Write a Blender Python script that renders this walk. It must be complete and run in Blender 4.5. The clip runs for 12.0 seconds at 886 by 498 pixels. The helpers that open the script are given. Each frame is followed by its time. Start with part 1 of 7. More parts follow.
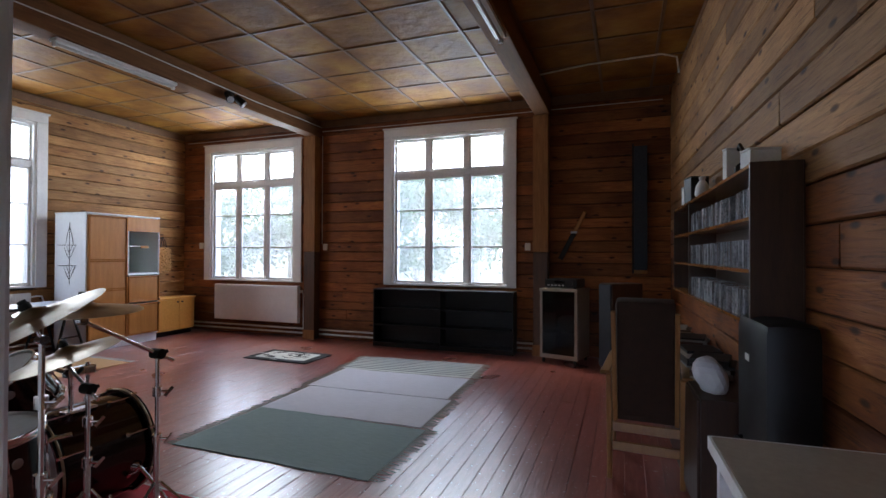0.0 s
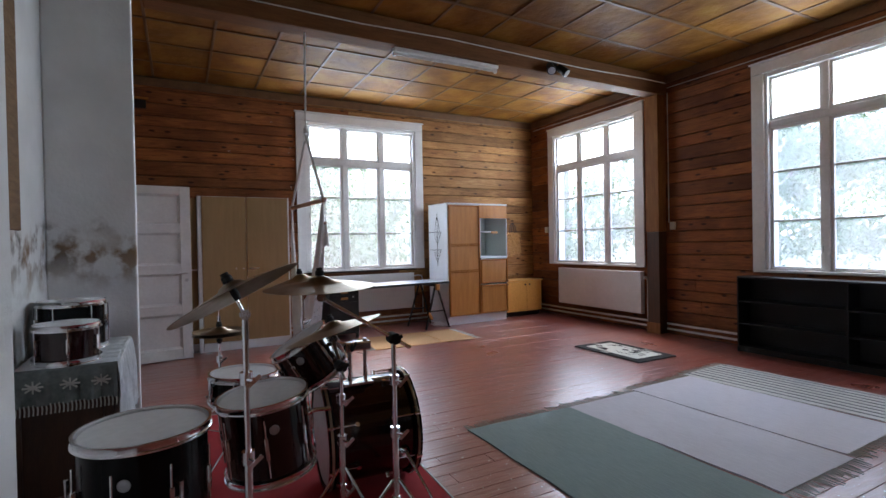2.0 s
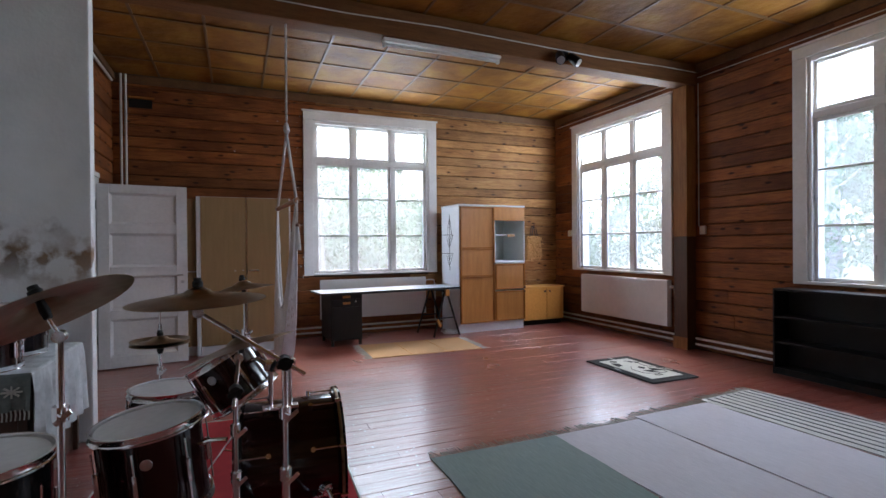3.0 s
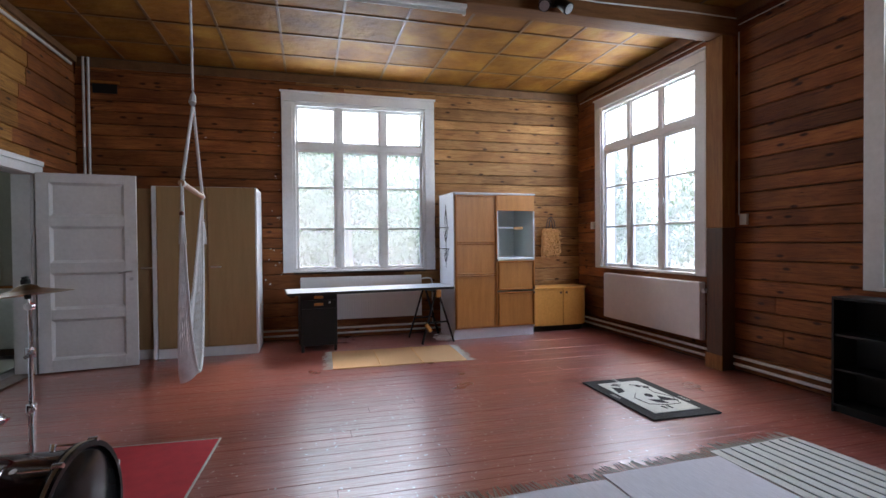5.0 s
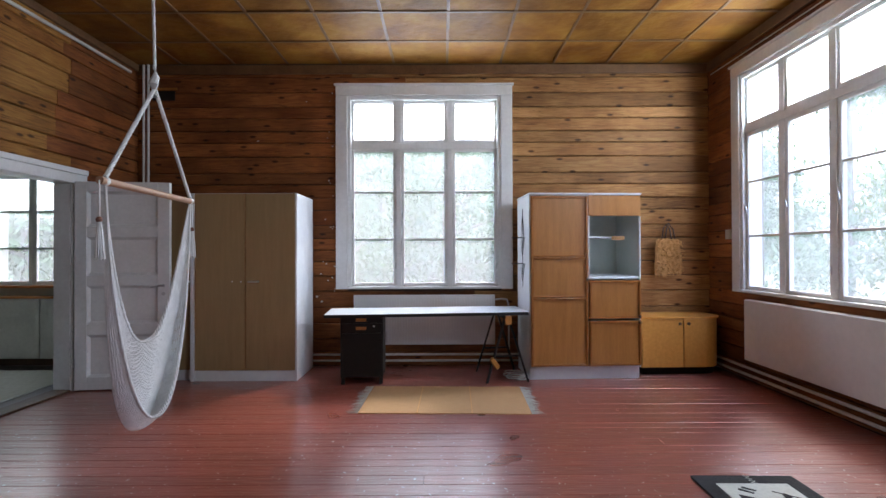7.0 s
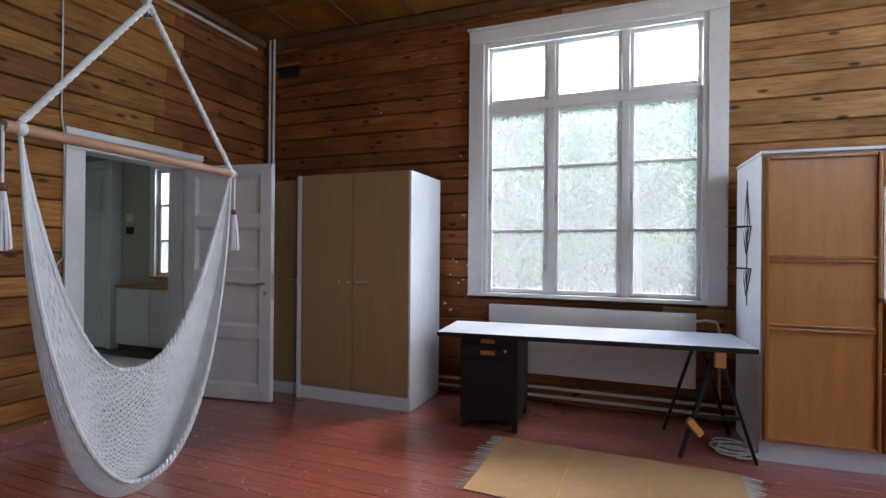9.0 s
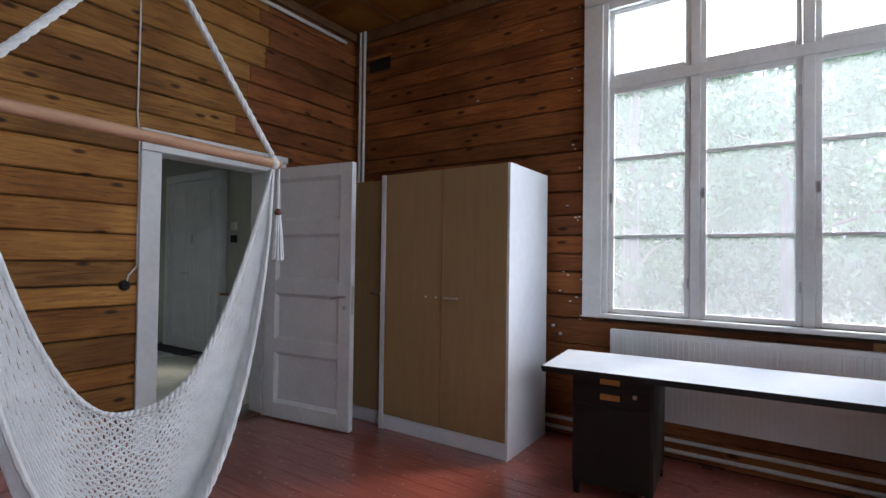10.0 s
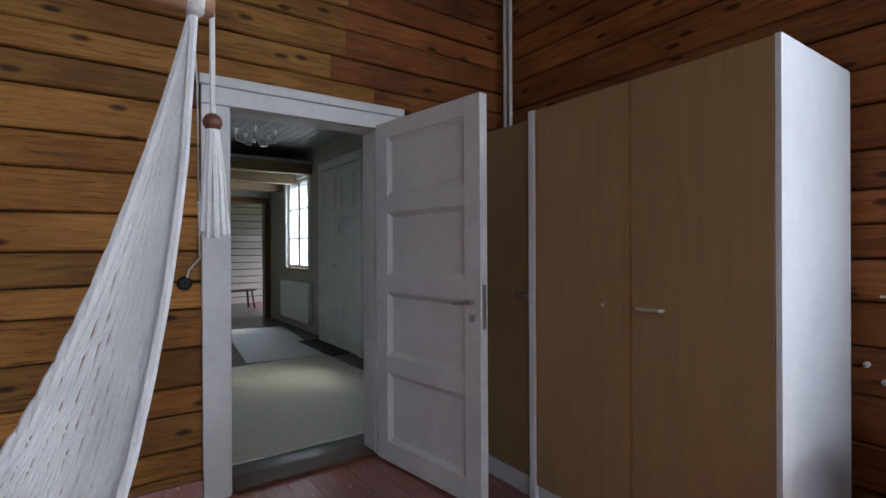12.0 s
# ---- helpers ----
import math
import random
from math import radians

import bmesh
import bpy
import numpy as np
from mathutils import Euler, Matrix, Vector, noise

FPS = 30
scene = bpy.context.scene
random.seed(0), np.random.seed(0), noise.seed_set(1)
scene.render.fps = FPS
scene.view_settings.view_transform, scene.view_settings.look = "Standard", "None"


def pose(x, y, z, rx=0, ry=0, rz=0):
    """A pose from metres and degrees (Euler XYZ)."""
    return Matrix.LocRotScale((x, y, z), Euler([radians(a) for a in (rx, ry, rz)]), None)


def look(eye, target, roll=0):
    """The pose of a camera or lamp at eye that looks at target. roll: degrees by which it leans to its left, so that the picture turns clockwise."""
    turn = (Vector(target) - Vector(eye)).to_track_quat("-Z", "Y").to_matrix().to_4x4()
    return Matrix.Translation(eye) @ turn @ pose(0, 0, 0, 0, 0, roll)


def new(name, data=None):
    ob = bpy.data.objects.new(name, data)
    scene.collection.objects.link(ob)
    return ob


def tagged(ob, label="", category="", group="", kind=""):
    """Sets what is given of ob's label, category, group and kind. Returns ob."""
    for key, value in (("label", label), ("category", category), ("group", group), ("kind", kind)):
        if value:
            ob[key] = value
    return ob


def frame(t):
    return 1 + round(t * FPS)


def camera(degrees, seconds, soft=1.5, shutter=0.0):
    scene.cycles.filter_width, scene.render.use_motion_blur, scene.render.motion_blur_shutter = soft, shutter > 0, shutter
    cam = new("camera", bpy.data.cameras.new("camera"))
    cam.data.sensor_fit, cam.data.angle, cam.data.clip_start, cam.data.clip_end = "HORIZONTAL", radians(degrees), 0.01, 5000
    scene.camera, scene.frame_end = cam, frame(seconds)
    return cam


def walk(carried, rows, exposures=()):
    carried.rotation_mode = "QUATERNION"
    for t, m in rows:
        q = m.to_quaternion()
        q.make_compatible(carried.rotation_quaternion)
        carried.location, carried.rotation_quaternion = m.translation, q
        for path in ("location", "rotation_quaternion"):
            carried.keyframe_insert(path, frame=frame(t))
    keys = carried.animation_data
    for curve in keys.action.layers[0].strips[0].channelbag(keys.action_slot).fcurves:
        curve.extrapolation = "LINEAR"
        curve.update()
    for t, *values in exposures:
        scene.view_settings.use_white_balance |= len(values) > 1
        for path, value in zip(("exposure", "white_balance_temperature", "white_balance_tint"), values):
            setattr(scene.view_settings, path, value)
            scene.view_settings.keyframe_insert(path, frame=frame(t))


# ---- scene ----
cam = camera(84.0, 12.0)
PATH = [
    (0, (0.387, -0.159, 1.46), (-0.299, 1.72, 1.48), 0.2),
    (0.5, (0.336, 0.029, 1.429), (-0.78, 1.689, 1.459), -0.4),
    (1, (0.269, 0.264, 1.4), (-1.176, 1.646, 1.408), -1.2),
    (1.5, (0.311, 0.521, 1.411), (-1.331, 1.663, 1.394), -1.2),
    (2, (0.263, 0.831, 1.379), (-1.5, 1.775, 1.356), -1.1),
    (2.5, (0.218, 1.134, 1.387), (-1.6, 1.967, 1.354), -0.9),
    (3, (0.157, 1.508, 1.395), (-1.686, 2.284, 1.382), -0.5),
    (3.5, (0.063, 1.847, 1.387), (-1.806, 2.56, 1.369), -0.7),
    (5.5, (-0.61, 3.134, 1.361), (-2.563, 3.563, 1.327), -0.4),
    (6, (-0.863, 3.417, 1.349), (-2.839, 3.724, 1.313), -0.4),
    (6.5, (-1.159, 3.624, 1.379), (-3.149, 3.815, 1.364), -0.3),
    (7, (-1.511, 3.801, 1.397), (-3.511, 3.803, 1.413), -0.2),
    (7.2, (-1.645, 3.842, 1.395), (-3.644, 3.772, 1.414), -0.3),
    (9, (-3.107, 3.968, 1.383), (-4.972, 3.245, 1.387), 0.5),
    (9.5, (-3.479, 3.867, 1.384), (-5.237, 2.914, 1.4), 0.7),
    (10, (-3.839, 3.724, 1.39), (-5.495, 2.603, 1.426), 0.8),
    (10.5, (-4.183, 3.593, 1.402), (-5.722, 2.317, 1.453), 0.6),
    (11, (-4.495, 3.368, 1.384), (-5.941, 1.986, 1.414), -0.0),
    (11.5, (-4.783, 3.155, 1.37), (-6.115, 1.663, 1.381), -0.3),
    (12, (-5.045, 2.891, 1.348), (-6.196, 1.256, 1.344), -0.3),
]
walk(cam, [(t, look(eye, target, roll)) for t, eye, target, roll in PATH],
     [(0, 2.60), (1.5, 2.68), (3.5, 2.69), (6.5, 2.69), (7.2, 2.65), (9.0, 2.52), (12.0, 2.40)])

# ---- daylight: an overcast sky, seen and felt through the real windows ----
world = bpy.data.worlds.new("overcast_sky")
scene.world = world
world.use_nodes = True
wn = world.node_tree.nodes
sky = wn.new("ShaderNodeTexSky")
sky.sky_type = "NISHITA"
sky.sun_disc = False
sky.sun_elevation = radians(48)
sky.sun_rotation = radians(-60)
sky.air_density, sky.dust_density, sky.ozone_density = 1.0, 4.0, 1.0
pale = wn.new("ShaderNodeMix")
pale.data_type = "RGBA"
pale.inputs[0].default_value = 0.75
pale.inputs[7].default_value = (7.5, 8.9, 12.9, 1)
world.node_tree.links.new(sky.outputs[0], pale.inputs[6])
world.node_tree.links.new(pale.outputs[2], wn["Background"].inputs[0])
wn["Background"].inputs[1].default_value = 0.11
sun = new("sun", bpy.data.lights.new("sun", "SUN"))
sun.data.energy, sun.data.angle, sun.data.color = 0.8, radians(20), (1.0, 0.96, 0.9)
sun.matrix_world = look((-20, 11, 25), (0, 0, 0))


def window_light(m, watts, w=1.80, h=0.46):
    """Sky light let in through the upper lights of a window."""
    ob = new("window_light", bpy.data.lights.new("window_light", "AREA"))
    ob.data.shape, ob.data.size, ob.data.size_y = "RECTANGLE", w, h
    ob.data.energy, ob.data.color = watts, (0.745, 0.865, 1.0)
    ob.matrix_world = m


window_light(look((-7.78, 3.575, 3.04), (-2.78, 3.575, 1.2)), 9.5)
window_light(look((-6.02, 7.26, 3.04), (-6.02, 2.26, 1.2)), 14.5)
window_light(look((-2.205, 7.26, 3.04), (-2.205, 2.26, 1.2)), 11)
window_light(look((-7.98, -5.485, 1.70), (0, -5.485, 1.2)), 5.0, 1.0, 1.40)
window_light(look((-7.98, -1.50, 2.18), (0, -1.50, 1.2)), 2.0, 0.9, 0.42)

# ---- materials ----
def nodes_of(name):
    m = bpy.data.materials.new(name)
    m.use_nodes = True
    return m, m.node_tree.nodes, m.node_tree.links, m.node_tree.nodes["Principled BSDF"]


def ramp_node(n, stops):
    r = n.new("ShaderNodeValToRGB")
    while len(r.color_ramp.elements) < len(stops):
        r.color_ramp.elements.new(0.5)
    for e, (p, c) in zip(r.color_ramp.elements, stops):
        e.position, e.color = p, (*c, 1)
    return r


def surface(name, dark, light, scale=6.0, stretch=(1, 1, 1), rough=(0.5, 0.7), bump=0.1, metal=0.0, vary=0.0, fine=9.0, spec=0.5, dist=0.01):
    """A two-scale noise surface: dark to light colour, roughness range, fine bump; vary: brightness change from object to object."""
    m, n, l, b = nodes_of(name)
    tc, mp = n.new("ShaderNodeTexCoord"), n.new("ShaderNodeMapping")
    mp.inputs["Scale"].default_value = stretch
    l.new(tc.outputs["Object"], mp.inputs[0])
    oi = n.new("ShaderNodeObjectInfo")
    shift = n.new("ShaderNodeVectorMath")
    shift.operation = "MULTIPLY_ADD"
    shift.inputs[1].default_value = (0, 0, 0)
    comb = n.new("ShaderNodeMath")
    comb.operation = "MULTIPLY"
    comb.inputs[1].default_value = 37.0 if vary else 0.0
    l.new(oi.outputs["Random"], comb.inputs[0])
    add = n.new("ShaderNodeVectorMath")
    l.new(mp.outputs[0], add.inputs[0])
    l.new(comb.outputs[0], add.inputs[1])
    n.remove(shift)
    big, small = n.new("ShaderNodeTexNoise"), n.new("ShaderNodeTexNoise")
    big.inputs["Scale"].default_value, big.inputs["Detail"].default_value = scale, 4
    small.inputs["Scale"].default_value, small.inputs["Detail"].default_value = scale * fine, 3
    l.new(add.outputs[0], big.inputs[0])
    l.new(add.outputs[0], small.inputs[0])
    mixv = n.new("ShaderNodeMix")
    mixv.inputs[0].default_value = 0.4
    l.new(big.outputs["Fac"], mixv.inputs[2])
    l.new(small.outputs["Fac"], mixv.inputs[3])
    r = ramp_node(n, [(0.32, dark), (0.68, light)])
    l.new(mixv.outputs[0], r.inputs[0])
    col = r.outputs[0]
    if vary:
        hs = n.new("ShaderNodeHueSaturation")
        mr = n.new("ShaderNodeMapRange")
        mr.inputs[3].default_value, mr.inputs[4].default_value = 1 - vary, 1 + vary
        l.new(oi.outputs["Random"], mr.inputs[0])
        l.new(mr.outputs[0], hs.inputs["Value"])
        l.new(col, hs.inputs["Color"])
        col = hs.outputs[0]
    l.new(col, b.inputs["Base Color"])
    rr = n.new("ShaderNodeMapRange")
    rr.inputs[3].default_value, rr.inputs[4].default_value = rough
    l.new(big.outputs["Fac"], rr.inputs[0])
    l.new(rr.outputs[0], b.inputs["Roughness"])
    b.inputs["Metallic"].default_value = metal
    b.inputs["Specular IOR Level"].default_value = spec
    if bump:
        bp = n.new("ShaderNodeBump")
        bp.inputs["Strength"].default_value, bp.inputs["Distance"].default_value = bump, dist
        l.new(mixv.outputs[0], bp.inputs["Height"])
        l.new(bp.outputs[0], b.inputs["Normal"])
    return m


def log_wood(name, tones, grey):
    """Old hewn log face: grain along local x, knots, darker stains and dents."""
    m, n, l, b = nodes_of(name)
    tc, oi = n.new("ShaderNodeTexCoord"), n.new("ShaderNodeObjectInfo")
    k = n.new("ShaderNodeMath")
    k.operation = "MULTIPLY"
    k.inputs[1].default_value = 53.0
    l.new(oi.outputs["Random"], k.inputs[0])
    add = n.new("ShaderNodeVectorMath")
    l.new(tc.outputs["Object"], add.inputs[0])
    l.new(k.outputs[0], add.inputs[1])
    mp = n.new("ShaderNodeMapping")
    mp.inputs["Scale"].default_value = (1.1, 9, 12)
    l.new(add.outputs[0], mp.inputs[0])
    grain = n.new("ShaderNodeTexNoise")
    grain.inputs["Scale"].default_value, grain.inputs["Detail"].default_value, grain.inputs["Distortion"].default_value = 2.6, 8, 1.6
    l.new(mp.outputs[0], grain.inputs[0])
    r = ramp_node(n, [(0.25, tones[0]), (0.5, tones[1]), (0.8, tones[2])])
    l.new(grain.outputs["Fac"], r.inputs[0])
    blot = n.new("ShaderNodeTexNoise")
    blot.inputs["Scale"].default_value, blot.inputs["Detail"].default_value = 1.1, 4
    l.new(add.outputs[0], blot.inputs[0])
    br = ramp_node(n, [(0.38, grey), (0.62, (1, 1, 1))])
    l.new(blot.outputs["Fac"], br.inputs[0])
    mul = n.new("ShaderNodeMix")
    mul.data_type, mul.blend_type = "RGBA", "MULTIPLY"
    mul.inputs[0].default_value = 1.0
    l.new(r.outputs[0], mul.inputs[6])
    l.new(br.outputs[0], mul.inputs[7])
    # knots
    sepk, cmb = n.new("ShaderNodeSeparateXYZ"), n.new("ShaderNodeCombineXYZ")
    l.new(add.outputs[0], sepk.inputs[0])
    l.new(sepk.outputs[0], cmb.inputs[0])
    l.new(sepk.outputs[2], cmb.inputs[1])
    kmp = n.new("ShaderNodeMapping")
    kmp.inputs["Scale"].default_value = (1.7, 4.6, 1)
    l.new(cmb.outputs[0], kmp.inputs[0])
    vor = n.new("ShaderNodeTexVoronoi")
    vor.voronoi_dimensions = "2D"
    vor.inputs["Scale"].default_value = 1.0
    l.new(kmp.outputs[0], vor.inputs[0])
    kr = ramp_node(n, [(0.035, (0.09, 0.06, 0.045)), (0.06, (0.42, 0.34, 0.28)), (0.085, (1, 1, 1))])
    l.new(vor.outputs["Distance"], kr.inputs[0])
    mul2 = n.new("ShaderNodeMix")
    mul2.data_type, mul2.blend_type = "RGBA", "MULTIPLY"
    mul2.inputs[0].default_value = 0.9
    l.new(mul.outputs[2], mul2.inputs[6])
    l.new(kr.outputs[0], mul2.inputs[7])
    # drying cracks along the grain
    cmp_ = n.new("ShaderNodeMapping")
    cmp_.inputs["Scale"].default_value = (0.45, 1, 16)
    l.new(add.outputs[0], cmp_.inputs[0])
    crk = n.new("ShaderNodeTexNoise")
    crk.inputs["Scale"].default_value, crk.inputs["Detail"].default_value = 1.6, 3
    l.new(cmp_.outputs[0], crk.inputs[0])
    cr = ramp_node(n, [(0.484, (1, 1, 1)), (0.493, (0.28, 0.24, 0.2)), (0.499, (0.28, 0.24, 0.2)), (0.506, (1, 1, 1))])
    l.new(crk.outputs["Fac"], cr.inputs[0])
    mul3 = n.new("ShaderNodeMix")
    mul3.data_type, mul3.blend_type = "RGBA", "MULTIPLY"
    mul3.inputs[0].default_value = 0.7
    l.new(mul2.outputs[2], mul3.inputs[6])
    l.new(cr.outputs[0], mul3.inputs[7])
    # fine speckle of raised fibres
    spk = n.new("ShaderNodeTexNoise")
    spk.inputs["Scale"].default_value, spk.inputs["Detail"].default_value = 90.0, 2
    l.new(mp.outputs[0], spk.inputs[0])
    sr = ramp_node(n, [(0.3, (0.78, 0.76, 0.74)), (0.7, (1.0, 1.0, 1.0))])
    l.new(spk.outputs["Fac"], sr.inputs[0])
    mul4 = n.new("ShaderNodeMix")
    mul4.data_type, mul4.blend_type = "RGBA", "MULTIPLY"
    mul4.inputs[0].default_value = 1.0
    l.new(mul3.outputs[2], mul4.inputs[6])
    l.new(sr.outputs[0], mul4.inputs[7])
    hs = n.new("ShaderNodeHueSaturation")
    mr = n.new("ShaderNodeMapRange")
    mr.inputs[3].default_value, mr.inputs[4].default_value = 0.70, 1.28
    l.new(oi.outputs["Random"], mr.inputs[0])
    l.new(mr.outputs[0], hs.inputs["Value"])
    l.new(mul4.outputs[2], hs.inputs["Color"])
    l.new(hs.outputs[0], b.inputs["Base Color"])
    rr = n.new("ShaderNodeMapRange")
    rr.inputs[3].default_value, rr.inputs[4].default_value = 0.55, 0.8
    b.inputs["Specular IOR Level"].default_value = 0.3
    l.new(grain.outputs["Fac"], rr.inputs[0])
    l.new(rr.outputs[0], b.inputs["Roughness"])
    hmix = n.new("ShaderNodeMath")
    hmix.operation = "MULTIPLY_ADD"
    hmix.inputs[1].default_value = 2.0
    l.new(blot.outputs["Fac"], hmix.inputs[0])
    l.new(grain.outputs["Fac"], hmix.inputs[2])
    bp = n.new("ShaderNodeBump")
    bp.inputs["Strength"].default_value, bp.inputs["Distance"].default_value = 0.55, 0.012
    l.new(hmix.outputs[0], bp.inputs["Height"])
    l.new(bp.outputs[0], b.inputs["Normal"])
    return m


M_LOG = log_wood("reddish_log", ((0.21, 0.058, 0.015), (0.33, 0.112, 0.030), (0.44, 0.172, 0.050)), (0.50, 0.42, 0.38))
M_LOG_GOLD = log_wood("golden_log", ((0.27, 0.112, 0.026), (0.42, 0.195, 0.046), (0.55, 0.29, 0.082)), (0.55, 0.45, 0.38))
M_LOG_TAN = log_wood("tan_log", ((0.27, 0.120, 0.040), (0.43, 0.215, 0.078), (0.56, 0.32, 0.137)), (0.58, 0.52, 0.46))
M_GAP = surface("wall_caulk", (0.02, 0.012, 0.008), (0.06, 0.035, 0.02), 8, rough=(0.8, 0.95))
M_BEAM = surface("beam_wood", (0.12, 0.048, 0.017), (0.22, 0.098, 0.036), 5, (8, 0.8, 8), (0.6, 0.8), 0.2, spec=0.2)
M_POST = surface("post_wood", (0.20, 0.08, 0.026), (0.36, 0.17, 0.06), 5, (8, 8, 0.8), (0.5, 0.7), 0.2, spec=0.25)
M_DARKPOST = surface("stained_wood", (0.05, 0.022, 0.01), (0.10, 0.045, 0.02), 5, (8, 8, 0.8), (0.4, 0.6), 0.2)
M_WHITE = surface("white_paint", (0.66, 0.66, 0.65), (0.80, 0.80, 0.79), 3, rough=(0.32, 0.5), bump=0.08)
M_DOORWHITE = surface("door_paint", (0.60, 0.60, 0.60), (0.74, 0.74, 0.74), 3, rough=(0.32, 0.5), bump=0.08)
M_LAMINATE = surface("white_laminate", (0.70, 0.72, 0.75), (0.80, 0.82, 0.84), 2, rough=(0.3, 0.42), bump=0.02)
M_DESKTOP = surface("worn_desk_laminate", (0.50, 0.54, 0.59), (0.60, 0.64, 0.69), 4, rough=(0.25, 0.4), bump=0.02)
M_STEELWHITE = surface("radiator_enamel", (0.70, 0.70, 0.70), (0.80, 0.80, 0.80), 2, rough=(0.3, 0.4), bump=0.02)
M_CARDBOARD = surface("brown_door_laminate", (0.30, 0.197, 0.088), (0.38, 0.252, 0.118), 3, (9, 9, 0.7), (0.45, 0.6), 0.05)
M_OAKLAM = surface("honey_wood_veneer", (0.36, 0.145, 0.032), (0.49, 0.215, 0.056), 3, (7, 7, 0.7), (0.25, 0.38), 0.04)
M_OAKTRIM = surface("honey_wood_trim", (0.27, 0.10, 0.024), (0.39, 0.16, 0.042), 3, (7, 7, 0.7), (0.14, 0.24), 0.04)
M_PINE = surface("orange_pine", (0.60, 0.265, 0.052), (0.74, 0.36, 0.088), 3, (1.2, 9, 9), (0.3, 0.42), 0.04)
M_BLACK = surface("black_laminate", (0.004, 0.004, 0.004), (0.009, 0.009, 0.009), 4, rough=(0.35, 0.5), bump=0.03, spec=0.3)
M_BLACKWOOD = surface("black_painted_wood", (0.005, 0.0045, 0.004), (0.012, 0.011, 0.010), 5, rough=(0.35, 0.6), bump=0.06, spec=0.35)
M_CHROME = surface("chrome", (0.84, 0.84, 0.86), (0.95, 0.95, 0.96), 4, rough=(0.08, 0.2), bump=0.0, metal=1.0)
M_STEEL = surface("dull_steel", (0.42, 0.42, 0.43), (0.6, 0.6, 0.6), 6, rough=(0.25, 0.45), bump=0.03, metal=1.0)
M_BRONZE = surface("cymbal_bronze", (0.22, 0.165, 0.10), (0.42, 0.345, 0.24), 2.5, rough=(0.2, 0.42), bump=0.03, metal=1.0)
M_DRUMSKIN = surface("drum_head", (0.55, 0.55, 0.55), (0.72, 0.72, 0.72), 3, rough=(0.35, 0.6), bump=0.02)
M_DRUMRED = surface("wine_red_lacquer", (0.010, 0.002, 0.002), (0.022, 0.004, 0.004), 2, (1, 1, 5), (0.08, 0.16), 0.0, spec=0.7)
M_DRUMBLACK = surface("black_lacquer", (0.004, 0.0045, 0.005), (0.009, 0.009, 0.010), 2, rough=(0.12, 0.22), bump=0.0, spec=0.2)
M_RUBBER = surface("black_rubber", (0.005, 0.005, 0.005), (0.012, 0.016, 0.016), 9, rough=(0.6, 0.85))
M_CABLE = surface("white_cable", (0.6, 0.6, 0.58), (0.72, 0.72, 0.70), 9, rough=(0.4, 0.6))
M_PIPE = surface("painted_pipe", (0.52, 0.50, 0.47), (0.70, 0.68, 0.65), 6, rough=(0.3, 0.5))
M_GREYCOTTON = surface("natural_cotton", (0.64, 0.64, 0.63), (0.80, 0.80, 0.79), 14, rough=(0.8, 0.95), bump=0.4)
M_BARWOOD = surface("hammock_bar_wood", (0.36, 0.19, 0.11), (0.52, 0.30, 0.18), 4, (1, 9, 9), (0.4, 0.55), 0.05)
M_BEAD = surface("red_brown_bead", (0.11, 0.035, 0.02), (0.19, 0.065, 0.035), 6, rough=(0.25, 0.4), bump=0.02)
M_HALLBEAM = surface("weathered_beam", (0.15, 0.10, 0.05), (0.30, 0.21, 0.115), 5, (0.8, 8, 8), (0.6, 0.8), 0.2)
M_BROWNFABRIC = surface("brown_upholstery", (0.030, 0.014, 0.008), (0.055, 0.026, 0.015), 18, rough=(0.8, 0.95), bump=0.3)
M_HONEYWOOD = surface("varnished_birch", (0.26, 0.12, 0.034), (0.37, 0.185, 0.058), 4, (6, 6, 1), (0.3, 0.42), 0.05)
M_RED = surface("red_carpet", (0.33, 0.012, 0.02), (0.46, 0.022, 0.03), 12, rough=(0.85, 0.98), bump=0.3)
M_GREYGREEN = surface("grey_green_weave", (0.20, 0.26, 0.245), (0.28, 0.345, 0.33), 10, (1, 9, 1), (0.85, 0.97), 0.45)
M_LILAC = surface("pale_lilac_weave", (0.54, 0.52, 0.56), (0.68, 0.66, 0.70), 10, (1, 9, 1), (0.85, 0.97), 0.45)
M_CREAMWEAVE = surface("cream_weave", (0.50, 0.50, 0.46), (0.64, 0.64, 0.60), 10, (1, 9, 1), (0.85, 0.97), 0.45)
M_STRIPE = surface("grey_stripe_weave", (0.22, 0.24, 0.23), (0.32, 0.34, 0.33), 10, (1, 9, 1), (0.85, 0.97), 0.45)
M_FRINGE = surface("rug_fringe", (0.42, 0.42, 0.38), (0.58, 0.58, 0.53), 30, rough=(0.9, 0.98))
M_JUTE = surface("jute_weave", (0.41, 0.23, 0.105), (0.55, 0.335, 0.165), 12, (1, 12, 1), (0.85, 0.97), 0.5)
M_RUGBLACK = surface("black_pile", (0.012, 0.012, 0.014), (0.035, 0.035, 0.038), 40, rough=(0.9, 0.98), bump=0.5)
M_RUGWHITE = surface("ivory_pile", (0.55, 0.56, 0.52), (0.70, 0.71, 0.66), 40, rough=(0.9, 0.98), bump=0.5)
M_MATTINT = surface("mint_back_panel", (0.66, 0.72, 0.68), (0.74, 0.79, 0.75), 3, rough=(0.4, 0.5), bump=0.02)
M_WICKER = surface("raffia", (0.50, 0.24, 0.075), (0.74, 0.42, 0.16), 30, rough=(0.7, 0.9), bump=0.4)
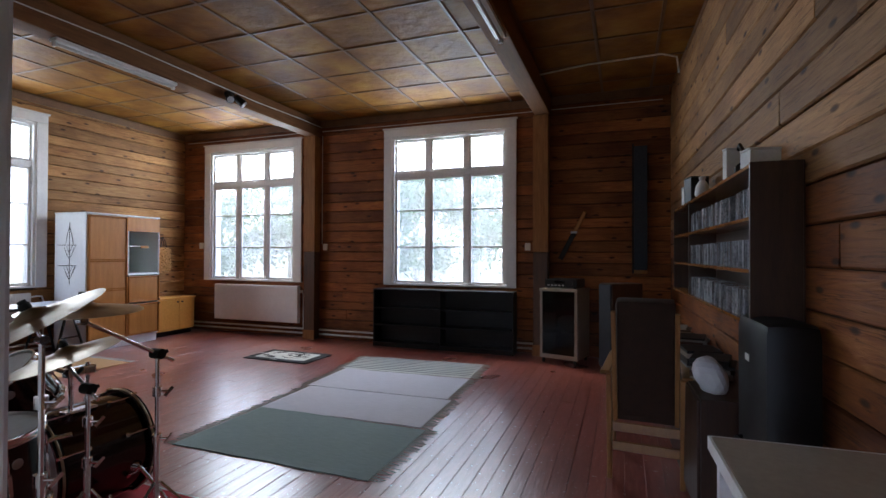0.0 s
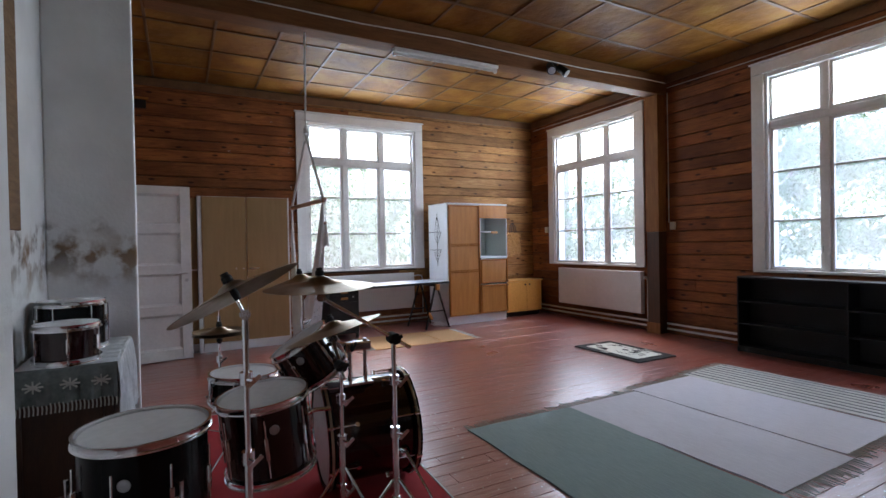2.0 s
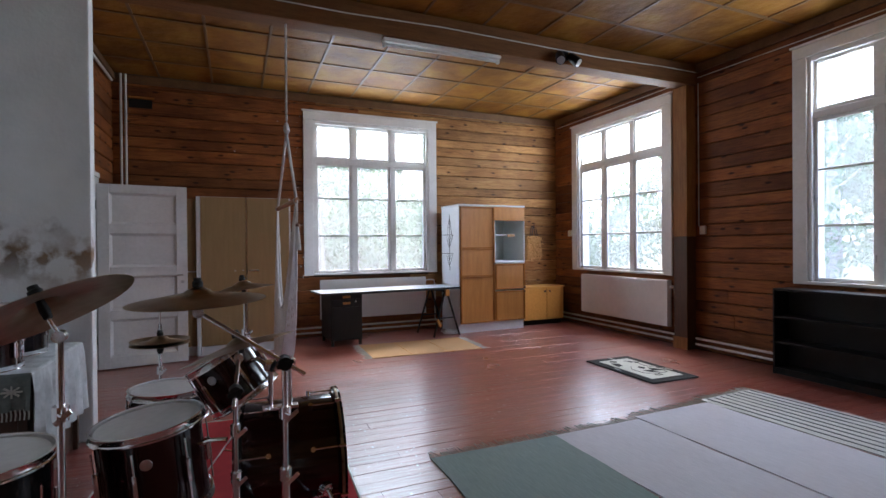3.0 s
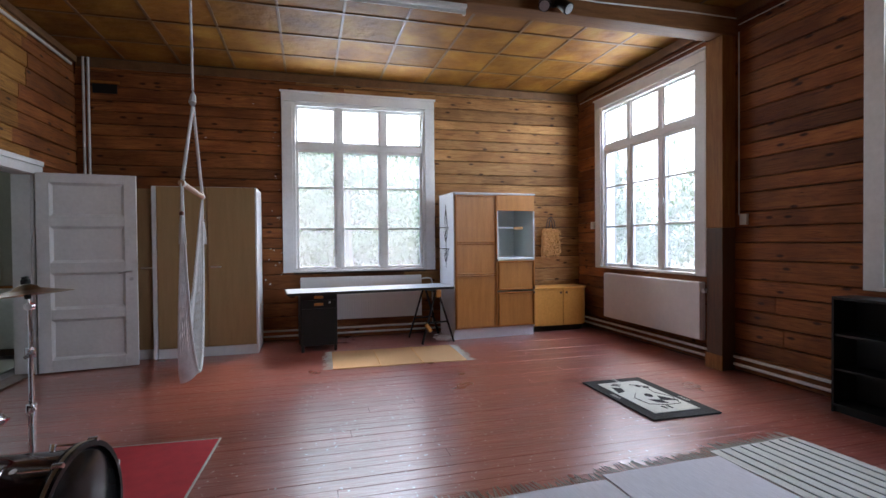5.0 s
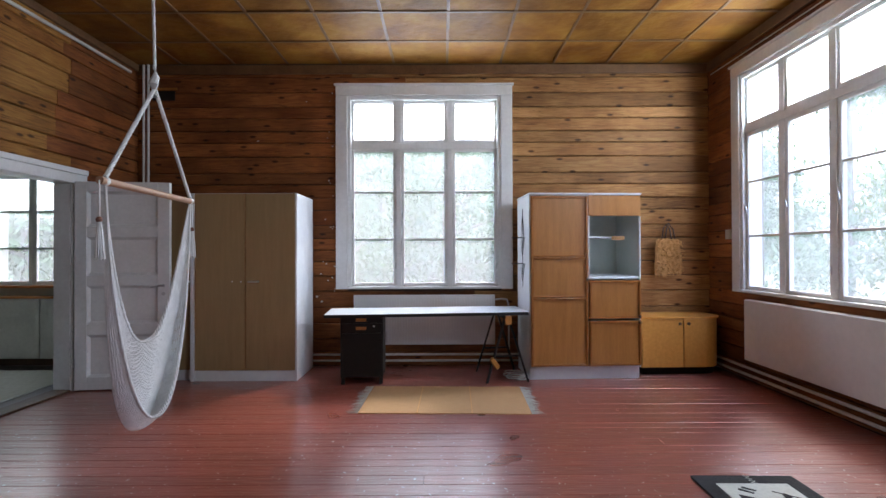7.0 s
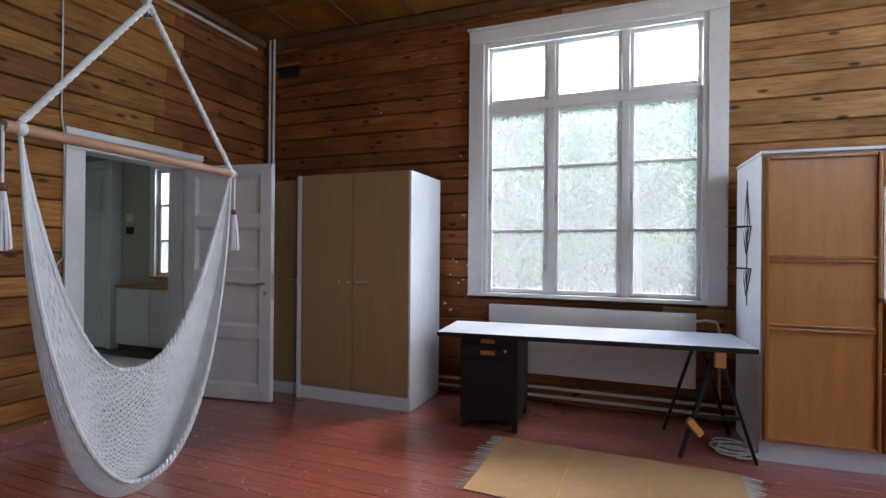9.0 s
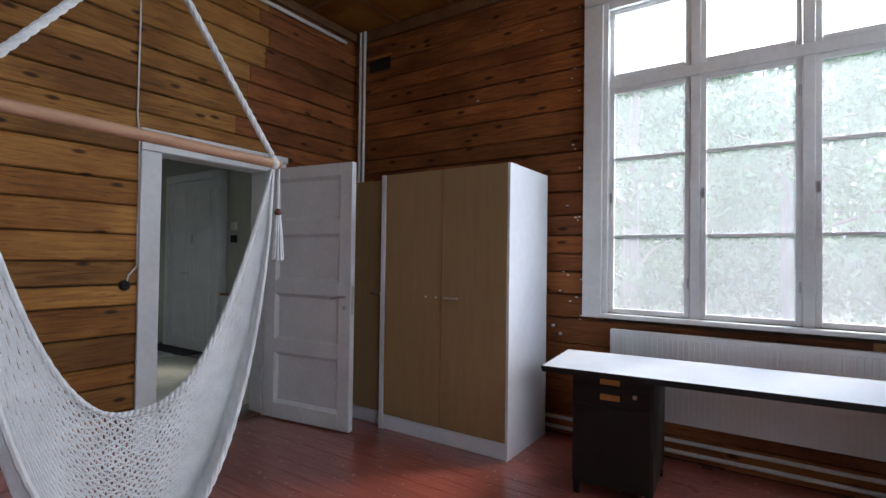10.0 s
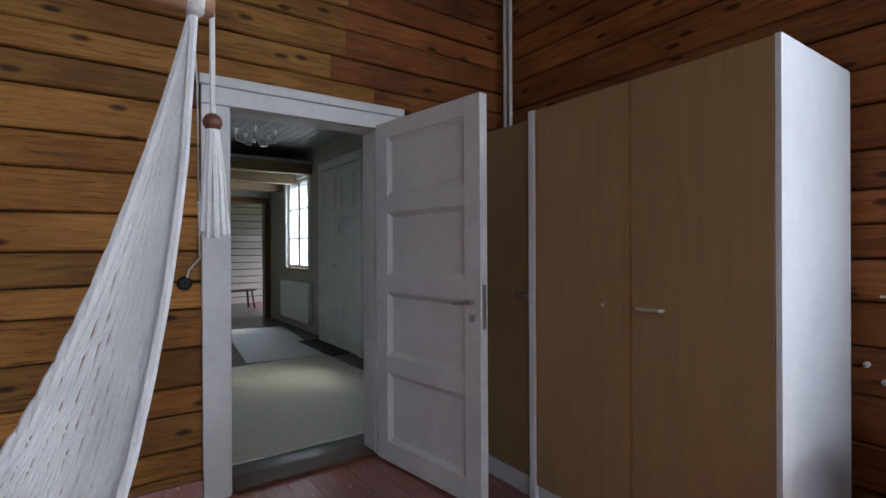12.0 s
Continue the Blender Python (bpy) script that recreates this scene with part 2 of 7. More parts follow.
M_PAPER = surface("paper", (0.6, 0.6, 0.58), (0.75, 0.75, 0.72), 6, rough=(0.6, 0.8))
M_CASES = surface("cd_cases", (0.03, 0.03, 0.035), (0.55, 0.57, 0.6), 10, (1, 1, 1), (0.12, 0.3), 0.0, vary=0.6)
M_BROWNWOOD = surface("dark_brown_veneer", (0.035, 0.014, 0.007), (0.072, 0.031, 0.014), 3, (8, 8, 0.8), (0.35, 0.5), 0.05)
M_TABLETOP = surface("beige_table_top", (0.30, 0.25, 0.19), (0.39, 0.33, 0.26), 5, rough=(0.4, 0.55), bump=0.03)
M_SATIN = surface("satin_metal", (0.80, 0.79, 0.77), (0.90, 0.89, 0.87), 5, rough=(0.35, 0.45), bump=0.0, metal=1.0)
M_CLOTHPALE = surface("pale_damask_cloth", (0.40, 0.44, 0.46), (0.62, 0.66, 0.68), 12, rough=(0.75, 0.9), bump=0.3, fine=3)
M_CLOTH = surface("grey_damask_cloth", (0.085, 0.105, 0.10), (0.20, 0.225, 0.215), 14, rough=(0.8, 0.95), bump=0.3, fine=3)
M_TAPESTRY = surface("brown_woven_hanging", (0.10, 0.05, 0.02), (0.22, 0.12, 0.05), 8, (1, 1, 6), (0.85, 0.95), 0.4)
M_HALLFLOOR = surface("grey_painted_floor", (0.055, 0.048, 0.042), (0.10, 0.088, 0.078), 3, (6, 0.6, 1), (0.25, 0.45), 0.05)
M_HALLRUG = surface("sisal_runner", (0.36, 0.35, 0.28), (0.46, 0.45, 0.37), 20, rough=(0.88, 0.97), bump=0.35)
M_HALLRUGPALE = surface("pale_grey_runner", (0.42, 0.43, 0.42), (0.54, 0.55, 0.54), 20, rough=(0.88, 0.97), bump=0.35)
M_HALLWALL = surface("grey_wall_board", (0.36, 0.35, 0.30), (0.46, 0.45, 0.39), 2, rough=(0.5, 0.7), bump=0.05)
M_HALLCEIL = surface("grey_ceiling_boards", (0.32, 0.34, 0.34), (0.42, 0.44, 0.44), 3, rough=(0.4, 0.6), bump=0.05)
M_SWITCH = surface("ivory_plastic", (0.62, 0.60, 0.54), (0.70, 0.68, 0.62), 5, rough=(0.3, 0.45), bump=0.0)
M_BATTEN = surface("dark_batten", (0.10, 0.045, 0.018), (0.19, 0.09, 0.035), 6, rough=(0.4, 0.6), bump=0.1)


def plaster():
    """White plaster with brown soot marks round the old flue at breast height."""
    m, n, l, b = nodes_of("white_plaster")
    tc = n.new("ShaderNodeTexCoord")
    big, small = n.new("ShaderNodeTexNoise"), n.new("ShaderNodeTexNoise")
    big.inputs["Scale"].default_value, big.inputs["Detail"].default_value = 3.0, 6
    small.inputs["Scale"].default_value, small.inputs["Detail"].default_value = 40.0, 3
    l.new(tc.outputs["Object"], big.inputs[0])
    l.new(tc.outputs["Object"], small.inputs[0])
    r = ramp_node(n, [(0.3, (0.66, 0.67, 0.66)), (0.7, (0.78, 0.79, 0.78))])
    l.new(big.outputs["Fac"], r.inputs[0])
    # old soot and damp round the blocked flue: a ragged brown band at breast height
    geo, sep = n.new("ShaderNodeNewGeometry"), n.new("ShaderNodeSeparateXYZ")
    l.new(geo.outputs["Position"], sep.inputs[0])
    band = ramp_node(n, [(0.0, (0, 0, 0)), (0.36, (0, 0, 0)), (0.44, (0.9, 0.9, 0.9)), (0.475, (1, 1, 1)), (0.52, (0, 0, 0))])
    mz = n.new("ShaderNodeMapRange")
    mz.inputs[2].default_value = 3.0
    rag = n.new("ShaderNodeTexNoise")
    rag.inputs["Scale"].default_value, rag.inputs["Detail"].default_value = 4.0, 6
    l.new(geo.outputs["Position"], rag.inputs[0])
    wob = n.new("ShaderNodeMath")
    wob.operation = "MULTIPLY_ADD"
    wob.inputs[1].default_value = 0.5
    l.new(rag.outputs["Fac"], wob.inputs[0])
    l.new(sep.outputs[2], wob.inputs[2])
    off = n.new("ShaderNodeMath")
    off.operation = "SUBTRACT"
    off.inputs[1].default_value = 0.25
    l.new(wob.outputs[0], off.inputs[0])
    l.new(off.outputs[0], mz.inputs[0])
    l.new(mz.outputs[0], band.inputs[0])
    mx = n.new("ShaderNodeMapRange")
    mx.inputs[1].default_value, mx.inputs[2].default_value, mx.inputs[3].default_value, mx.inputs[4].default_value = -3.3, -2.9, 1.0, 0.0
    l.new(sep.outputs[0], mx.inputs[0])
    blot = ramp_node(n, [(0.44, (0, 0, 0)), (0.58, (1, 1, 1))])
    spots = n.new("ShaderNodeTexNoise")
    spots.inputs["Scale"].default_value, spots.inputs["Detail"].default_value = 7.0, 5
    l.new(geo.outputs["Position"], spots.inputs[0])
    l.new(spots.outputs["Fac"], blot.inputs[0])
    m1, m2 = n.new("ShaderNodeMath"), n.new("ShaderNodeMath")
    m1.operation = m2.operation = "MULTIPLY"
    l.new(band.outputs[0], m1.inputs[0])
    l.new(mx.outputs[0], m1.inputs[1])
    l.new(m1.outputs[0], m2.inputs[0])
    l.new(blot.outputs[0], m2.inputs[1])
    brown = ramp_node(n, [(0.35, (0.04, 0.025, 0.015)), (0.6, (0.26, 0.16, 0.085))])
    l.new(rag.outputs["Fac"], brown.inputs[0])
    mc = n.new("ShaderNodeMix")
    mc.data_type = "RGBA"
    l.new(m2.outputs[0], mc.inputs[0])
    l.new(r.outputs[0], mc.inputs[6])
    l.new(brown.outputs[0], mc.inputs[7])
    l.new(mc.outputs[2], b.inputs["Base Color"])
    b.inputs["Roughness"].default_value = 0.75
    bp = n.new("ShaderNodeBump")
    bp.inputs["Strength"].default_value, bp.inputs["Distance"].default_value = 0.25, 0.01
    l.new(small.outputs["Fac"], bp.inputs["Height"])
    l.new(bp.outputs[0], b.inputs["Normal"])
    return m


def floor_paint(name, length_axis):
    """Worn red-brown floor paint: scuffed, pale flecks, glossy."""
    m, n, l, b = nodes_of(name)
    geo = n.new("ShaderNodeNewGeometry")
    oi = n.new("ShaderNodeObjectInfo")
    big = n.new("ShaderNodeTexNoise")
    big.inputs["Scale"].default_value, big.inputs["Detail"].default_value = 1.3, 2.5
    l.new(geo.outputs["Position"], big.inputs[0])
    mp = n.new("ShaderNodeMapping")
    mp.inputs["Scale"].default_value = (9, 1.2, 9) if length_axis == "y" else (1.2, 9, 9)
    l.new(geo.outputs["Position"], mp.inputs[0])
    gr = n.new("ShaderNodeTexNoise")
    gr.inputs["Scale"].default_value, gr.inputs["Detail"].default_value = 4.0, 6
    l.new(mp.outputs[0], gr.inputs[0])
    mx = n.new("ShaderNodeMix")
    mx.inputs[0].default_value = 0.65
    l.new(big.outputs["Fac"], mx.inputs[2])
    l.new(gr.outputs["Fac"], mx.inputs[3])
    r = ramp_node(n, [(0.25, (0.20, 0.042, 0.030)), (0.50, (0.285, 0.068, 0.048)), (0.72, (0.40, 0.12, 0.09))])
    l.new(mx.outputs[0], r.inputs[0])
    fl = n.new("ShaderNodeTexNoise")
    fl.inputs["Scale"].default_value, fl.inputs["Detail"].default_value = 31.0, 3
    l.new(geo.outputs["Position"], fl.inputs[0])
    fr = ramp_node(n, [(0.672, (0, 0, 0)), (0.692, (0.9, 0.9, 0.9))])
    l.new(fl.outputs["Fac"], fr.inputs[0])
    mc = n.new("ShaderNodeMix")
    mc.data_type = "RGBA"
    mc.inputs[7].default_value = (0.62, 0.57, 0.53, 1)
    l.new(fr.outputs[0], mc.inputs[0])
    l.new(r.outputs[0], mc.inputs[6])
    hs = n.new("ShaderNodeHueSaturation")
    mr = n.new("ShaderNodeMapRange")
    mr.inputs[3].default_value, mr.inputs[4].default_value = 0.88, 1.12
    l.new(oi.outputs["Random"], mr.inputs[0])
    l.new(mr.outputs[0], hs.inputs["Value"])
    l.new(mc.outputs[2], hs.inputs["Color"])
    l.new(hs.outputs[0], b.inputs["Base Color"])
    rr = n.new("ShaderNodeMapRange")
    rr.inputs[1].default_value, rr.inputs[2].default_value = 0.3, 0.7
    rr.inputs[3].default_value, rr.inputs[4].default_value = 0.27, 0.34
    l.new(big.outputs["Fac"], rr.inputs[0])
    l.new(rr.outputs[0], b.inputs["Roughness"])
    b.inputs["Specular IOR Level"].default_value = 1.0
    b.inputs["Coat Weight"].default_value, b.inputs["Coat Roughness"].default_value = 0.85, 0.24
    bp = n.new("ShaderNodeBump")
    bp.inputs["Strength"].default_value, bp.inputs["Distance"].default_value = 0.7, 0.007
    l.new(gr.outputs["Fac"], bp.inputs["Height"])
    l.new(bp.outputs[0], b.inputs["Normal"])
    return m


def ceiling_board():
    """Varnished fibreboard panels, golden, each a little different."""
    m, n, l, b = nodes_of("golden_fibreboard")
    geo = n.new("ShaderNodeNewGeometry")
    big = n.new("ShaderNodeTexNoise")
    big.inputs["Scale"].default_value, big.inputs["Detail"].default_value = 2.6, 6
    l.new(geo.outputs["Position"], big.inputs[0])
    r = ramp_node(n, [(0.3, (0.150, 0.050, 0.007)), (0.5, (0.235, 0.098, 0.014)), (0.72, (0.34, 0.168, 0.030))])
    l.new(big.outputs["Fac"], r.inputs[0])
    hs = n.new("ShaderNodeHueSaturation")
    mr = n.new("ShaderNodeMapRange")
    mr.inputs[3].default_value, mr.inputs[4].default_value = 0.78, 1.12
    l.new(geo.outputs["Random Per Island"], mr.inputs[0])
    l.new(mr.outputs[0], hs.inputs["Value"])
    l.new(r.outputs[0], hs.inputs["Color"])
    l.new(hs.outputs[0], b.inputs["Base Color"])
    rr = n.new("ShaderNodeMapRange")
    rr.inputs[3].default_value, rr.inputs[4].default_value = 0.55, 0.72
    b.inputs["Specular IOR Level"].default_value = 0.22
    l.new(big.outputs["Fac"], rr.inputs[0])
    l.new(rr.outputs[0], b.inputs["Roughness"])
    wav = n.new("ShaderNodeTexNoise")
    wav.inputs["Scale"].default_value, wav.inputs["Detail"].default_value = 9.0, 4
    l.new(geo.outputs["Position"], wav.inputs[0])
    bp = n.new("ShaderNodeBump")
    bp.inputs["Strength"].default_value, bp.inputs["Distance"].default_value = 0.6, 0.025
    l.new(wav.outputs["Fac"], bp.inputs["Height"])
    l.new(bp.outputs[0], b.inputs["Normal"])
    return m


def pane_glass():
    """Thin old window glass: clear, a Fresnel gloss and a film of dust whose veil also stands in for glare."""
    m, n, l, b = nodes_of("veiled_window_glass")
    out = n["Material Output"]
    tr, gl, tl = n.new("ShaderNodeBsdfTransparent"), n.new("ShaderNodeBsdfGlossy"), n.new("ShaderNodeBsdfTranslucent")
    gl.inputs["Roughness"].default_value = 0.02
    tl.inputs[0].default_value = (0.95, 0.96, 0.95, 1)
    fac, fr = n.new("ShaderNodeLayerWeight"), n.new("ShaderNodeMapRange")
    fac.inputs[0].default_value = 0.5
    gpow = n.new("ShaderNodeMath")
    gpow.operation = "POWER"
    gpow.inputs[1].default_value = 5.0
    l.new(fac.outputs["Facing"], gpow.inputs[0])
    fr.inputs[3].default_value, fr.inputs[4].default_value = 0.025, 0.6
    l.new(gpow.outputs[0], fr.inputs[0])
    m1, m2 = n.new("ShaderNodeMixShader"), n.new("ShaderNodeMixShader")
    l.new(fr.outputs[0], m1.inputs[0])
    l.new(tr.outputs[0], m1.inputs[1])
    l.new(gl.outputs[0], m1.inputs[2])
    tc, ns = n.new("ShaderNodeTexCoord"), n.new("ShaderNodeTexNoise")
    ns.inputs["Scale"].default_value, ns.inputs["Detail"].default_value = 3.0, 5
    l.new(tc.outputs["Object"], ns.inputs[0])
    # Translucent veil also stands in for glare that washes out the view.
    mr = n.new("ShaderNodeMapRange")
    mr.inputs[3].default_value, mr.inputs[4].default_value = 0.10, 0.21
    l.new(ns.outputs["Fac"], mr.inputs[0])
    l.new(mr.outputs[0], m2.inputs[0])
    l.new(m1.outputs[0], m2.inputs[1])
    l.new(tl.outputs[0], m2.inputs[2])
    l.new(m2.outputs[0], out.inputs[0])
    return m


def clear_glass():
    m, n, l, b = nodes_of("cabinet_glass")
    out = n["Material Output"]
    tr, gl, fr, mx = n.new("ShaderNodeBsdfTransparent"), n.new("ShaderNodeBsdfGlossy"), n.new("ShaderNodeMapRange"), n.new("ShaderNodeMixShader")
    fac = n.new("ShaderNodeLayerWeight")
    fac.inputs[0].default_value = 0.3
    gl.inputs["Roughness"].default_value = 0.03
    fr.inputs[3].default_value, fr.inputs[4].default_value = 0.02, 0.15
    l.new(fac.outputs["Facing"], fr.inputs[0])
    tr.inputs[0].default_value = (0.34, 0.35, 0.35, 1)
    l.new(fr.outputs[0], mx.inputs[0])
    l.new(tr.outputs[0], mx.inputs[1])
    l.new(gl.outputs[0], mx.inputs[2])
    l.new(mx.outputs[0], out.inputs[0])
    return m


M_PLASTER, M_FLOOR, M_CEIL = plaster(), floor_paint("red_floor_paint", "y"), ceiling_board()
M_PANE, M_CLEAR = pane_glass(), clear_glass()


# ---- building helpers ----
def box(bm, x0, y0, z0, x1, y1, z1, bevel=0.0):
    """A box, its edges rounded by bevel."""
    r = bmesh.ops.create_cube(bm, size=1.0, matrix=Matrix.Translation(((x0 + x1) / 2, (y0 + y1) / 2, (z0 + z1) / 2)) @ Matrix.Diagonal((abs(x1 - x0), abs(y1 - y0), abs(z1 - z0), 1)))
    if bevel:
        es = {e for v in r["verts"] for e in v.link_edges}
        bmesh.ops.bevel(bm, geom=list(es), offset=bevel, segments=2, affect="EDGES", profile=0.6)
    return bm


def rod(bm, a, b, r, r2=None, seg=12):
    """A round bar from a to b."""
    a, b = Vector(a), Vector(b)
    d = b - a
    m = Matrix.Translation((a + b) / 2) @ d.to_track_quat("Z", "Y").to_matrix().to_4x4()
    bmesh.ops.create_cone(bm, cap_ends=True, segments=seg, radius1=r, radius2=r if r2 is None else r2, depth=d.length, matrix=m)
    return bm


def bar(bm, a, b, w, h, bevel=0.0):
    """A square bar from a to b, w wide and h high."""
    a, b = Vector(a), Vector(b)
    d = b - a
    m = Matrix.Translation((a + b) / 2) @ d.to_track_quat("X", "Z").to_matrix().to_4x4() @ Matrix.Diagonal((d.length, w, h, 1))
    r = bmesh.ops.create_cube(bm, size=1.0, matrix=m)
    if bevel:
        bmesh.ops.bevel(bm, geom=list({e for v in r["verts"] for e in v.link_edges}), offset=bevel, segments=1, affect="EDGES")
    return bm


def hose(bm, pts, r, seg=8):
    """A round tube along a line of points."""
    pts = [Vector(p) for p in pts]
    rings = []
    for i, p in enumerate(pts):
        d = (pts[min(i + 1, len(pts) - 1)] - pts[max(i - 1, 0)]).normalized()
        q = d.to_track_quat("Z", "Y")
        rr = r[i] if isinstance(r, (list, tuple)) else r
        rings.append([bm.verts.new(p + q @ Vector((rr * math.cos(2 * math.pi * k / seg), rr * math.sin(2 * math.pi * k / seg), 0))) for k in range(seg)])
    for a, b in zip(rings, rings[1:]):
        for k in range(seg):
            bm.faces.new((a[k], a[(k + 1) % seg], b[(k + 1) % seg], b[k]))
    bm.faces.new(rings[0][::-1])
    bm.faces.new(rings[-1])
    return bm


def turned(bm, profile, m=None, seg=40):
    """A turned shape: a profile of (radius, height) spun about z, then moved by m."""
    m = m or Matrix()
    rings = []
    for r, z in profile:
        if r < 1e-5:
            rings.append([bm.verts.new(m @ Vector((0, 0, z)))])
        else:
            rings.append([bm.verts.new(m @ Vector((r * math.cos(2 * math.pi * k / seg), r * math.sin(2 * math.pi * k / seg), z))) for k in range(seg)])
    for a, b in zip(rings, rings[1:]):
        for k in range(seg):
            j = (k + 1) % seg
            if len(a) == 1 and len(b) > 1:
                bm.faces.new((a[0], b[j], b[k]))
            elif len(b) == 1 and len(a) > 1:
                bm.faces.new((a[k], a[j], b[0]))
            elif len(a) > 1:
                bm.faces.new((a[k], a[j], b[j], b[k]))
    return bm


def part(name, bm, material, parent=None, label="", smooth=False):
    """Links a bmesh as one mesh object, under a thing or a part."""
    me = bpy.data.meshes.new(name)
    bmesh.ops.recalc_face_normals(bm, faces=bm.faces[:])
    bm.to_mesh(me)
    bm.free()
    me.materials.append(material)
    if smooth:
        for p in me.polygons:
            p.use_smooth = True
        me.set_sharp_from_angle(angle=radians(40))
    ob = new(name, me)
    if parent:
        ob.parent = parent
    if label:
        ob["label"] = label
    return ob


def thing(name, m, label, category, group="", kind=""):
    """An empty at the thing's base, which carries its parts."""
    ob = new(name)
    ob.empty_display_size = 0.1
    ob.matrix_basis = m
    return tagged(ob, label, category, group, kind)


def B():
    return bmesh.new()


# ---- the hall room: x -7.65 to 1.0, y 0 to 7.13, 3.76 high ----
X0, X1, Y0, Y1, HIGH = -7.65, 1.0, 0.0, 7.13, 3.76


def wall_core(name, m, length, height, openings, thick=0.22, material=None, base=-0.03, label="old log wall", z0=0.0, ends=0.2):
    """The wall's core behind its logs; openings: (x0, x1, z0, z1)."""
    bm = B()
    xs = sorted({-0.2, length + ends, *[o[0] for o in openings], *[o[1] for o in openings]})
    for a, b in zip(xs, xs[1:]):
        holes = [o for o in openings if o[0] < (a + b) / 2 < o[1]]
        spans, z = [], z0
        for o in sorted(holes, key=lambda o: o[2]):
            if o[2] > z:
                spans.append((z, o[2]))
            z = o[3]
        spans.append((z, height))
        for s, e in spans:
            box(bm, a, base - thick, s, b, base, e)
    ob = part(name, bm, material or M_GAP)
    ob.matrix_basis = m
    return tagged(ob, label, "wall", kind="structure")


def log_face(wall, length, height, openings, rng, start=0.0, tone=None, joint=None):
    """Hewn logs laid one on another, each a bevelled, slightly wavy piece."""
    z = 0.0
    while z < height - 0.03:
        h = rng.uniform(0.135, 0.205)
        top = min(z + h, height)
        spans = [(start, length)]
        for o in openings:
            if o[2] < top - 0.02 and o[3] > z + 0.02:
                nxt = []
                for a, b in spans:
                    if o[0] > a:
                        nxt.append((a, min(b, o[0])))
                    if o[1] < b:
                        nxt.append((max(a, o[1]), b))
                spans = [s for s in nxt if s[1] - s[0] > 0.03]
        pieces = []
        for a, b in spans:
            if joint and a < joint - 0.3 and b > joint + 0.3:
                c = joint + rng.uniform(-0.25, 0.25)
                pieces += [(a, c - 0.001), (c + 0.001, b)]
            elif b - a > 5:
                c = a + (b - a) * rng.uniform(0.35, 0.65)
                pieces += [(a, c - 0.002), (c + 0.002, b)]
            else:
                pieces.append((a, b))
        for a, b in pieces:
            bm = B()
            nseg = max(2, min(6, int((b - a) / 0.8)))
            rows = []
            proud = rng.uniform(-0.006, 0.006)
            for i in range(nseg + 1):
                x = a + (b - a) * i / nseg
                lo, hi = z + rng.uniform(0.001, 0.006), top - rng.uniform(0.001, 0.006)
                rows.append([bm.verts.new((x, yy, zz)) for yy, zz in ((-0.03, lo), (proud - 0.010, lo), (proud, lo + 0.009), (proud + rng.uniform(-0.003, 0.003), hi - 0.009), (proud - 0.010, hi), (-0.03, hi))])
            for p, q in zip(rows, rows[1:]):
                for k in range(5):
                    bm.faces.new((p[k], q[k], q[k + 1], p[k + 1]))
            bm.faces.new(rows[0])
            bm.faces.new(rows[-1][::-1])
            part("log", bm, tone(a, z) if tone else M_LOG, wall)
        z = top


# window: 2.2 m wide casing, 0.96 to 3.48 m high
W_IN = 0.96
OPEN_Z = (1.0, 3.42)
MW, MN = pose(X0, Y1, 0, 0, 0, -90), pose(X1, Y1, 0, 0, 0, 180)
MS, ME = pose(X0, Y0, 0, 0, 0, 0), pose(1.301, -1.5, 0, 0, 0, 92)
EAST = pose(X1, Y1, 0, 0, 0, 2) @ pose(-X1, -Y1, 0)  # the east wall stands two degrees out of square
WW, WA, WB = Y1 - 3.575, X1 + 6.02, X1 + 2.205
open_w = [(WW - W_IN, WW + W_IN, *OPEN_Z)]
open_n = [(WB - W_IN, WB + W_IN, *OPEN_Z), (WA - W_IN, WA + W_IN, *OPEN_Z)]
DX0, DX1, DZ = -6.56, -5.62, 2.17
open_s = [(DX0 - X0, DX1 - X0, 0.0, DZ)]
wall_west = wall_core("wall_west", MW, Y1, HIGH, open_w, label="reddish brown hewn log wall with one tall window")
wall_north = wall_core("wall_north", MN, X1 - X0, HIGH, open_n, label="dark honey brown log wall with two tall windows")
wall_south = wall_core("wall_south", MS, 3.41, HIGH, open_s, thick=0.12, ends=0.0, label="golden brown log wall round the open doorway")
wall_east = wall_core("wall_east", ME, Y1 + 1.5, HIGH, [], label="rough pale brown log wall behind the bookshelf")

# ---- floor of painted planks ----
floor = part("floor", box(box(B(), X0 - 0.2, -0.02, -0.2, X1 + 0.22, Y1 + 0.2, -0.03), -1.27, -1.7, -0.2, X1 + 0.5, -0.021, -0.03), M_GAP)
tagged(floor, "worn red-brown painted plank floor", "floor", kind="structure")


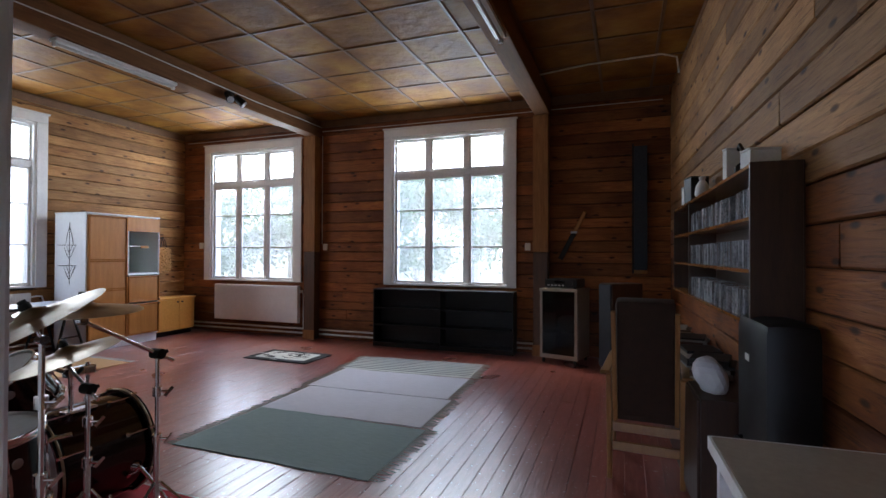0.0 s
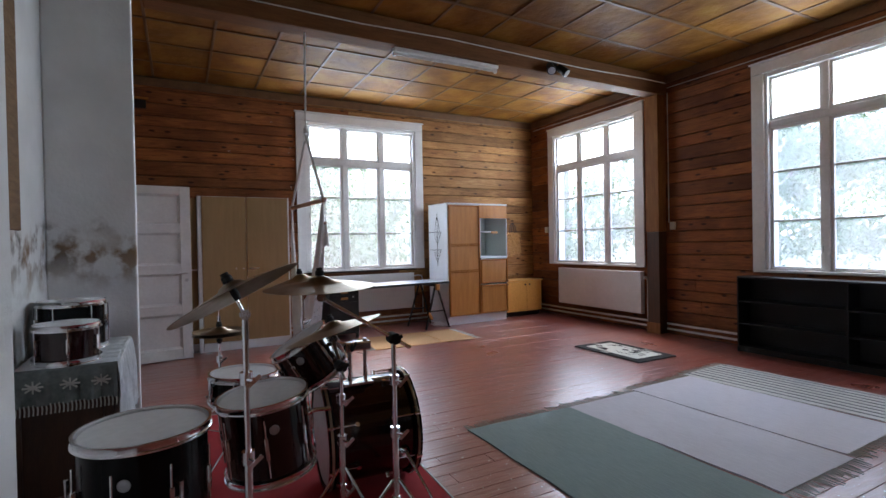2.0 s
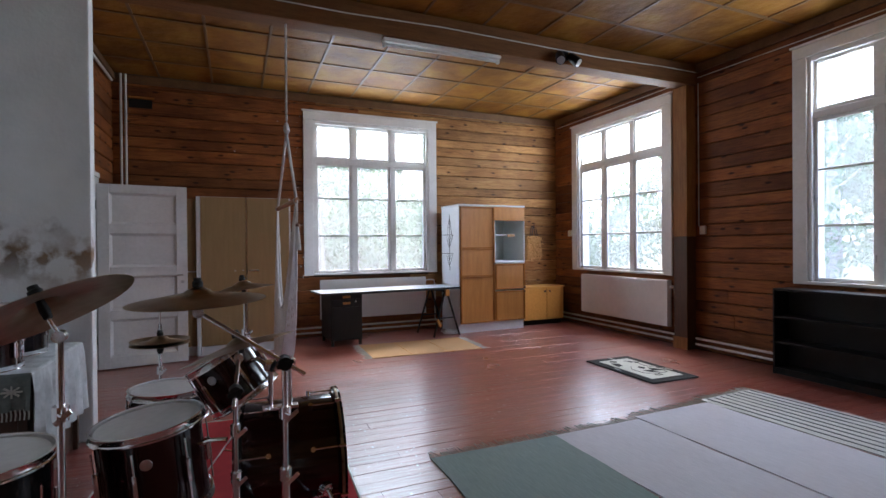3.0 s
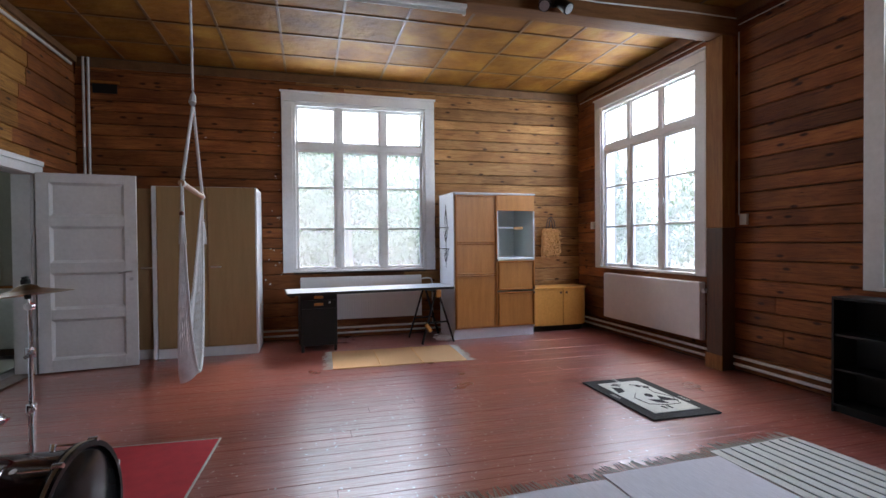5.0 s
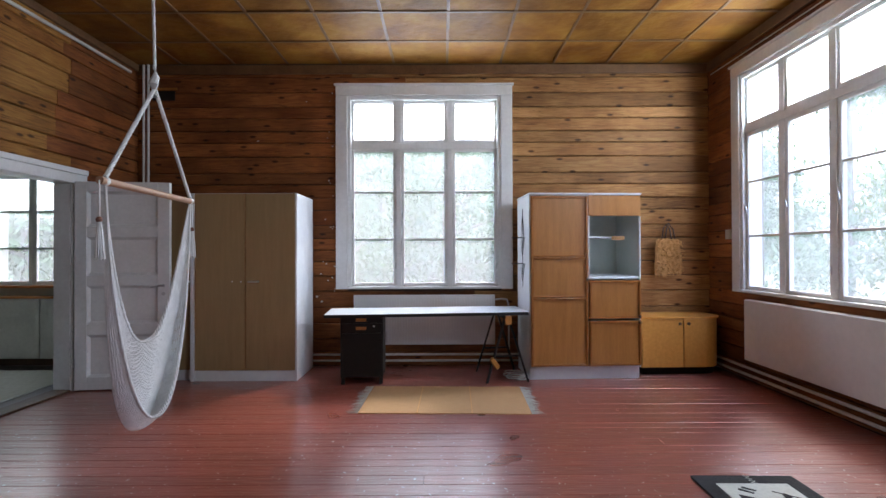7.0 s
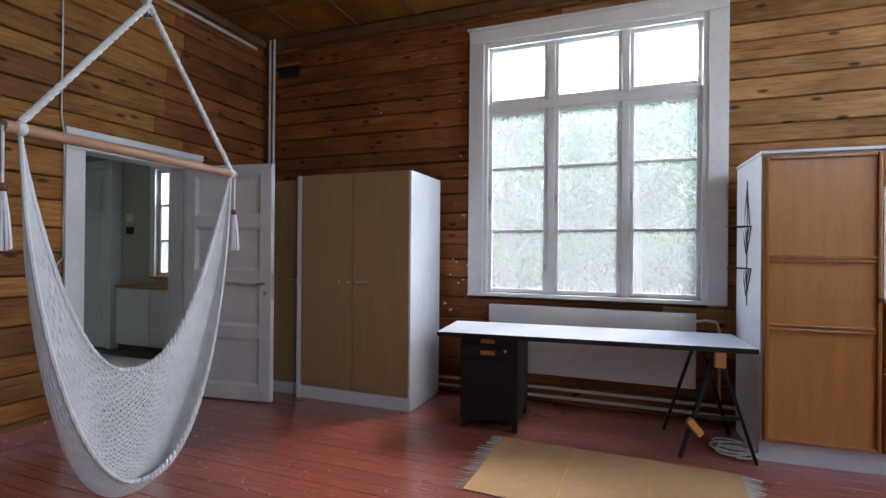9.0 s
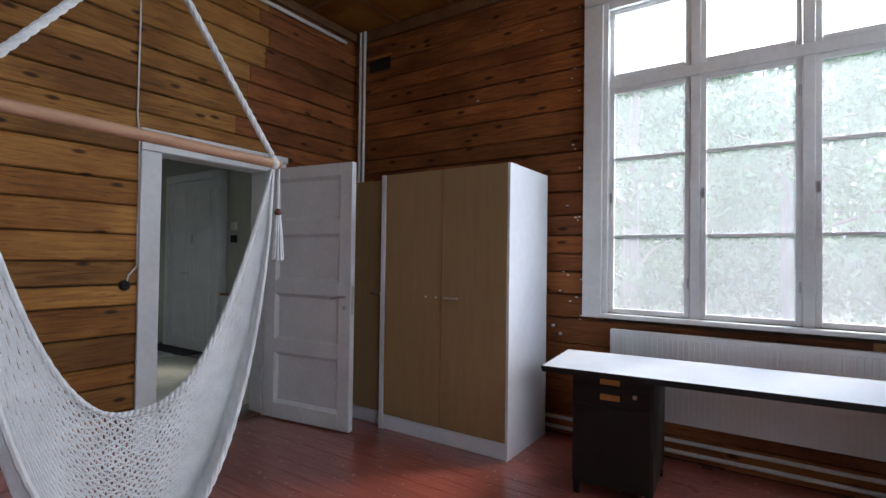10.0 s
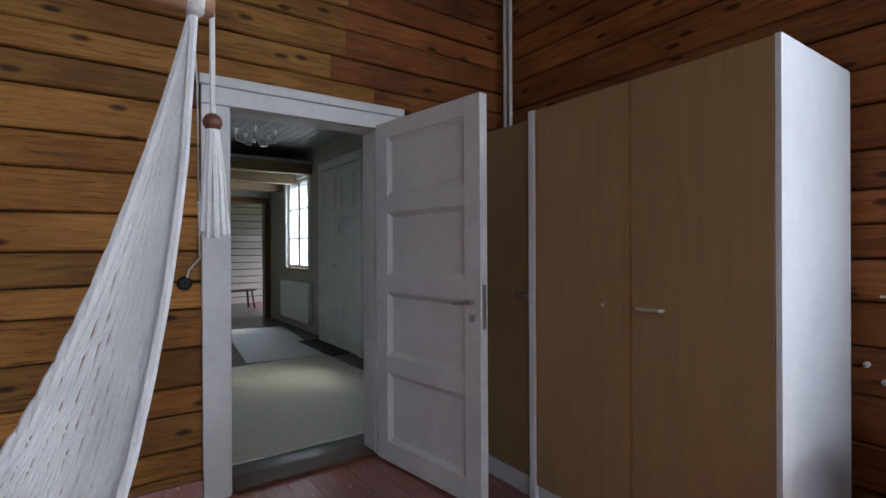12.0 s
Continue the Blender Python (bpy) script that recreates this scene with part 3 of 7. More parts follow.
# ---- ceiling of fibreboard panels with battens ----
def build_ceiling():
    bm = B()
    xw = [X0 + 0.02, -6.965, -6.297, -5.63, -4.96, -4.62]
    xe = [-4.62, -3.975, -3.285, -2.57, -1.875, -1.18, -0.58, 0.12, 0.75, X1 + 0.32]
    yw = [-0.02] + [3.205 + 0.66 * k for k in range(-4, 6)] + [Y1]
    ye = [-1.6] + [2.62 + 0.675 * k for k in range(-5, 7)] + [Y1]
    for xs, ys in ((xw, yw), (xe, ye)):
        for a, b in zip(xs, xs[1:]):
            for c, d in zip(ys, ys[1:]):
                sag = random.uniform(0.0, 0.006)
                g = 0.014
                box(bm, a + g, c + g, HIGH - sag, b - g, d - g, HIGH + 0.02)
    ob = part("ceiling", bm, M_CEIL)
    tagged(ob, "golden varnished fibreboard ceiling in square panels", "ceiling", kind="structure")
    bm = B()
    box(bm, X0 - 0.2, -1.8, HIGH + 0.021, X1 + 0.5, Y1 + 0.2, HIGH + 0.15)
    for xs, ys in ((xw, yw), (xe, ye)):
        for x in xs[1:-1]:
            box(bm, x - 0.017, ys[0], HIGH - 0.014, x + 0.017, Y1 - 0.01, HIGH + 0.0205, 0.003)
        for y in ys[1:-1]:
            box(bm, xs[0] + 0.01, y - 0.015, HIGH - 0.012, xs[-1] - 0.01, y + 0.015, HIGH + 0.0200, 0.003)
    part("ceiling_batten", bm, M_BATTEN, ob)


build_ceiling()
# cornice boards along the tops of the walls
for nm, b6 in (("trim_west", (X0 + 0.012, 0.02, HIGH - 0.13, X0 + 0.045, Y1 - 0.02, HIGH - 0.02)), ("trim_north", (X0 + 0.05, Y1 - 0.045, HIGH - 0.13, X1 - 0.02, Y1 - 0.012, HIGH - 0.02)),
               ("trim_south", (X0 + 0.05, 0.012, HIGH - 0.10, -4.26, 0.045, HIGH - 0.02))):
    tagged(part(nm, box(B(), *b6, 0.008), M_BATTEN), "dark brown cornice board under the ceiling", "trim", kind="structure")


def beam(x, label):
    bm = box(B(), x - 0.11, 0.6 if x < -2 else -1.5, 3.47, x + 0.11, Y1 - 0.02, HIGH - 0.016, 0.012)
    ob = part("ceiling_beam", bm, M_BEAM)
    return tagged(ob, label, "beam", kind="structure")


beam(-4.62, "brown planed ceiling beam with a cable on it")
beam(-0.70, "brown planed ceiling beam above the speaker cabinet")


def post(x, label):
    t = thing("wall_post", pose(x, Y1 - 0.02, 0), label, "post", kind="structure")
    part("upper_post", box(B(), -0.11, -0.17, 1.49, 0.11, 0, 3.468, 0.01), M_POST, t)
    part("lower_post", box(B(), -0.105, -0.165, 0.0, 0.105, 0, 1.488, 0.01), M_DARKPOST, t)
    part("foot_block", box(B(), -0.115, -0.178, 0.0, 0.115, -0.168, 0.16, 0.004), M_POST, t)


post(-4.64, "squared brown post, darker below shoulder height")
post(-0.72, "squared brown post, darker below shoulder height, beside the window")


# ---- windows ----
def make_window(name, m, label):
    """Old white casement window: three upper lights, three tall lower sashes of three panes; local x along the wall, y into the room."""
    t = thing(name, m, label, "window", "tall white windows", "structure")
    bm = B()
    for s in (-1, 1):
        box(bm, s * 1.10, 0.002, 0.95, s * 0.955, 0.030, 3.36, 0.006)
    box(bm, -1.10, 0.002, 3.362, 1.10, 0.032, 3.485, 0.006)
    box(bm, -1.12, 0.002, 3.487, 1.12, 0.05, 3.51, 0.006)
    part("casing", bm, M_WHITE, t)
    part("window_sill", box(B(), -0.953, -0.15, 0.952, 0.953, 0.045, 0.985, 0.008), M_WHITE, t)
    fr = B()
    for s in (-1, 1):
        box(fr, s * 0.955, -0.20, 0.987, s * 0.915, 0.012, 3.36, 0.004)
    box(fr, -0.913, -0.20, 3.31, 0.913, 0.012, 3.36, 0.004)
    box(fr, -0.913, -0.10, 2.70, 0.913, -0.012, 2.775, 0.006)
    for x in (-0.32, 0.32):
        box(fr, x - 0.032, -0.10, 0.987, x + 0.032, -0.012, 2.698, 0.006)
        box(fr, x - 0.032, -0.10, 2.777, x + 0.032, -0.012, 3.308, 0.006)
    part("window_frame", fr, M_WHITE, t)
    cols = ((-0.911, -0.354), (-0.286, 0.286), (0.354, 0.911))
    for a, b in cols:
        for z0, z1, bars in ((0.989, 2.698, (1.57, 2.16)), (2.779, 3.306, ())):
            bm = B()
            box(bm, a, -0.062, z0, a + 0.034, -0.024, z1, 0.005)
            box(bm, b - 0.034, -0.062, z0, b, -0.024, z1, 0.005)
            box(bm, a + 0.035, -0.062, z0, b - 0.035, -0.024, z0 + 0.036, 0.005)
            box(bm, a + 0.035, -0.062, z1 - 0.034, b - 0.035, -0.024, z1, 0.005)
            for z in bars:
                box(bm, a + 0.035, -0.056, z - 0.011, b - 0.035, -0.028, z + 0.011, 0.004)
            sash = part("sash", bm, M_WHITE, t)
            edges = [z0 + 0.036, *bars, z1 - 0.034]
            for c, d in zip(edges, edges[1:]):
                p = part("pane", box(B(), a + 0.033, -0.045, c - 0.002, b - 0.033, -0.041, d + 0.002), M_PANE, sash)
                p.visible_shadow = False
            if bars:
                part("hinge", rod(B(), (a + 0.012, -0.018, 1.2), (a + 0.012, -0.018, 1.27), 0.008), M_STEEL, sash)
                part("hinge", rod(B(), (a + 0.012, -0.018, 2.45), (a + 0.012, -0.018, 2.52), 0.008), M_STEEL, sash)
                part("latch", bar(B(), (b - 0.016, -0.02, 1.83), (b - 0.016, -0.006, 1.90), 0.016, 0.012), M_STEEL, sash)
    return t


make_window("window_1", MW @ pose(WW, 0, 0), "tall white twelve-light window looking onto green trees")
make_window("window_2", MN @ pose(WA, 0, 0), "tall white twelve-light window above the flat radiator")
make_window("window_3", MN @ pose(WB, 0, 0), "tall white twelve-light window above the black shelf")

# ---- white masonry piers and the niche wall between them ----
wall_niche = part("wall_niche", box(B(), -4.235, -0.25, 0, -1.06, 0.0, HIGH), M_PLASTER)
tagged(wall_niche, "white plastered wall with soot marks", "wall", kind="structure")
pier = part("chimney_pier", box(B(), -4.24, 0.002, 0, -4.11, 0.545, HIGH - 0.015, 0.012), M_PLASTER)
tagged(pier, "white plastered chimney pier with brown soot marks", "pier", kind="structure")
pier2 = part("chimney_pier", box(B(), -1.058, 0.002, 0, -0.86, 0.525, HIGH - 0.015, 0.012), M_PLASTER)
tagged(pier2, "white plastered wall end beside the drum kit", "pier", kind="structure")

tagged(part("wall_entry_side", box(B(), -1.28, -1.75, 0, -1.06, -0.252, HIGH), M_PLASTER), "white plastered side wall of the entry", "wall", kind="structure")
# Unseen back wall; its opening is added to let daylight reach the pier.
bm = box(B(), -1.058, -1.75, 0, -0.42, -1.5, HIGH)
box(bm, 0.42, -1.75, 0, X1 + 0.5, -1.5, HIGH)
box(bm, -0.42, -1.75, 2.08, 0.42, -1.5, HIGH)
tagged(part("wall_entry_back", bm, M_PLASTER), "white plastered wall with an unseen opening added for daylight", "wall", kind="structure")


# ---- outside: a garden with trees round the house ----
M_GRASS = surface("summer_lawn", (0.045, 0.065, 0.022), (0.085, 0.105, 0.045), 1.5, rough=(0.8, 0.95), bump=0.3)
M_LEAF = surface("green_leaves", (0.040, 0.105, 0.030), (0.115, 0.215, 0.07), 1.2, rough=(0.5, 0.7), bump=0.0)
M_BARK = surface("grey_bark", (0.10, 0.085, 0.07), (0.24, 0.21, 0.18), 8, (1, 1, 0.3), (0.8, 0.95), 0.4)
M_BIRCH = surface("birch_bark", (0.25, 0.24, 0.22), (0.62, 0.61, 0.58), 4, (1, 1, 5), (0.6, 0.8), 0.2)
M_FACADE = surface("pale_house_boards", (0.50, 0.48, 0.42), (0.62, 0.60, 0.53), 3, rough=(0.6, 0.8), bump=0.1)
M_ROOF = surface("dark_roof_sheet", (0.07, 0.05, 0.05), (0.12, 0.09, 0.08), 3, rough=(0.5, 0.7), bump=0.1)
ground = part("ground", box(B(), -400, -400, -1.2, 400, 400, -0.75), M_GRASS)
tagged(ground, "green summer lawn round the house", "ground", kind="structure")


def tree(x, y, height, spread, trunk_mat, leaves, rng, label, size=1.0):
    """A tapered trunk with limbs, and a crown of many small leaf blades in loose clumps."""
    t = thing("tree", pose(x, y, -0.75), label, "tree", "garden trees")
    bm = B()
    lean = (rng.uniform(-0.4, 0.4), rng.uniform(-0.4, 0.4))
    hose(bm, [(lean[0] * k * k, lean[1] * k * k, height * 0.85 * k) for k in (0, 0.15, 0.35, 0.6, 0.8, 1.0)], [0.24, 0.19, 0.16, 0.11, 0.06, 0.02])
    tips = []
    for i in range(11):
        k = rng.uniform(0.10 if size > 1 else 0.22, 0.95)
        a = rng.uniform(0, 6.28)
        r = spread * rng.uniform(0.5, 1.0) * (1.15 - 0.6 * k)
        base = Vector((lean[0] * k * k, lean[1] * k * k, height * 0.85 * k))
        tip = base + Vector((math.cos(a) * r, math.sin(a) * r, rng.uniform(0.2, 1.3)))
        hose(bm, [base, base.lerp(tip, 0.5) + Vector((0, 0, 0.15)), tip], [0.06, 0.035, 0.01], 6)
        tips += [tip, base.lerp(tip, 0.55)]
    part("trunk", bm, trunk_mat, t, smooth=True)
    vs, fs = [], []
    for _ in range(leaves):
        c = rng.choice(tips)
        p = c + Vector((rng.gauss(0, 0.55), rng.gauss(0, 0.55), rng.gauss(0, 0.42)))
        q = Euler((rng.uniform(0, 6.3), rng.uniform(0, 6.3), rng.uniform(0, 6.3))).to_matrix()
        s = rng.uniform(0.06, 0.13) * size
        i = len(vs)
        vs += [p + q @ Vector(v) for v in ((-s, 0, 0), (0, s * 0.55, s * 0.12), (s, 0, 0), (0, -s * 0.55, s * 0.12))]
        fs.append((i, i + 1, i + 2, i + 3))
    me = bpy.data.meshes.new("crown")
    me.from_pydata([tuple(v) for v in vs], [], fs)
    me.materials.append(M_LEAF)
    ob = new("crown", me)
    ob.parent = t


rng_t = random.Random(5)
for x, y, h, sp, mt in ((-14.5, 1.2, 9, 2.6, M_BARK), (-16.0, 4.0, 10, 2.8, M_BARK), (-19.5, -2.5, 12, 3.2, M_BARK), (-22, 6.5, 11, 3.0, M_BIRCH), (-15.5, -4.5, 9, 2.8, M_BARK), (-20, 1.5, 13, 3.4, M_BARK)):
    tree(x, y, h, sp, mt, 4200, rng_t, "leafy green garden tree beyond the west window")
for x, y, h, sp in ((-25, -9, 12, 3.4), (-26, -4, 13, 3.6), (-26, 0.5, 12, 3.6), (-27, 5, 13, 3.6), (-25, 9.5, 12, 3.4), (-29, -1.5, 14, 4.0), (-30, 3, 14, 4.0)):
    tree(x, y, h, sp, M_BARK, 6500, rng_t, "dense leafy tree at the far side of the garden", 1.7)
for x, y, h, sp in ((-8.3, 17, 12, 2.2), (-5.2, 19, 13, 2.2), (-9.5, 23, 14, 2.4), (-3.4, 21, 12, 2.2), (-1.2, 24, 14, 2.4), (-12.5, 19, 12, 2.4)):
    tree(x, y, h, sp, M_BIRCH, 6500, rng_t, "tall birch with a pale trunk beyond the north windows", 1.25)
for x, y, h, sp in ((-14.5, 19.5, 12, 2.4), (-17.5, 17, 12, 2.4), (-21, 15.5, 12, 2.6), (-24.5, 18.5, 13, 2.8)):
    tree(x, y, h, sp, M_BARK, 6000, rng_t, "tall leafy tree at the north-west side of the garden", 1.3)
for x, y, h, sp in ((-13.2, -6.0, 8, 2.6), (-15.5, -9.0, 10, 3.0), (-12.6, -8.2, 7, 2.4)):
    tree(x, y, h, sp, M_BARK, 6500, rng_t, "dense leafy tree outside the hallway windows", 1.5)
for k in range(11):
    tree(-19.5 - 2.2 * (k % 3), -9.5 + 1.75 * k, 3.0 + 0.4 * (k % 2), 2.0, M_BARK, 3200, rng_t, "low leafy bush at the edge of the lawn", 1.5)


# ---- door, wardrobe and the furniture along the west wall ----
def door_trim():
    t = thing("door_1", pose(0, 0, 0), "white-painted doorway casing round the open door", "door frame", kind="structure")
    bm = B()
    box(bm, DX0 - 0.17, 0.004, 0.0, DX0 + 0.02, 0.032, 2.123, 0.006)
    box(bm, DX1 - 0.02, 0.004, 0.0, DX1 + 0.12, 0.032, 2.123, 0.006)
    box(bm, DX0 - 0.17, 0.004, 2.125, DX1 + 0.12, 0.036, 2.222, 0.006)
    box(bm, DX0 - 0.18, 0.004, 2.224, DX1 + 0.13, 0.046, 2.28, 0.008)
    part("casing", bm, M_DOORWHITE, t)
    bm = B()
    box(bm, DX0 + 0.002, -0.165, 0.0, DX0 + 0.03, 0.003, 2.120, 0.003)
    box(bm, DX1 - 0.03, -0.165, 0.0, DX1 - 0.002, 0.003, 2.120, 0.003)
    box(bm, DX0 + 0.002, -0.165, 2.122, DX1 - 0.002, 0.003, 2.168, 0.003)
    part("jamb", bm, M_DOORWHITE, t)
    part("threshold", box(B(), DX0 + 0.037, -0.165, 0.0, DX1 - 0.037, 0.02, 0.022, 0.006), M_DARKPOST, t)


door_trim()


def door_leaf():
    """A white four-panel door, standing open into the room."""
    t = thing("door_leaf", pose(-6.545, 0.052, 0, 0, 0, 97.5), "white four-panel door standing open beside the wardrobe", "door")
    W, H, T = 0.91, 2.14, 0.054
    bm = B()
    for x in ((0, 0.115), (W - 0.115, W)):
        box(bm, x[0], -T / 2, 0.012, x[1], T / 2, H, 0.003)
    for a, b in ((0.012, 0.14), (0.57, 0.68), (1.07, 1.18), (1.57, 1.68), (2.04, H)):
        box(bm, 0.1155, -T / 2, a, W - 0.1155, T / 2, b, 0.003)
    part("door_frame", bm, M_DOORWHITE, t)
    for a, b in ((0.14, 0.57), (0.68, 1.07), (1.18, 1.57), (1.68, 2.04)):
        bm = box(B(), 0.116, -0.005, a + 0.001, W - 0.116, 0.005, b - 0.001)
        for s in (-1, 1):
            x0, x1, e = 0.1165, W - 0.1165, 0.028
            rim = [bm.verts.new(p) for p in ((x0, s * 0.0225, a + 0.001), (x1, s * 0.0225, a + 0.001), (x1, s * 0.0225, b - 0.001), (x0, s * 0.0225, b - 0.001))]
            foot = [bm.verts.new(p) for p in ((x0 + e, s * 0.0052, a + e), (x1 - e, s * 0.0052, a + e), (x1 - e, s * 0.0052, b - e), (x0 + e, s * 0.0052, b - e))]
            for k in range(4):
                q = (k + 1) % 4
                bm.faces.new((rim[k], rim[q], foot[q], foot[k]))
        part("door_panel", bm, M_DOORWHITE, t)
    for s in (-1, 1):
        h = hose(B(), [(W - 0.055, s * 0.026, 1.07), (W - 0.055, s * 0.055, 1.07), (W - 0.08, s * 0.06, 1.072), (W - 0.17, s * 0.06, 1.055)], [0.011, 0.010, 0.010, 0.008])
        part("door_handle", h, M_STEEL, t, "dull steel lever handle", True)
        part("key_plate", rod(B(), (W - 0.055, s * 0.0275, 0.985), (W - 0.055, s * 0.034, 0.985), 0.02), M_STEEL, t, "round steel key plate")
    part("lock_plate", box(B(), W + 0.0005, -0.012, 0.93, W + 0.003, 0.012, 1.16), M_STEEL, t)
    for z in (0.3, 1.85):
        part("hinge", rod(B(), (-0.006, 0.0, z), (-0.006, 0.0, z + 0.1), 0.01), M_STEEL, t)


door_leaf()


def pull(bm, y, z, x):
    """A bow handle along y, standing out along x."""
    hose(bm, [(x, y - 0.055, z), (x + 0.022, y - 0.05, z), (x + 0.026, y, z), (x + 0.022, y + 0.05, z), (x, y + 0.055, z)], 0.009)
    return bm


def wardrobe():
    """Two cabinets side by side: a double-door and a narrow single one, white sides, brown doors."""
    fx = -6.90
    t = thing("wardrobe", pose(0, 0, 0), "brown-fronted double wardrobe with white sides and plinth", "wardrobe")
    bm = B()
    part("plinth", box(bm, fx - 0.048, 1.09, 0.0, fx - 0.012, 2.184, 0.115, 0.002), M_LAMINATE, t)
    part("side_panel", box(B(), X0 + 0.08, 1.085, 0.117, fx - 0.021, 1.105, 2.06, 0.002), M_LAMINATE, t)
    part("side_panel", box(B(), X0 + 0.08, 2.185, 0.0, fx - 0.002, 2.205, 2.06, 0.002), M_LAMINATE, t)
    part("body", box(B(), X0 + 0.08, 1.1055, 0.117, fx - 0.0215, 2.1845, 2.06), M_LAMINATE, t)
    for a, b, hy in ((1.095, 1.634, None), (1.644, 2.183, 1.76)):
        d = part("cabinet_door", box(B(), fx - 0.02, a, 0.12, fx, b, 2.055, 0.0015), M_CARDBOARD, t)
        if hy:
            part("handle", pull(B(), hy - 0.03, 1.09, fx), M_SATIN, d, "bent chrome handle", True)
        else:
            for yy in (1.50, 1.595):
                part("screw", rod(B(), (fx, yy, 1.09), (fx + 0.006, yy, 1.09), 0.008), M_SATIN, d)
    for y in (1.6375, 1.0905):
        part("edge_strip", box(B(), fx - 0.0195, y, 0.121, fx + 0.0012, y + 0.003, 2.054), M_OAKLAM, t)
    t2 = thing("wardrobe", pose(0, 0, 0), "narrow brown-fronted wardrobe with a white post, in the corner", "wardrobe")
    fx2 = -6.94
    part("plinth", box(B(), X0 + 0.08, 0.34, 0.0, fx2 - 0.02, 1.038, 0.115, 0.002), M_LAMINATE, t2)
    bm = B()
    box(bm, X0 + 0.08, 0.34, 0.117, fx2 - 0.021, 1.038, 2.03)
    part("body", bm, M_LAMINATE, t2)
    part("post", box(B(), X0 + 0.08, 1.04, 0.0, -6.895, 1.083, 2.06, 0.003), M_LAMINATE, t2)
    d = part("cabinet_door", box(B(), fx2 - 0.02, 0.345, 0.12, fx2, 1.035, 2.03, 0.0015), M_CARDBOARD, t2)
    part("handle", pull(B(), 0.97, 1.09, fx2), M_SATIN, d, "bent chrome handle", True)


wardrobe()


# ---- desk: a board on a drawer unit and a trestle ----
def desk():
    t = thing("desk_board", pose(-7.03, 3.62, 0.735, 0, 0, 5.5), "long white desk board with dark edges on a trestle", "desk")
    part("tabletop", box(B(), -0.31, -1.085, 0.0, 0.31, 1.085, 0.022, 0.002), M_DESKTOP, t)
    bm = B()
    box(bm, 0.3105, -1.085, -0.012, 0.316, 1.085, 0.0215)
    box(bm, -0.31, -1.092, -0.001, 0.31, -1.0855, 0.0215)
    part("edge_band", bm, M_BLACKWOOD, t, "dark edge band")
    d = thing("drawer_unit", pose(-7.02, 2.92, 0, 0, 0, 4), "black painted drawer unit with wooden pulls under the desk", "drawer unit")
    part("body", box(B(), -0.30, -0.225, 0.075, 0.265, 0.225, 0.73, 0.006), M_BLACKWOOD, d)
    for k, (a, b) in enumerate(((0.655, 0.722), (0.55, 0.65), (0.09, 0.545))):
        f = part("drawer_front", box(B(), 0.2655, -0.215, a, 0.280, 0.215, b, 0.003), M_BLACKWOOD, d)
        if k < 2:
            z = (a + b) / 2
            part("pull", box(B(), 0.2805, -0.06, z - 0.017, 0.292, 0.05, z + 0.017, 0.005), M_OAKLAM, f, "pale wooden pull")
    part("lock", rod(B(), (0.2805, 0.13, 0.62), (0.288, 0.13, 0.62), 0.012), M_STEEL, d)
    for x in (-0.27, 0.24):
        for y in (-0.2, 0.2):
            part("foot", box(B(), x - 0.02, y - 0.02, 0.0, x + 0.02, y + 0.02, 0.074, 0.004), M_BLACKWOOD, d)
    s = thing("trestle", pose(-7.08, 4.46, 0, 0, 0, 8), "dark metal trestle with wooden blocks holding up the desk", "trestle")
    part("top_rail", box(B(), -0.26, -0.025, 0.68, 0.26, 0.025, 0.733, 0.004), M_BLACKWOOD, s)
    for x in (-0.24, 0.24):
        for y in (-1, 1):
            part("leg", bar(B(), (x, y * 0.02, 0.69), (x + 0.03 * (1 if x > 0 else -1), y * 0.23, 0.0), 0.03, 0.02), M_BLACKWOOD, s)
        part("brace", bar(B(), (x, -0.14, 0.28), (x, 0.14, 0.28), 0.02, 0.02), M_BLACKWOOD, s)
    part("clamp_block", box(B(), 0.262, -0.03, 0.62, 0.30, 0.04, 0.72, 0.008), M_OAKLAM, s, "pale wooden clamp block")
    part("clamp_block", bar(B(), (0.30, -0.19, 0.27), (0.26, -0.10, 0.16), 0.03, 0.05, 0.006), M_OAKLAM, s, "pale wooden clamp block")
    c = thing("cable_coil", pose(-6.98, 4.62, 0), "coil of pale cable lying on the floor under the desk", "cable")
    pts = [(0.09 * math.cos(a * 0.5) * (1 + 0.25 * math.sin(a * 0.23)), 0.12 * math.sin(a * 0.5) + 0.03 * math.sin(a * 0.31), 0.012 + 0.001 * a) for a in range(60)]
    part("cord", hose(B(), pts, 0.006, 6), M_CABLE, c, smooth=True)


desk()


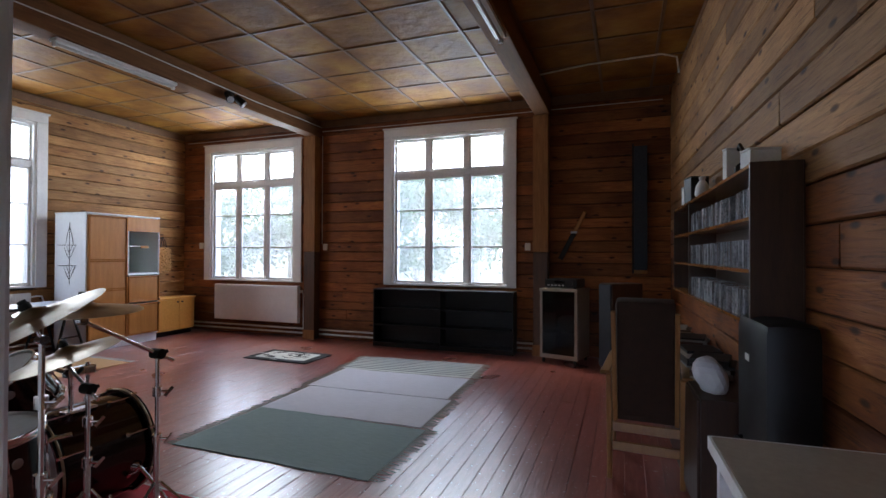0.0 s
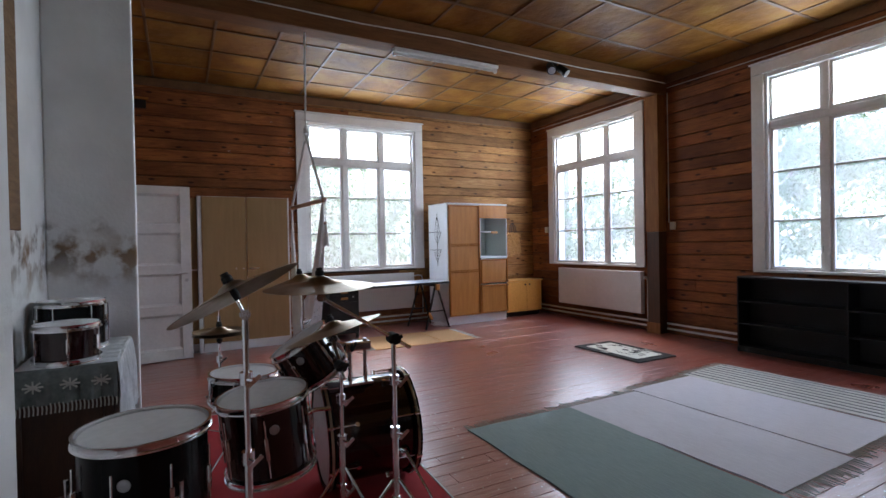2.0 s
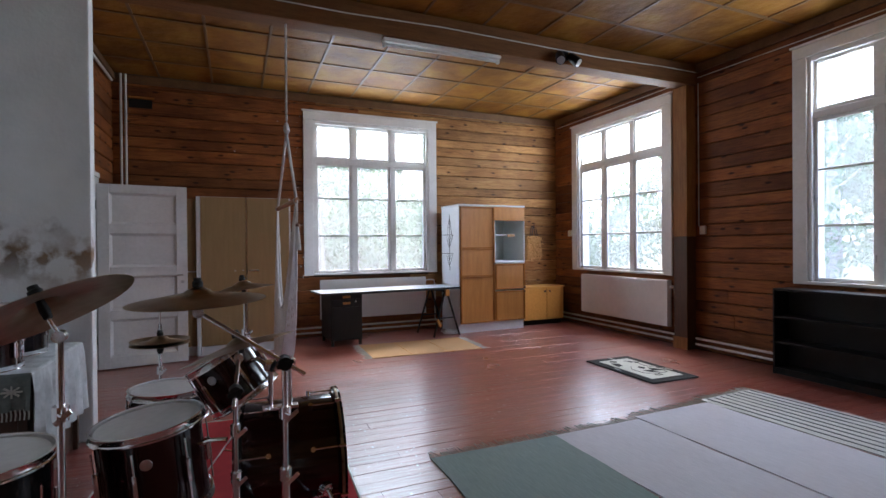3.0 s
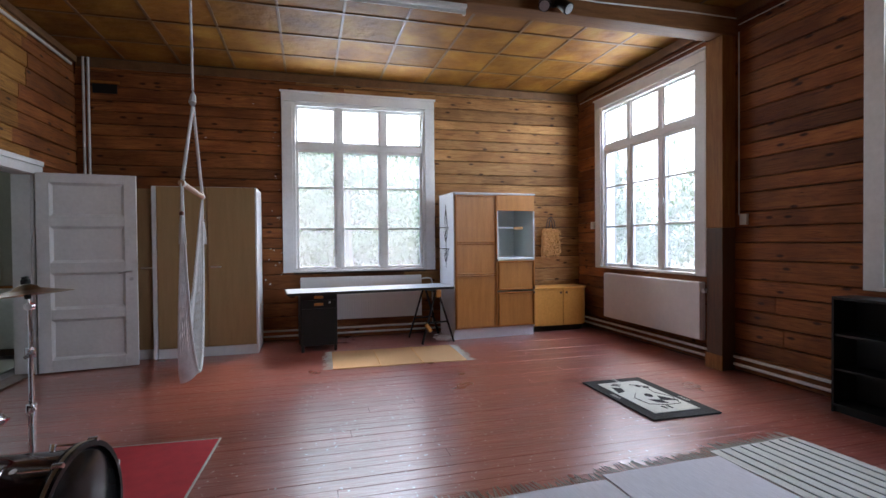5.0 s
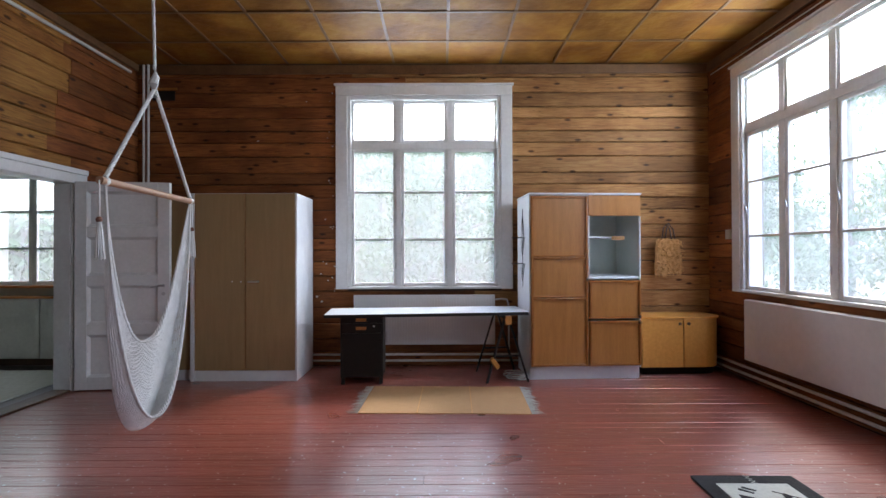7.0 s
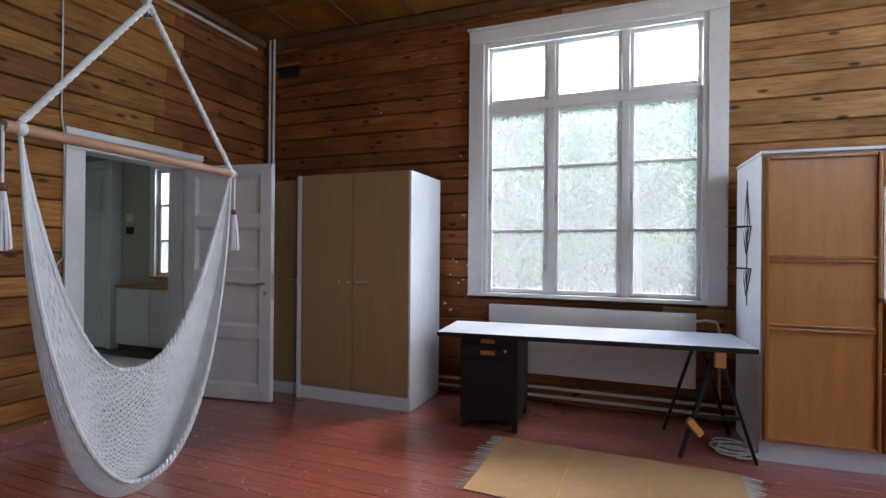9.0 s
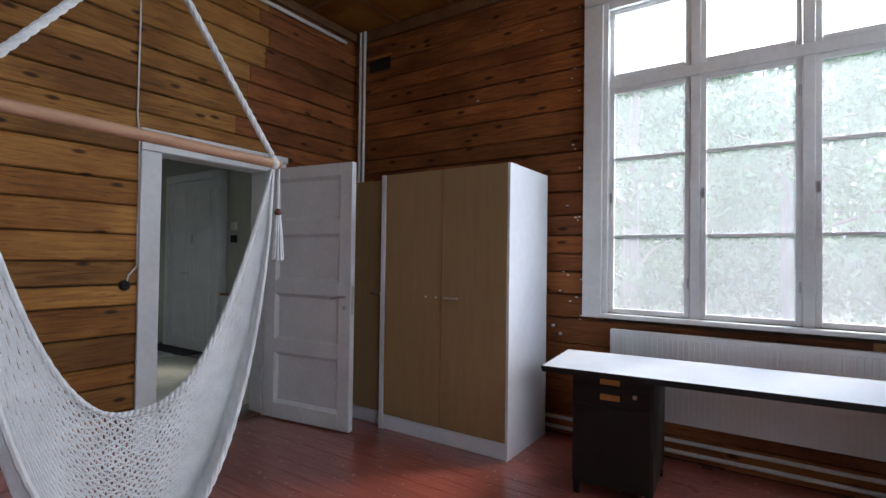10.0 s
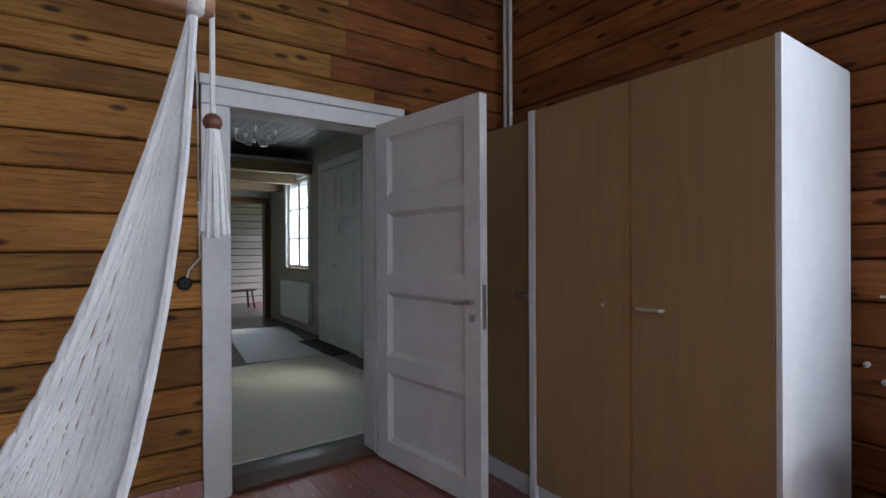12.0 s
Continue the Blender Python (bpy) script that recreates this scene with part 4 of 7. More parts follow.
# ---- radiators and heating pipes ----
def radiator(name_m, w, z0, z1, label, ribs=True):
    t = thing("radiator", name_m, label, "radiator")
    bm = box(B(), -w / 2, 0.05, z0, w / 2, 0.066, z1, 0.003)
    ribx = []
    if ribs:
        n = int(w / 0.033)
        for i in range(n):
            x = -w / 2 + 0.02 + (w - 0.04) * i / (n - 1)
            ribx.append(x)
    else:
        box(bm, -w / 2 + 0.004, 0.0663, z0 + 0.004, w / 2 - 0.004, 0.09, z1 - 0.004, 0.008)
    part("front_panel", bm, M_STEELWHITE, t)
    if ribx:
        first = part("rib", box(B(), -0.009, 0.0663, z0 + 0.03, 0.009, 0.073, z1 - 0.03, 0.002), M_STEELWHITE, t)
        first.location.x = ribx[0]
        for x in ribx[1:]:
            ob = new("rib", first.data)
            ob.parent, ob.location.x = t, x
    part("back_panel", box(B(), -w / 2, 0.015, z0, w / 2, 0.03, z1, 0.003), M_STEELWHITE, t)
    part("top_grille", box(B(), -w / 2, 0.0305, z1 - 0.012, w / 2, 0.0495, z1 - 0.002), M_STEELWHITE, t)
    return t


r = radiator(MW @ pose(Y1 - 3.575, 0.012, 0), 1.74, 0.27, 0.88, "white ribbed panel radiator under the window behind the desk")
part("valve", hose(B(), [(-0.87, 0.05, 0.82), (-0.95, 0.05, 0.83), (-1.02, 0.05, 0.82), (-1.04, 0.05, 0.74), (-1.04, 0.045, 0.16)], 0.011), M_PIPE, r, smooth=True)
r = radiator(MN @ pose(X1 + 5.86, 0.012, 0), 1.86, 0.24, 0.89, "flat white panel radiator under the north window", False)
part("valve", hose(B(), [(-0.93, 0.05, 0.80), (-1.0, 0.05, 0.80), (-1.02, 0.05, 0.74), (-1.02, 0.045, 0.16)], 0.012), M_PIPE, r, smooth=True)
part("valve_head", rod(B(), (-1.0, 0.05, 0.80), (-1.0, 0.115, 0.80), 0.022), M_STEELWHITE, r)


def pipe_run(label, lines, r):
    t = thing("heating_pipe", pose(0, 0, 0), label, "pipe")
    for ln in lines:
        part("pipe", hose(B(), ln, r, 10), M_PIPE, t, smooth=True)


pipe_run("pair of pale heating pipes low along the west wall", [[(X0 + 0.05, 0.2, z), (X0 + 0.05, 3, z), (X0 + 0.05, 7.05, z)] for z in (0.145, 0.07)], 0.014)
pipe_run("pair of pale heating pipes low along the north wall", [[(X0 + 0.08, Y1 - 0.05, z), (-4.76, Y1 - 0.05, z)] for z in (0.15, 0.075)] + [[(-4.52, Y1 - 0.05, z), (-0.84, Y1 - 0.05, z)] for z in (0.15, 0.075)], 0.015)
pipe_run("two pale riser pipes in the corner by the wardrobe", [[(X0 + 0.06, 0.11, 0.0), (X0 + 0.06, 0.11, 2), (X0 + 0.06, 0.11, 3.74)], [(X0 + 0.06, 0.165, 0.0), (X0 + 0.06, 0.165, 3.74)]], 0.016)


# ---- tall cabinet and low corner cabinet ----
def framed_front(name, x, y0, y1, z0, z1, parent, rails=()):
    """A cabinet front with a raised moulding round it, facing +x."""
    d = part(name, box(B(), x, y0, z0, x + 0.018, y1, z1, 0.002), M_OAKLAM, parent)
    bm = B()
    e = 0.028
    for q in ((y0 + 0.003, z0 + 0.003, y0 + e, z1 - 0.003), (y1 - e, z0 + 0.003, y1 - 0.003, z1 - 0.003), (y0 + e + 0.001, z0 + 0.003, y1 - e - 0.001, z0 + e), (y0 + e + 0.001, z1 - e, y1 - e - 0.001, z1 - 0.003)):
        box(bm, x + 0.0185, q[0], q[1], x + 0.036, q[2], q[3], 0.007)
    for z in rails:
        for dz in (-0.013, 0.013):
            box(bm, x + 0.0185, y0 + e + 0.001, z + dz - 0.009, x + 0.034, y1 - e - 0.001, z + dz + 0.009, 0.005)
    part("moulding", bm, M_OAKTRIM, d, "raised wooden moulding")
    return d


def tall_cabinet():
    t = thing("tall_cabinet", pose(-6.90, 4.752, 0, 0, 0, 3.2), "honey wood and white cabinet with an open glazed bay", "cabinet")
    D, W, S, H = 0.62, 1.245, 0.65, 2.03
    part("plinth", box(B(), -D, 0.004, 0.0, -0.03, W - 0.004, 0.125, 0.002), M_LAMINATE, t)
    for y, e in ((0.0, 0.018), (S - 0.009, S + 0.009), (W - 0.018, W)):
        part("side_panel", box(B(), -D, y, 0.127, 0.0, e, H, 0.002), M_LAMINATE, t)
    for y, e in ((0.0185, S - 0.0095), (S + 0.0095, W - 0.0185)):
        for z in (0.127, H - 0.018):
            part("board", box(B(), -D, y, z, -0.001, e, z + 0.018), M_LAMINATE, t)
    part("top_board", box(B(), -D, -0.008, H + 0.002, 0.025, W + 0.006, H + 0.022, 0.003), M_LAMINATE, t)
    bm = box(B(), -D + 0.002, S + 0.01, 0.146, -D + 0.012, W - 0.019, H - 0.019)
    box(bm, -D + 0.0125, S + 0.0095, 1.14, -0.002, S + 0.0125, H - 0.02)
    box(bm, -D + 0.0125, W - 0.0215, 1.14, -0.002, W - 0.0185, H - 0.02)
    part("bay_lining", bm, M_MATTINT, t, "pale mint lining of the open bay")
    part("shelf", box(B(), -D + 0.013, S + 0.013, 1.56, -0.06, W - 0.16, 1.575, 0.002), M_LAMINATE, t)
    part("shelf_bracket", box(B(), -0.058, W - 0.30, 1.535, -0.04, W - 0.16, 1.578, 0.003), M_JUTE, t)
    bm = B()
    box(bm, -D + 0.013, S + 0.013, 1.115, 0.0, W - 0.022, 1.135)
    part("bay_floor", bm, M_LAMINATE, t)
    framed = framed_front("cabinet_door", 0.002, 0.012, S - 0.004, 0.15, H - 0.012, t, (0.90, 1.345))
    part("knob", turned(B(), [(0, 0), (0.008, 0), (0.008, 0.012), (0.016, 0.018), (0.016, 0.028), (0, 0.032)], pose(0.030, S - 0.022, 1.10, 0, 90, 0), 14), M_BROWNWOOD, framed, "dark wooden knob", True)
    part("cabinet_door", box(B(), 0.002, S + 0.004, 1.80, 0.02, W - 0.004, H - 0.005, 0.002), M_OAKLAM, t, "plain wooden top front")
    bm = B()
    for q in ((S + 0.004, 1.105, S + 0.018, 1.797), (W - 0.018, 1.105, W - 0.004, 1.797), (S + 0.0185, 1.105, W - 0.0185, 1.12)):
        box(bm, 0.002, q[0], q[1], 0.02, q[2], q[3], 0.002)
    part("bay_frame", bm, M_LAMINATE, t)
    for z0, z1, kz in ((0.665, 1.09, 0.69), (0.15, 0.645, 0.625)):
        f = framed_front("cabinet_door", 0.002, S + 0.006, W - 0.004, z0, z1, t)
        part("knob", turned(B(), [(0, 0), (0.008, 0), (0.008, 0.012), (0.016, 0.018), (0.016, 0.028), (0, 0.032)], pose(0.030, W - 0.03, kz, 0, 90, 0), 14), M_BROWNWOOD, f, "dark wooden knob", True)
    # wire shelf on the cabinet's white side
    s = thing("wire_shelf", pose(-7.22, 4.74, 0), "black wire corner shelf hung on the white cabinet side", "shelf")
    for z in (1.27, 1.57):
        bm = B()
        rod(bm, (-0.14, -0.005, z), (0.14, -0.005, z), 0.003, seg=6)
        hose(bm, [(-0.14, -0.005, z), (-0.10, -0.10, z), (0, -0.14, z), (0.10, -0.10, z), (0.14, -0.005, z)], 0.003, 6)
        for k in range(5):
            rod(bm, (-0.1 + 0.05 * k, -0.006, z), (-0.1 + 0.05 * k, -0.11, z), 0.002, seg=6)
        part("wire_tray", bm, M_RUBBER, s)
        bm = B()
        hose(bm, [(-0.13, -0.008, z), (-0.05, -0.012, z - 0.14), (0, -0.012, z - 0.20), (0.05, -0.012, z - 0.14), (0.13, -0.008, z)], 0.004, 6)
        hose(bm, [(-0.07, -0.008, z), (0, -0.012, z - 0.12), (0.07, -0.008, z)], 0.003, 6)
        part("wire_scroll", bm, M_RUBBER, s)
    bm = hose(B(), [(-0.08, -0.008, 1.58), (-0.05, -0.01, 1.72), (0, -0.01, 1.84), (0.05, -0.01, 1.72), (0.08, -0.008, 1.58)], 0.004, 6)
    rod(bm, (0, -0.008, 1.0), (0, -0.008, 1.90), 0.004, seg=6)
    part("wire_back", bm, M_RUBBER, s)


tall_cabinet()


def low_cabinet():
    t = thing("low_cabinet", pose(-7.09, 6.06, 0, 0, 0, 1.5), "low orange pine cabinet with two doors in the corner", "cabinet")
    W, D, H = 0.955, 0.49, 0.66

    def slab(inset, front, z0, z1):
        """A board with its far front corner rounded off."""
        r, w = 0.20, W - inset
        outline = [(-D, inset), (front, inset)] + [(front - r + r * math.cos(k * math.pi / 16), w - r + r * math.sin(k * math.pi / 16)) for k in range(9)] + [(-D, w)]
        bm = B()
        low, top = [[bm.verts.new((x, y, z)) for x, y in outline] for z in (z0, z1)]
        bm.faces.new(top)
        bm.faces.new(low[::-1])
        for k in range(len(outline)):
            q = (k + 1) % len(outline)
            bm.faces.new((low[k], low[q], top[q], top[k]))
        return bm

    part("plinth", slab(0.02, -0.06, 0.0, 0.085), M_BLACK, t, "black recessed plinth")
    part("body", slab(0.0, -0.02, 0.087, H - 0.021), M_PINE, t, smooth=True)
    # Dark strip paints the shade inside the gap between the two doors.
    part("seam_strip", box(B(), -0.0195, W / 2 - 0.005, 0.092, -0.012, W / 2 + 0.005, H - 0.026), M_OAKTRIM, t, "dark strip standing in for the shade in the door gap")
    part("top_board", slab(-0.004, 0.012, H - 0.02, H), M_PINE, t, smooth=True)
    for a, b, k in ((0.004, W / 2 - 0.006, W / 2 - 0.05), (W / 2 + 0.006, W - 0.205, W / 2 + 0.05)):
        d = part("cabinet_door", box(B(), -0.019, a, 0.09, 0.0, b, H - 0.024, 0.002), M_PINE, t)
        part("knob", turned(B(), [(0, 0), (0.007, 0), (0.007, 0.01), (0.017, 0.014), (0.017, 0.026), (0, 0.03)], pose(0.0, k, H - 0.075, 0, 90, 0), 14), M_BROWNWOOD, d, "round brown knob", True)


low_cabinet()


def raffia_bag():
    t = thing("raffia_bag", pose(X0 + 0.02, 6.58, 1.12), "straw-coloured raffia bag hanging on the log wall", "bag")
    rng = random.Random(8)
    bm = box(B(), 0.0, -0.16, 0.0, 0.09, 0.16, 0.44, 0.03)
    bmesh.ops.subdivide_edges(bm, edges=bm.edges[:], cuts=3, use_grid_fill=True)
    for v in bm.verts:
        v.co.y *= 1.0 - 0.18 * (v.co.z / 0.44) + 0.08 * noise.noise(v.co * 9)
        v.co.z += 0.02 * noise.noise(v.co * 12)
    part("bag_body", bm, M_WICKER, t, smooth=True)
    bm = B()
    for _ in range(420):
        y, z = rng.uniform(-0.16, 0.16), rng.uniform(0.02, 0.44)
        a = Vector((0.086, y * (1 - 0.2 * z), z))
        d = Vector((rng.uniform(0.015, 0.05), rng.uniform(-0.05, 0.05), rng.uniform(-0.07, 0.02)))
        w = Vector((0, 0.010, rng.uniform(-0.008, 0.008)))
        bm.faces.new([bm.verts.new(p) for p in (a - w, a + w, a + d + w * 0.4, a + d - w * 0.4)])
    tagged(part("raffia_tuft", bm, M_WICKER, t), kind="stuff")
    for s in (-0.012, 0.03):
        part("handle", hose(B(), [(0.05, -0.06 + s, 0.43), (0.045, -0.04 + s, 0.56), (0.03, 0.0 + s, 0.62), (0.045, 0.04 + s, 0.56), (0.05, 0.06 + s, 0.43)], 0.008), M_BROWNWOOD, t, smooth=True)
    part("peg", rod(B(), (-0.02, 0.0, 0.61), (0.09, 0.0, 0.63), 0.008), M_BROWNWOOD, t)


raffia_bag()


# ---- hanging hammock chair ----
def twisted(a, b, r, pitch=0.11):
    """Three strands laid into one rope from a to b."""
    d = (b - a).normalized()
    p = d.orthogonal().normalized()
    q = d.cross(p)
    n = max(8, int((b - a).length / pitch * 8))
    bm = B()
    for k in range(3):
        f = lambda i: 2 * math.pi * (i / 8 + k / 3)
        hose(bm, [a.lerp(b, i / n) + (p * math.cos(f(i)) + q * math.sin(f(i))) * r * 0.62 for i in range(n + 1)], r, 6)
    return bm


def hammock():
    """Cotton net chair on a wooden bar: cords fan from the bar's ends and hold a deep woven pocket."""
    a, b = Vector((-4.165, 1.983, 1.79)), Vector((-5.19, 1.914, 1.79))
    knot, top = Vector((-4.664, 1.957, 2.46)), Vector((-4.63, 1.957, 3.468))
    c = (a + b) / 2
    t = thing("hammock_chair", Matrix.Translation((c.x, c.y, 1.79)), "off-white cotton net hammock chair hanging from the beam", "hammock chair")
    L = lambda p: Vector(p) - Vector((c.x, c.y, 1.79))
    part("bar", rod(B(), L(a + (a - b) * 0.05), L(b - (a - b) * 0.03), 0.021, seg=16), M_BARWOOD, t, "turned reddish wooden bar", True)
    for e in (a, b):
        part("rope", twisted(L(e + Vector((0, 0, 0.02))), L(knot), 0.0085), M_GREYCOTTON, t, "twisted cotton rope", True)
        bm = B()
        bmesh.ops.create_uvsphere(bm, u_segments=12, v_segments=8, radius=0.026, matrix=Matrix.Translation(L(e)))
        part("rope_knot", bm, M_GREYCOTTON, t, smooth=True)
    bm = hose(B(), [L(knot + Vector((0, 0, -0.06))), L(knot + Vector((0.02, 0, 0.02))), L(knot + Vector((-0.012, 0, 0.08))), L(knot + Vector((0, 0, 0.13)))], [0.022, 0.03, 0.022, 0.012], 8)
    part("rope_knot", bm, M_GREYCOTTON, t, smooth=True)
    part("hanging_rope", twisted(L(knot + Vector((0, 0, 0.12))), L(top), 0.007, 0.2), M_GREYCOTTON, t, "twisted cotton rope", True)
    # the pocket: u runs from one bar end to the other, v across the cloth
    half = (a - b).length / 2
    ax = (a - b).normalized()
    side = Vector((-ax.y, ax.x, 0))
    SIDE = 1 if side.y > 0 else -1

    def cloth(u, v):
        s = u * 2 - 1
        pull_in = min(1.0, max(0.0, (abs(s) - 0.55) / 0.25))
        v = v + pull_in * (round(v * 9) / 9 - v) * 0.65 if abs(v) < 0.99 else v
        back = max(0.0, (0.4 - v) / 1.4)
        sway = -0.10 + 0.05 * back + 0.20 * max(0.0, v - 0.4)
        round_ = max(1 - abs(s) ** (2.2 + 0.3 * back), 0.0) ** (0.5 + 0.42 * back)
        gather = max(1 - abs(s) ** 2.6, 0.0)
        if v < 0.4:
            low = -1.50 + 0.56 * back ** 1.5
        else:
            low = -1.50 + 0.08 * ((v - 0.4) / 0.6) ** 2
        return ax * (s * half * (1 - 0.10 * round_)) + side * (SIDE * sway * gather ** 0.6) + Vector((0, 0, low * round_ - 0.01))

    def strand(pts, r):
        return hose(net, pts, r, 5)

    net = B()
    NU, NV = 50, 84
    for j in range(NV + 1):
        v = -1 + 2 * j / NV
        strand([cloth(i / NU, max(-1, min(1, v + 0.009 * (1 if (i + j) % 2 else -1)))) for i in range(NU + 1)], 0.0036)
    tagged(part("long_weave", net, M_GREYCOTTON, t, smooth=True), kind="stuff")
    net = B()
    for i in range(81):
        u = 0.15 + 0.70 * i / 80
        strand([cloth(u + 0.0028 * (1 if (i + j) % 2 else -1), -1 + 2 * j / 44) for j in range(45)], 0.0024)
    tagged(part("cross_weave", net, M_GREYCOTTON, t, smooth=True), kind="stuff")
    for v, nm in ((-1.0, "edge_cord"), (1.0, "edge_cord")):
        bm = B()
        for k in range(3):
            hose(bm, [cloth(i / 120, v) + Vector((0.009 * math.cos(i * 0.8 + k * 2.094), 0.009 * math.sin(i * 0.8 + k * 2.094), 0.006 * math.cos(i * 0.8 + k * 2.094))) * math.sin(math.pi * i / 120) for i in range(121)], 0.0075, 6)
        part(nm, bm, M_GREYCOTTON, t, "plaited cotton selvage", True)
    for e, off in ((a, 0.052), (b, -0.03)):
        p = L(e) + ax * off
        bm = hose(B(), [p, p + Vector((0, 0, -0.1)), p + Vector((0, 0, -0.20))], 0.005, 6)
        part("tassel_cord", bm, M_GREYCOTTON, t)
        bm = B()
        bmesh.ops.create_uvsphere(bm, u_segments=14, v_segments=10, radius=0.017, matrix=Matrix.Translation(p + Vector((0, 0, -0.21))))
        part("tassel_bead", bm, M_BEAD, t, "reddish wooden bead", True)
        bm = B()
        for k in range(22):
            g = k * 2.4
            w = 0.008 + 0.020 * ((k % 5) / 5)
            hose(bm, [p + Vector((0.006 * math.cos(g), 0.006 * math.sin(g), -0.22)), p + Vector((w * 0.7 * math.cos(g), w * 0.7 * math.sin(g), -0.31)), p + Vector((w * math.cos(g), w * math.sin(g), -0.41 - 0.004 * (k % 4)))], 0.005, 5)
        part("tassel", bm, M_GREYCOTTON, t, smooth=True)


hammock()


# ---- rugs ----
def fringe(bm, x, y0, y1, sgn, rng, length=0.10, step=0.018):
    """Loose fringe threads along an edge at x, hanging out to the side sgn."""
    y = y0
    while y < y1:
        l = length * rng.uniform(0.6, 1.2)
        w = 0.004
        dy = rng.uniform(-0.02, 0.02)
        z = rng.uniform(0.003, 0.009)
        v = [bm.verts.new(p) for p in ((x, y - w, 0.008), (x, y + w, 0.008), (x + sgn * l, y + dy + w * 0.5, z * 0.4), (x + sgn * l, y + dy - w * 0.5, z * 0.4), (x, y, 0.013), (x + sgn * l, y + dy, z))]
        bm.faces.new((v[0], v[4], v[5], v[3]))
        bm.faces.new((v[4], v[1], v[2], v[5]))
        y += step * rng.uniform(0.7, 1.4)


def rag_rug(x0, x1, y0, y1, turn, mat, label, stripes=None, z=0.0, seed=1, rows=14, cols=26):
    """A woven rug with a slightly wavy sheet, worn edges and fringes on its short sides."""
    rng = random.Random(seed)
    cx, cy = (x0 + x1) / 2, (y0 + y1) / 2
    t = thing("rug", pose(cx, cy, z, 0, 0, turn), label, "rug", "woven rugs")
    hw, hh = (x1 - x0) / 2, (y1 - y0) / 2
    grid = []
    bm = B()
    for i in range(cols + 1):
        col = []
        for j in range(rows + 1):
            u, v = -hw + 2 * hw * i / cols, -hh + 2 * hh * j / rows
            wob = 0.010 * noise.noise(Vector((u * 3 + seed, v * 3, 0)))
            zz = 0.009 + 0.004 * noise.noise(Vector((u * 4, v * 5, seed)))
            col.append(bm.verts.new((u + (wob if i in (0, cols) else 0), v + (wob if j in (0, rows) else 0), zz)))
        grid.append(col)
    for i in range(cols):
        for j in range(rows):
            bm.faces.new((grid[i][j], grid[i + 1][j], grid[i + 1][j + 1], grid[i][j + 1]))
    r = bmesh.ops.extrude_face_region(bm, geom=bm.faces[:])
    for v in [g for g in r["geom"] if isinstance(g, bmesh.types.BMVert)]:
        v.co.z = 0.001
    part("weave", bm, mat, t, smooth=True)
    for k, (a, b, m2) in enumerate(stripes or ()):
        part("stripe", box(B(), -hw + 0.015, a - cy, 0.0095, hw - 0.015, b - cy, 0.0155, 0.001), m2, t)
    for s in (-1, 1):
        bm = B()
        fringe(bm, s * hw, -hh, hh, s, rng)
        tagged(part("fringe", bm, M_FRINGE, t), kind="stuff")
    return t


rag_rug(-2.83, -1.14, 2.66, 3.63, -0.6, M_GREYGREEN, "flat grey-green woven rug on the red floor", seed=1)
rag_rug(-2.83, -1.20, 3.645, 4.45, 1.0, M_LILAC, "pale lilac woven rug with ragged fringes", seed=2)
rag_rug(-2.90, -1.27, 4.47, 5.31, 1.5, M_LILAC, "pale lilac woven rug laid edge to edge with others", seed=3)
rag_rug(-2.99, -1.31, 5.335, 6.07, 3, M_CREAMWEAVE, "cream woven rug with thin grey stripes",
        stripes=[(5.40 + 0.085 * k, 5.412 + 0.085 * k, M_STRIPE) for k in range(8)], seed=4)
jute = rag_rug(-6.965, -5.455, 3.395, 4.255, 88.5, M_JUTE, "straw-coloured jute rug in front of the desk", seed=5)
for fy in (-0.24, 0.24):
    part("fold_line", box(B(), fy - 0.004, -0.425, 0.0095, fy + 0.004, 0.425, 0.0145), M_WICKER, jute)


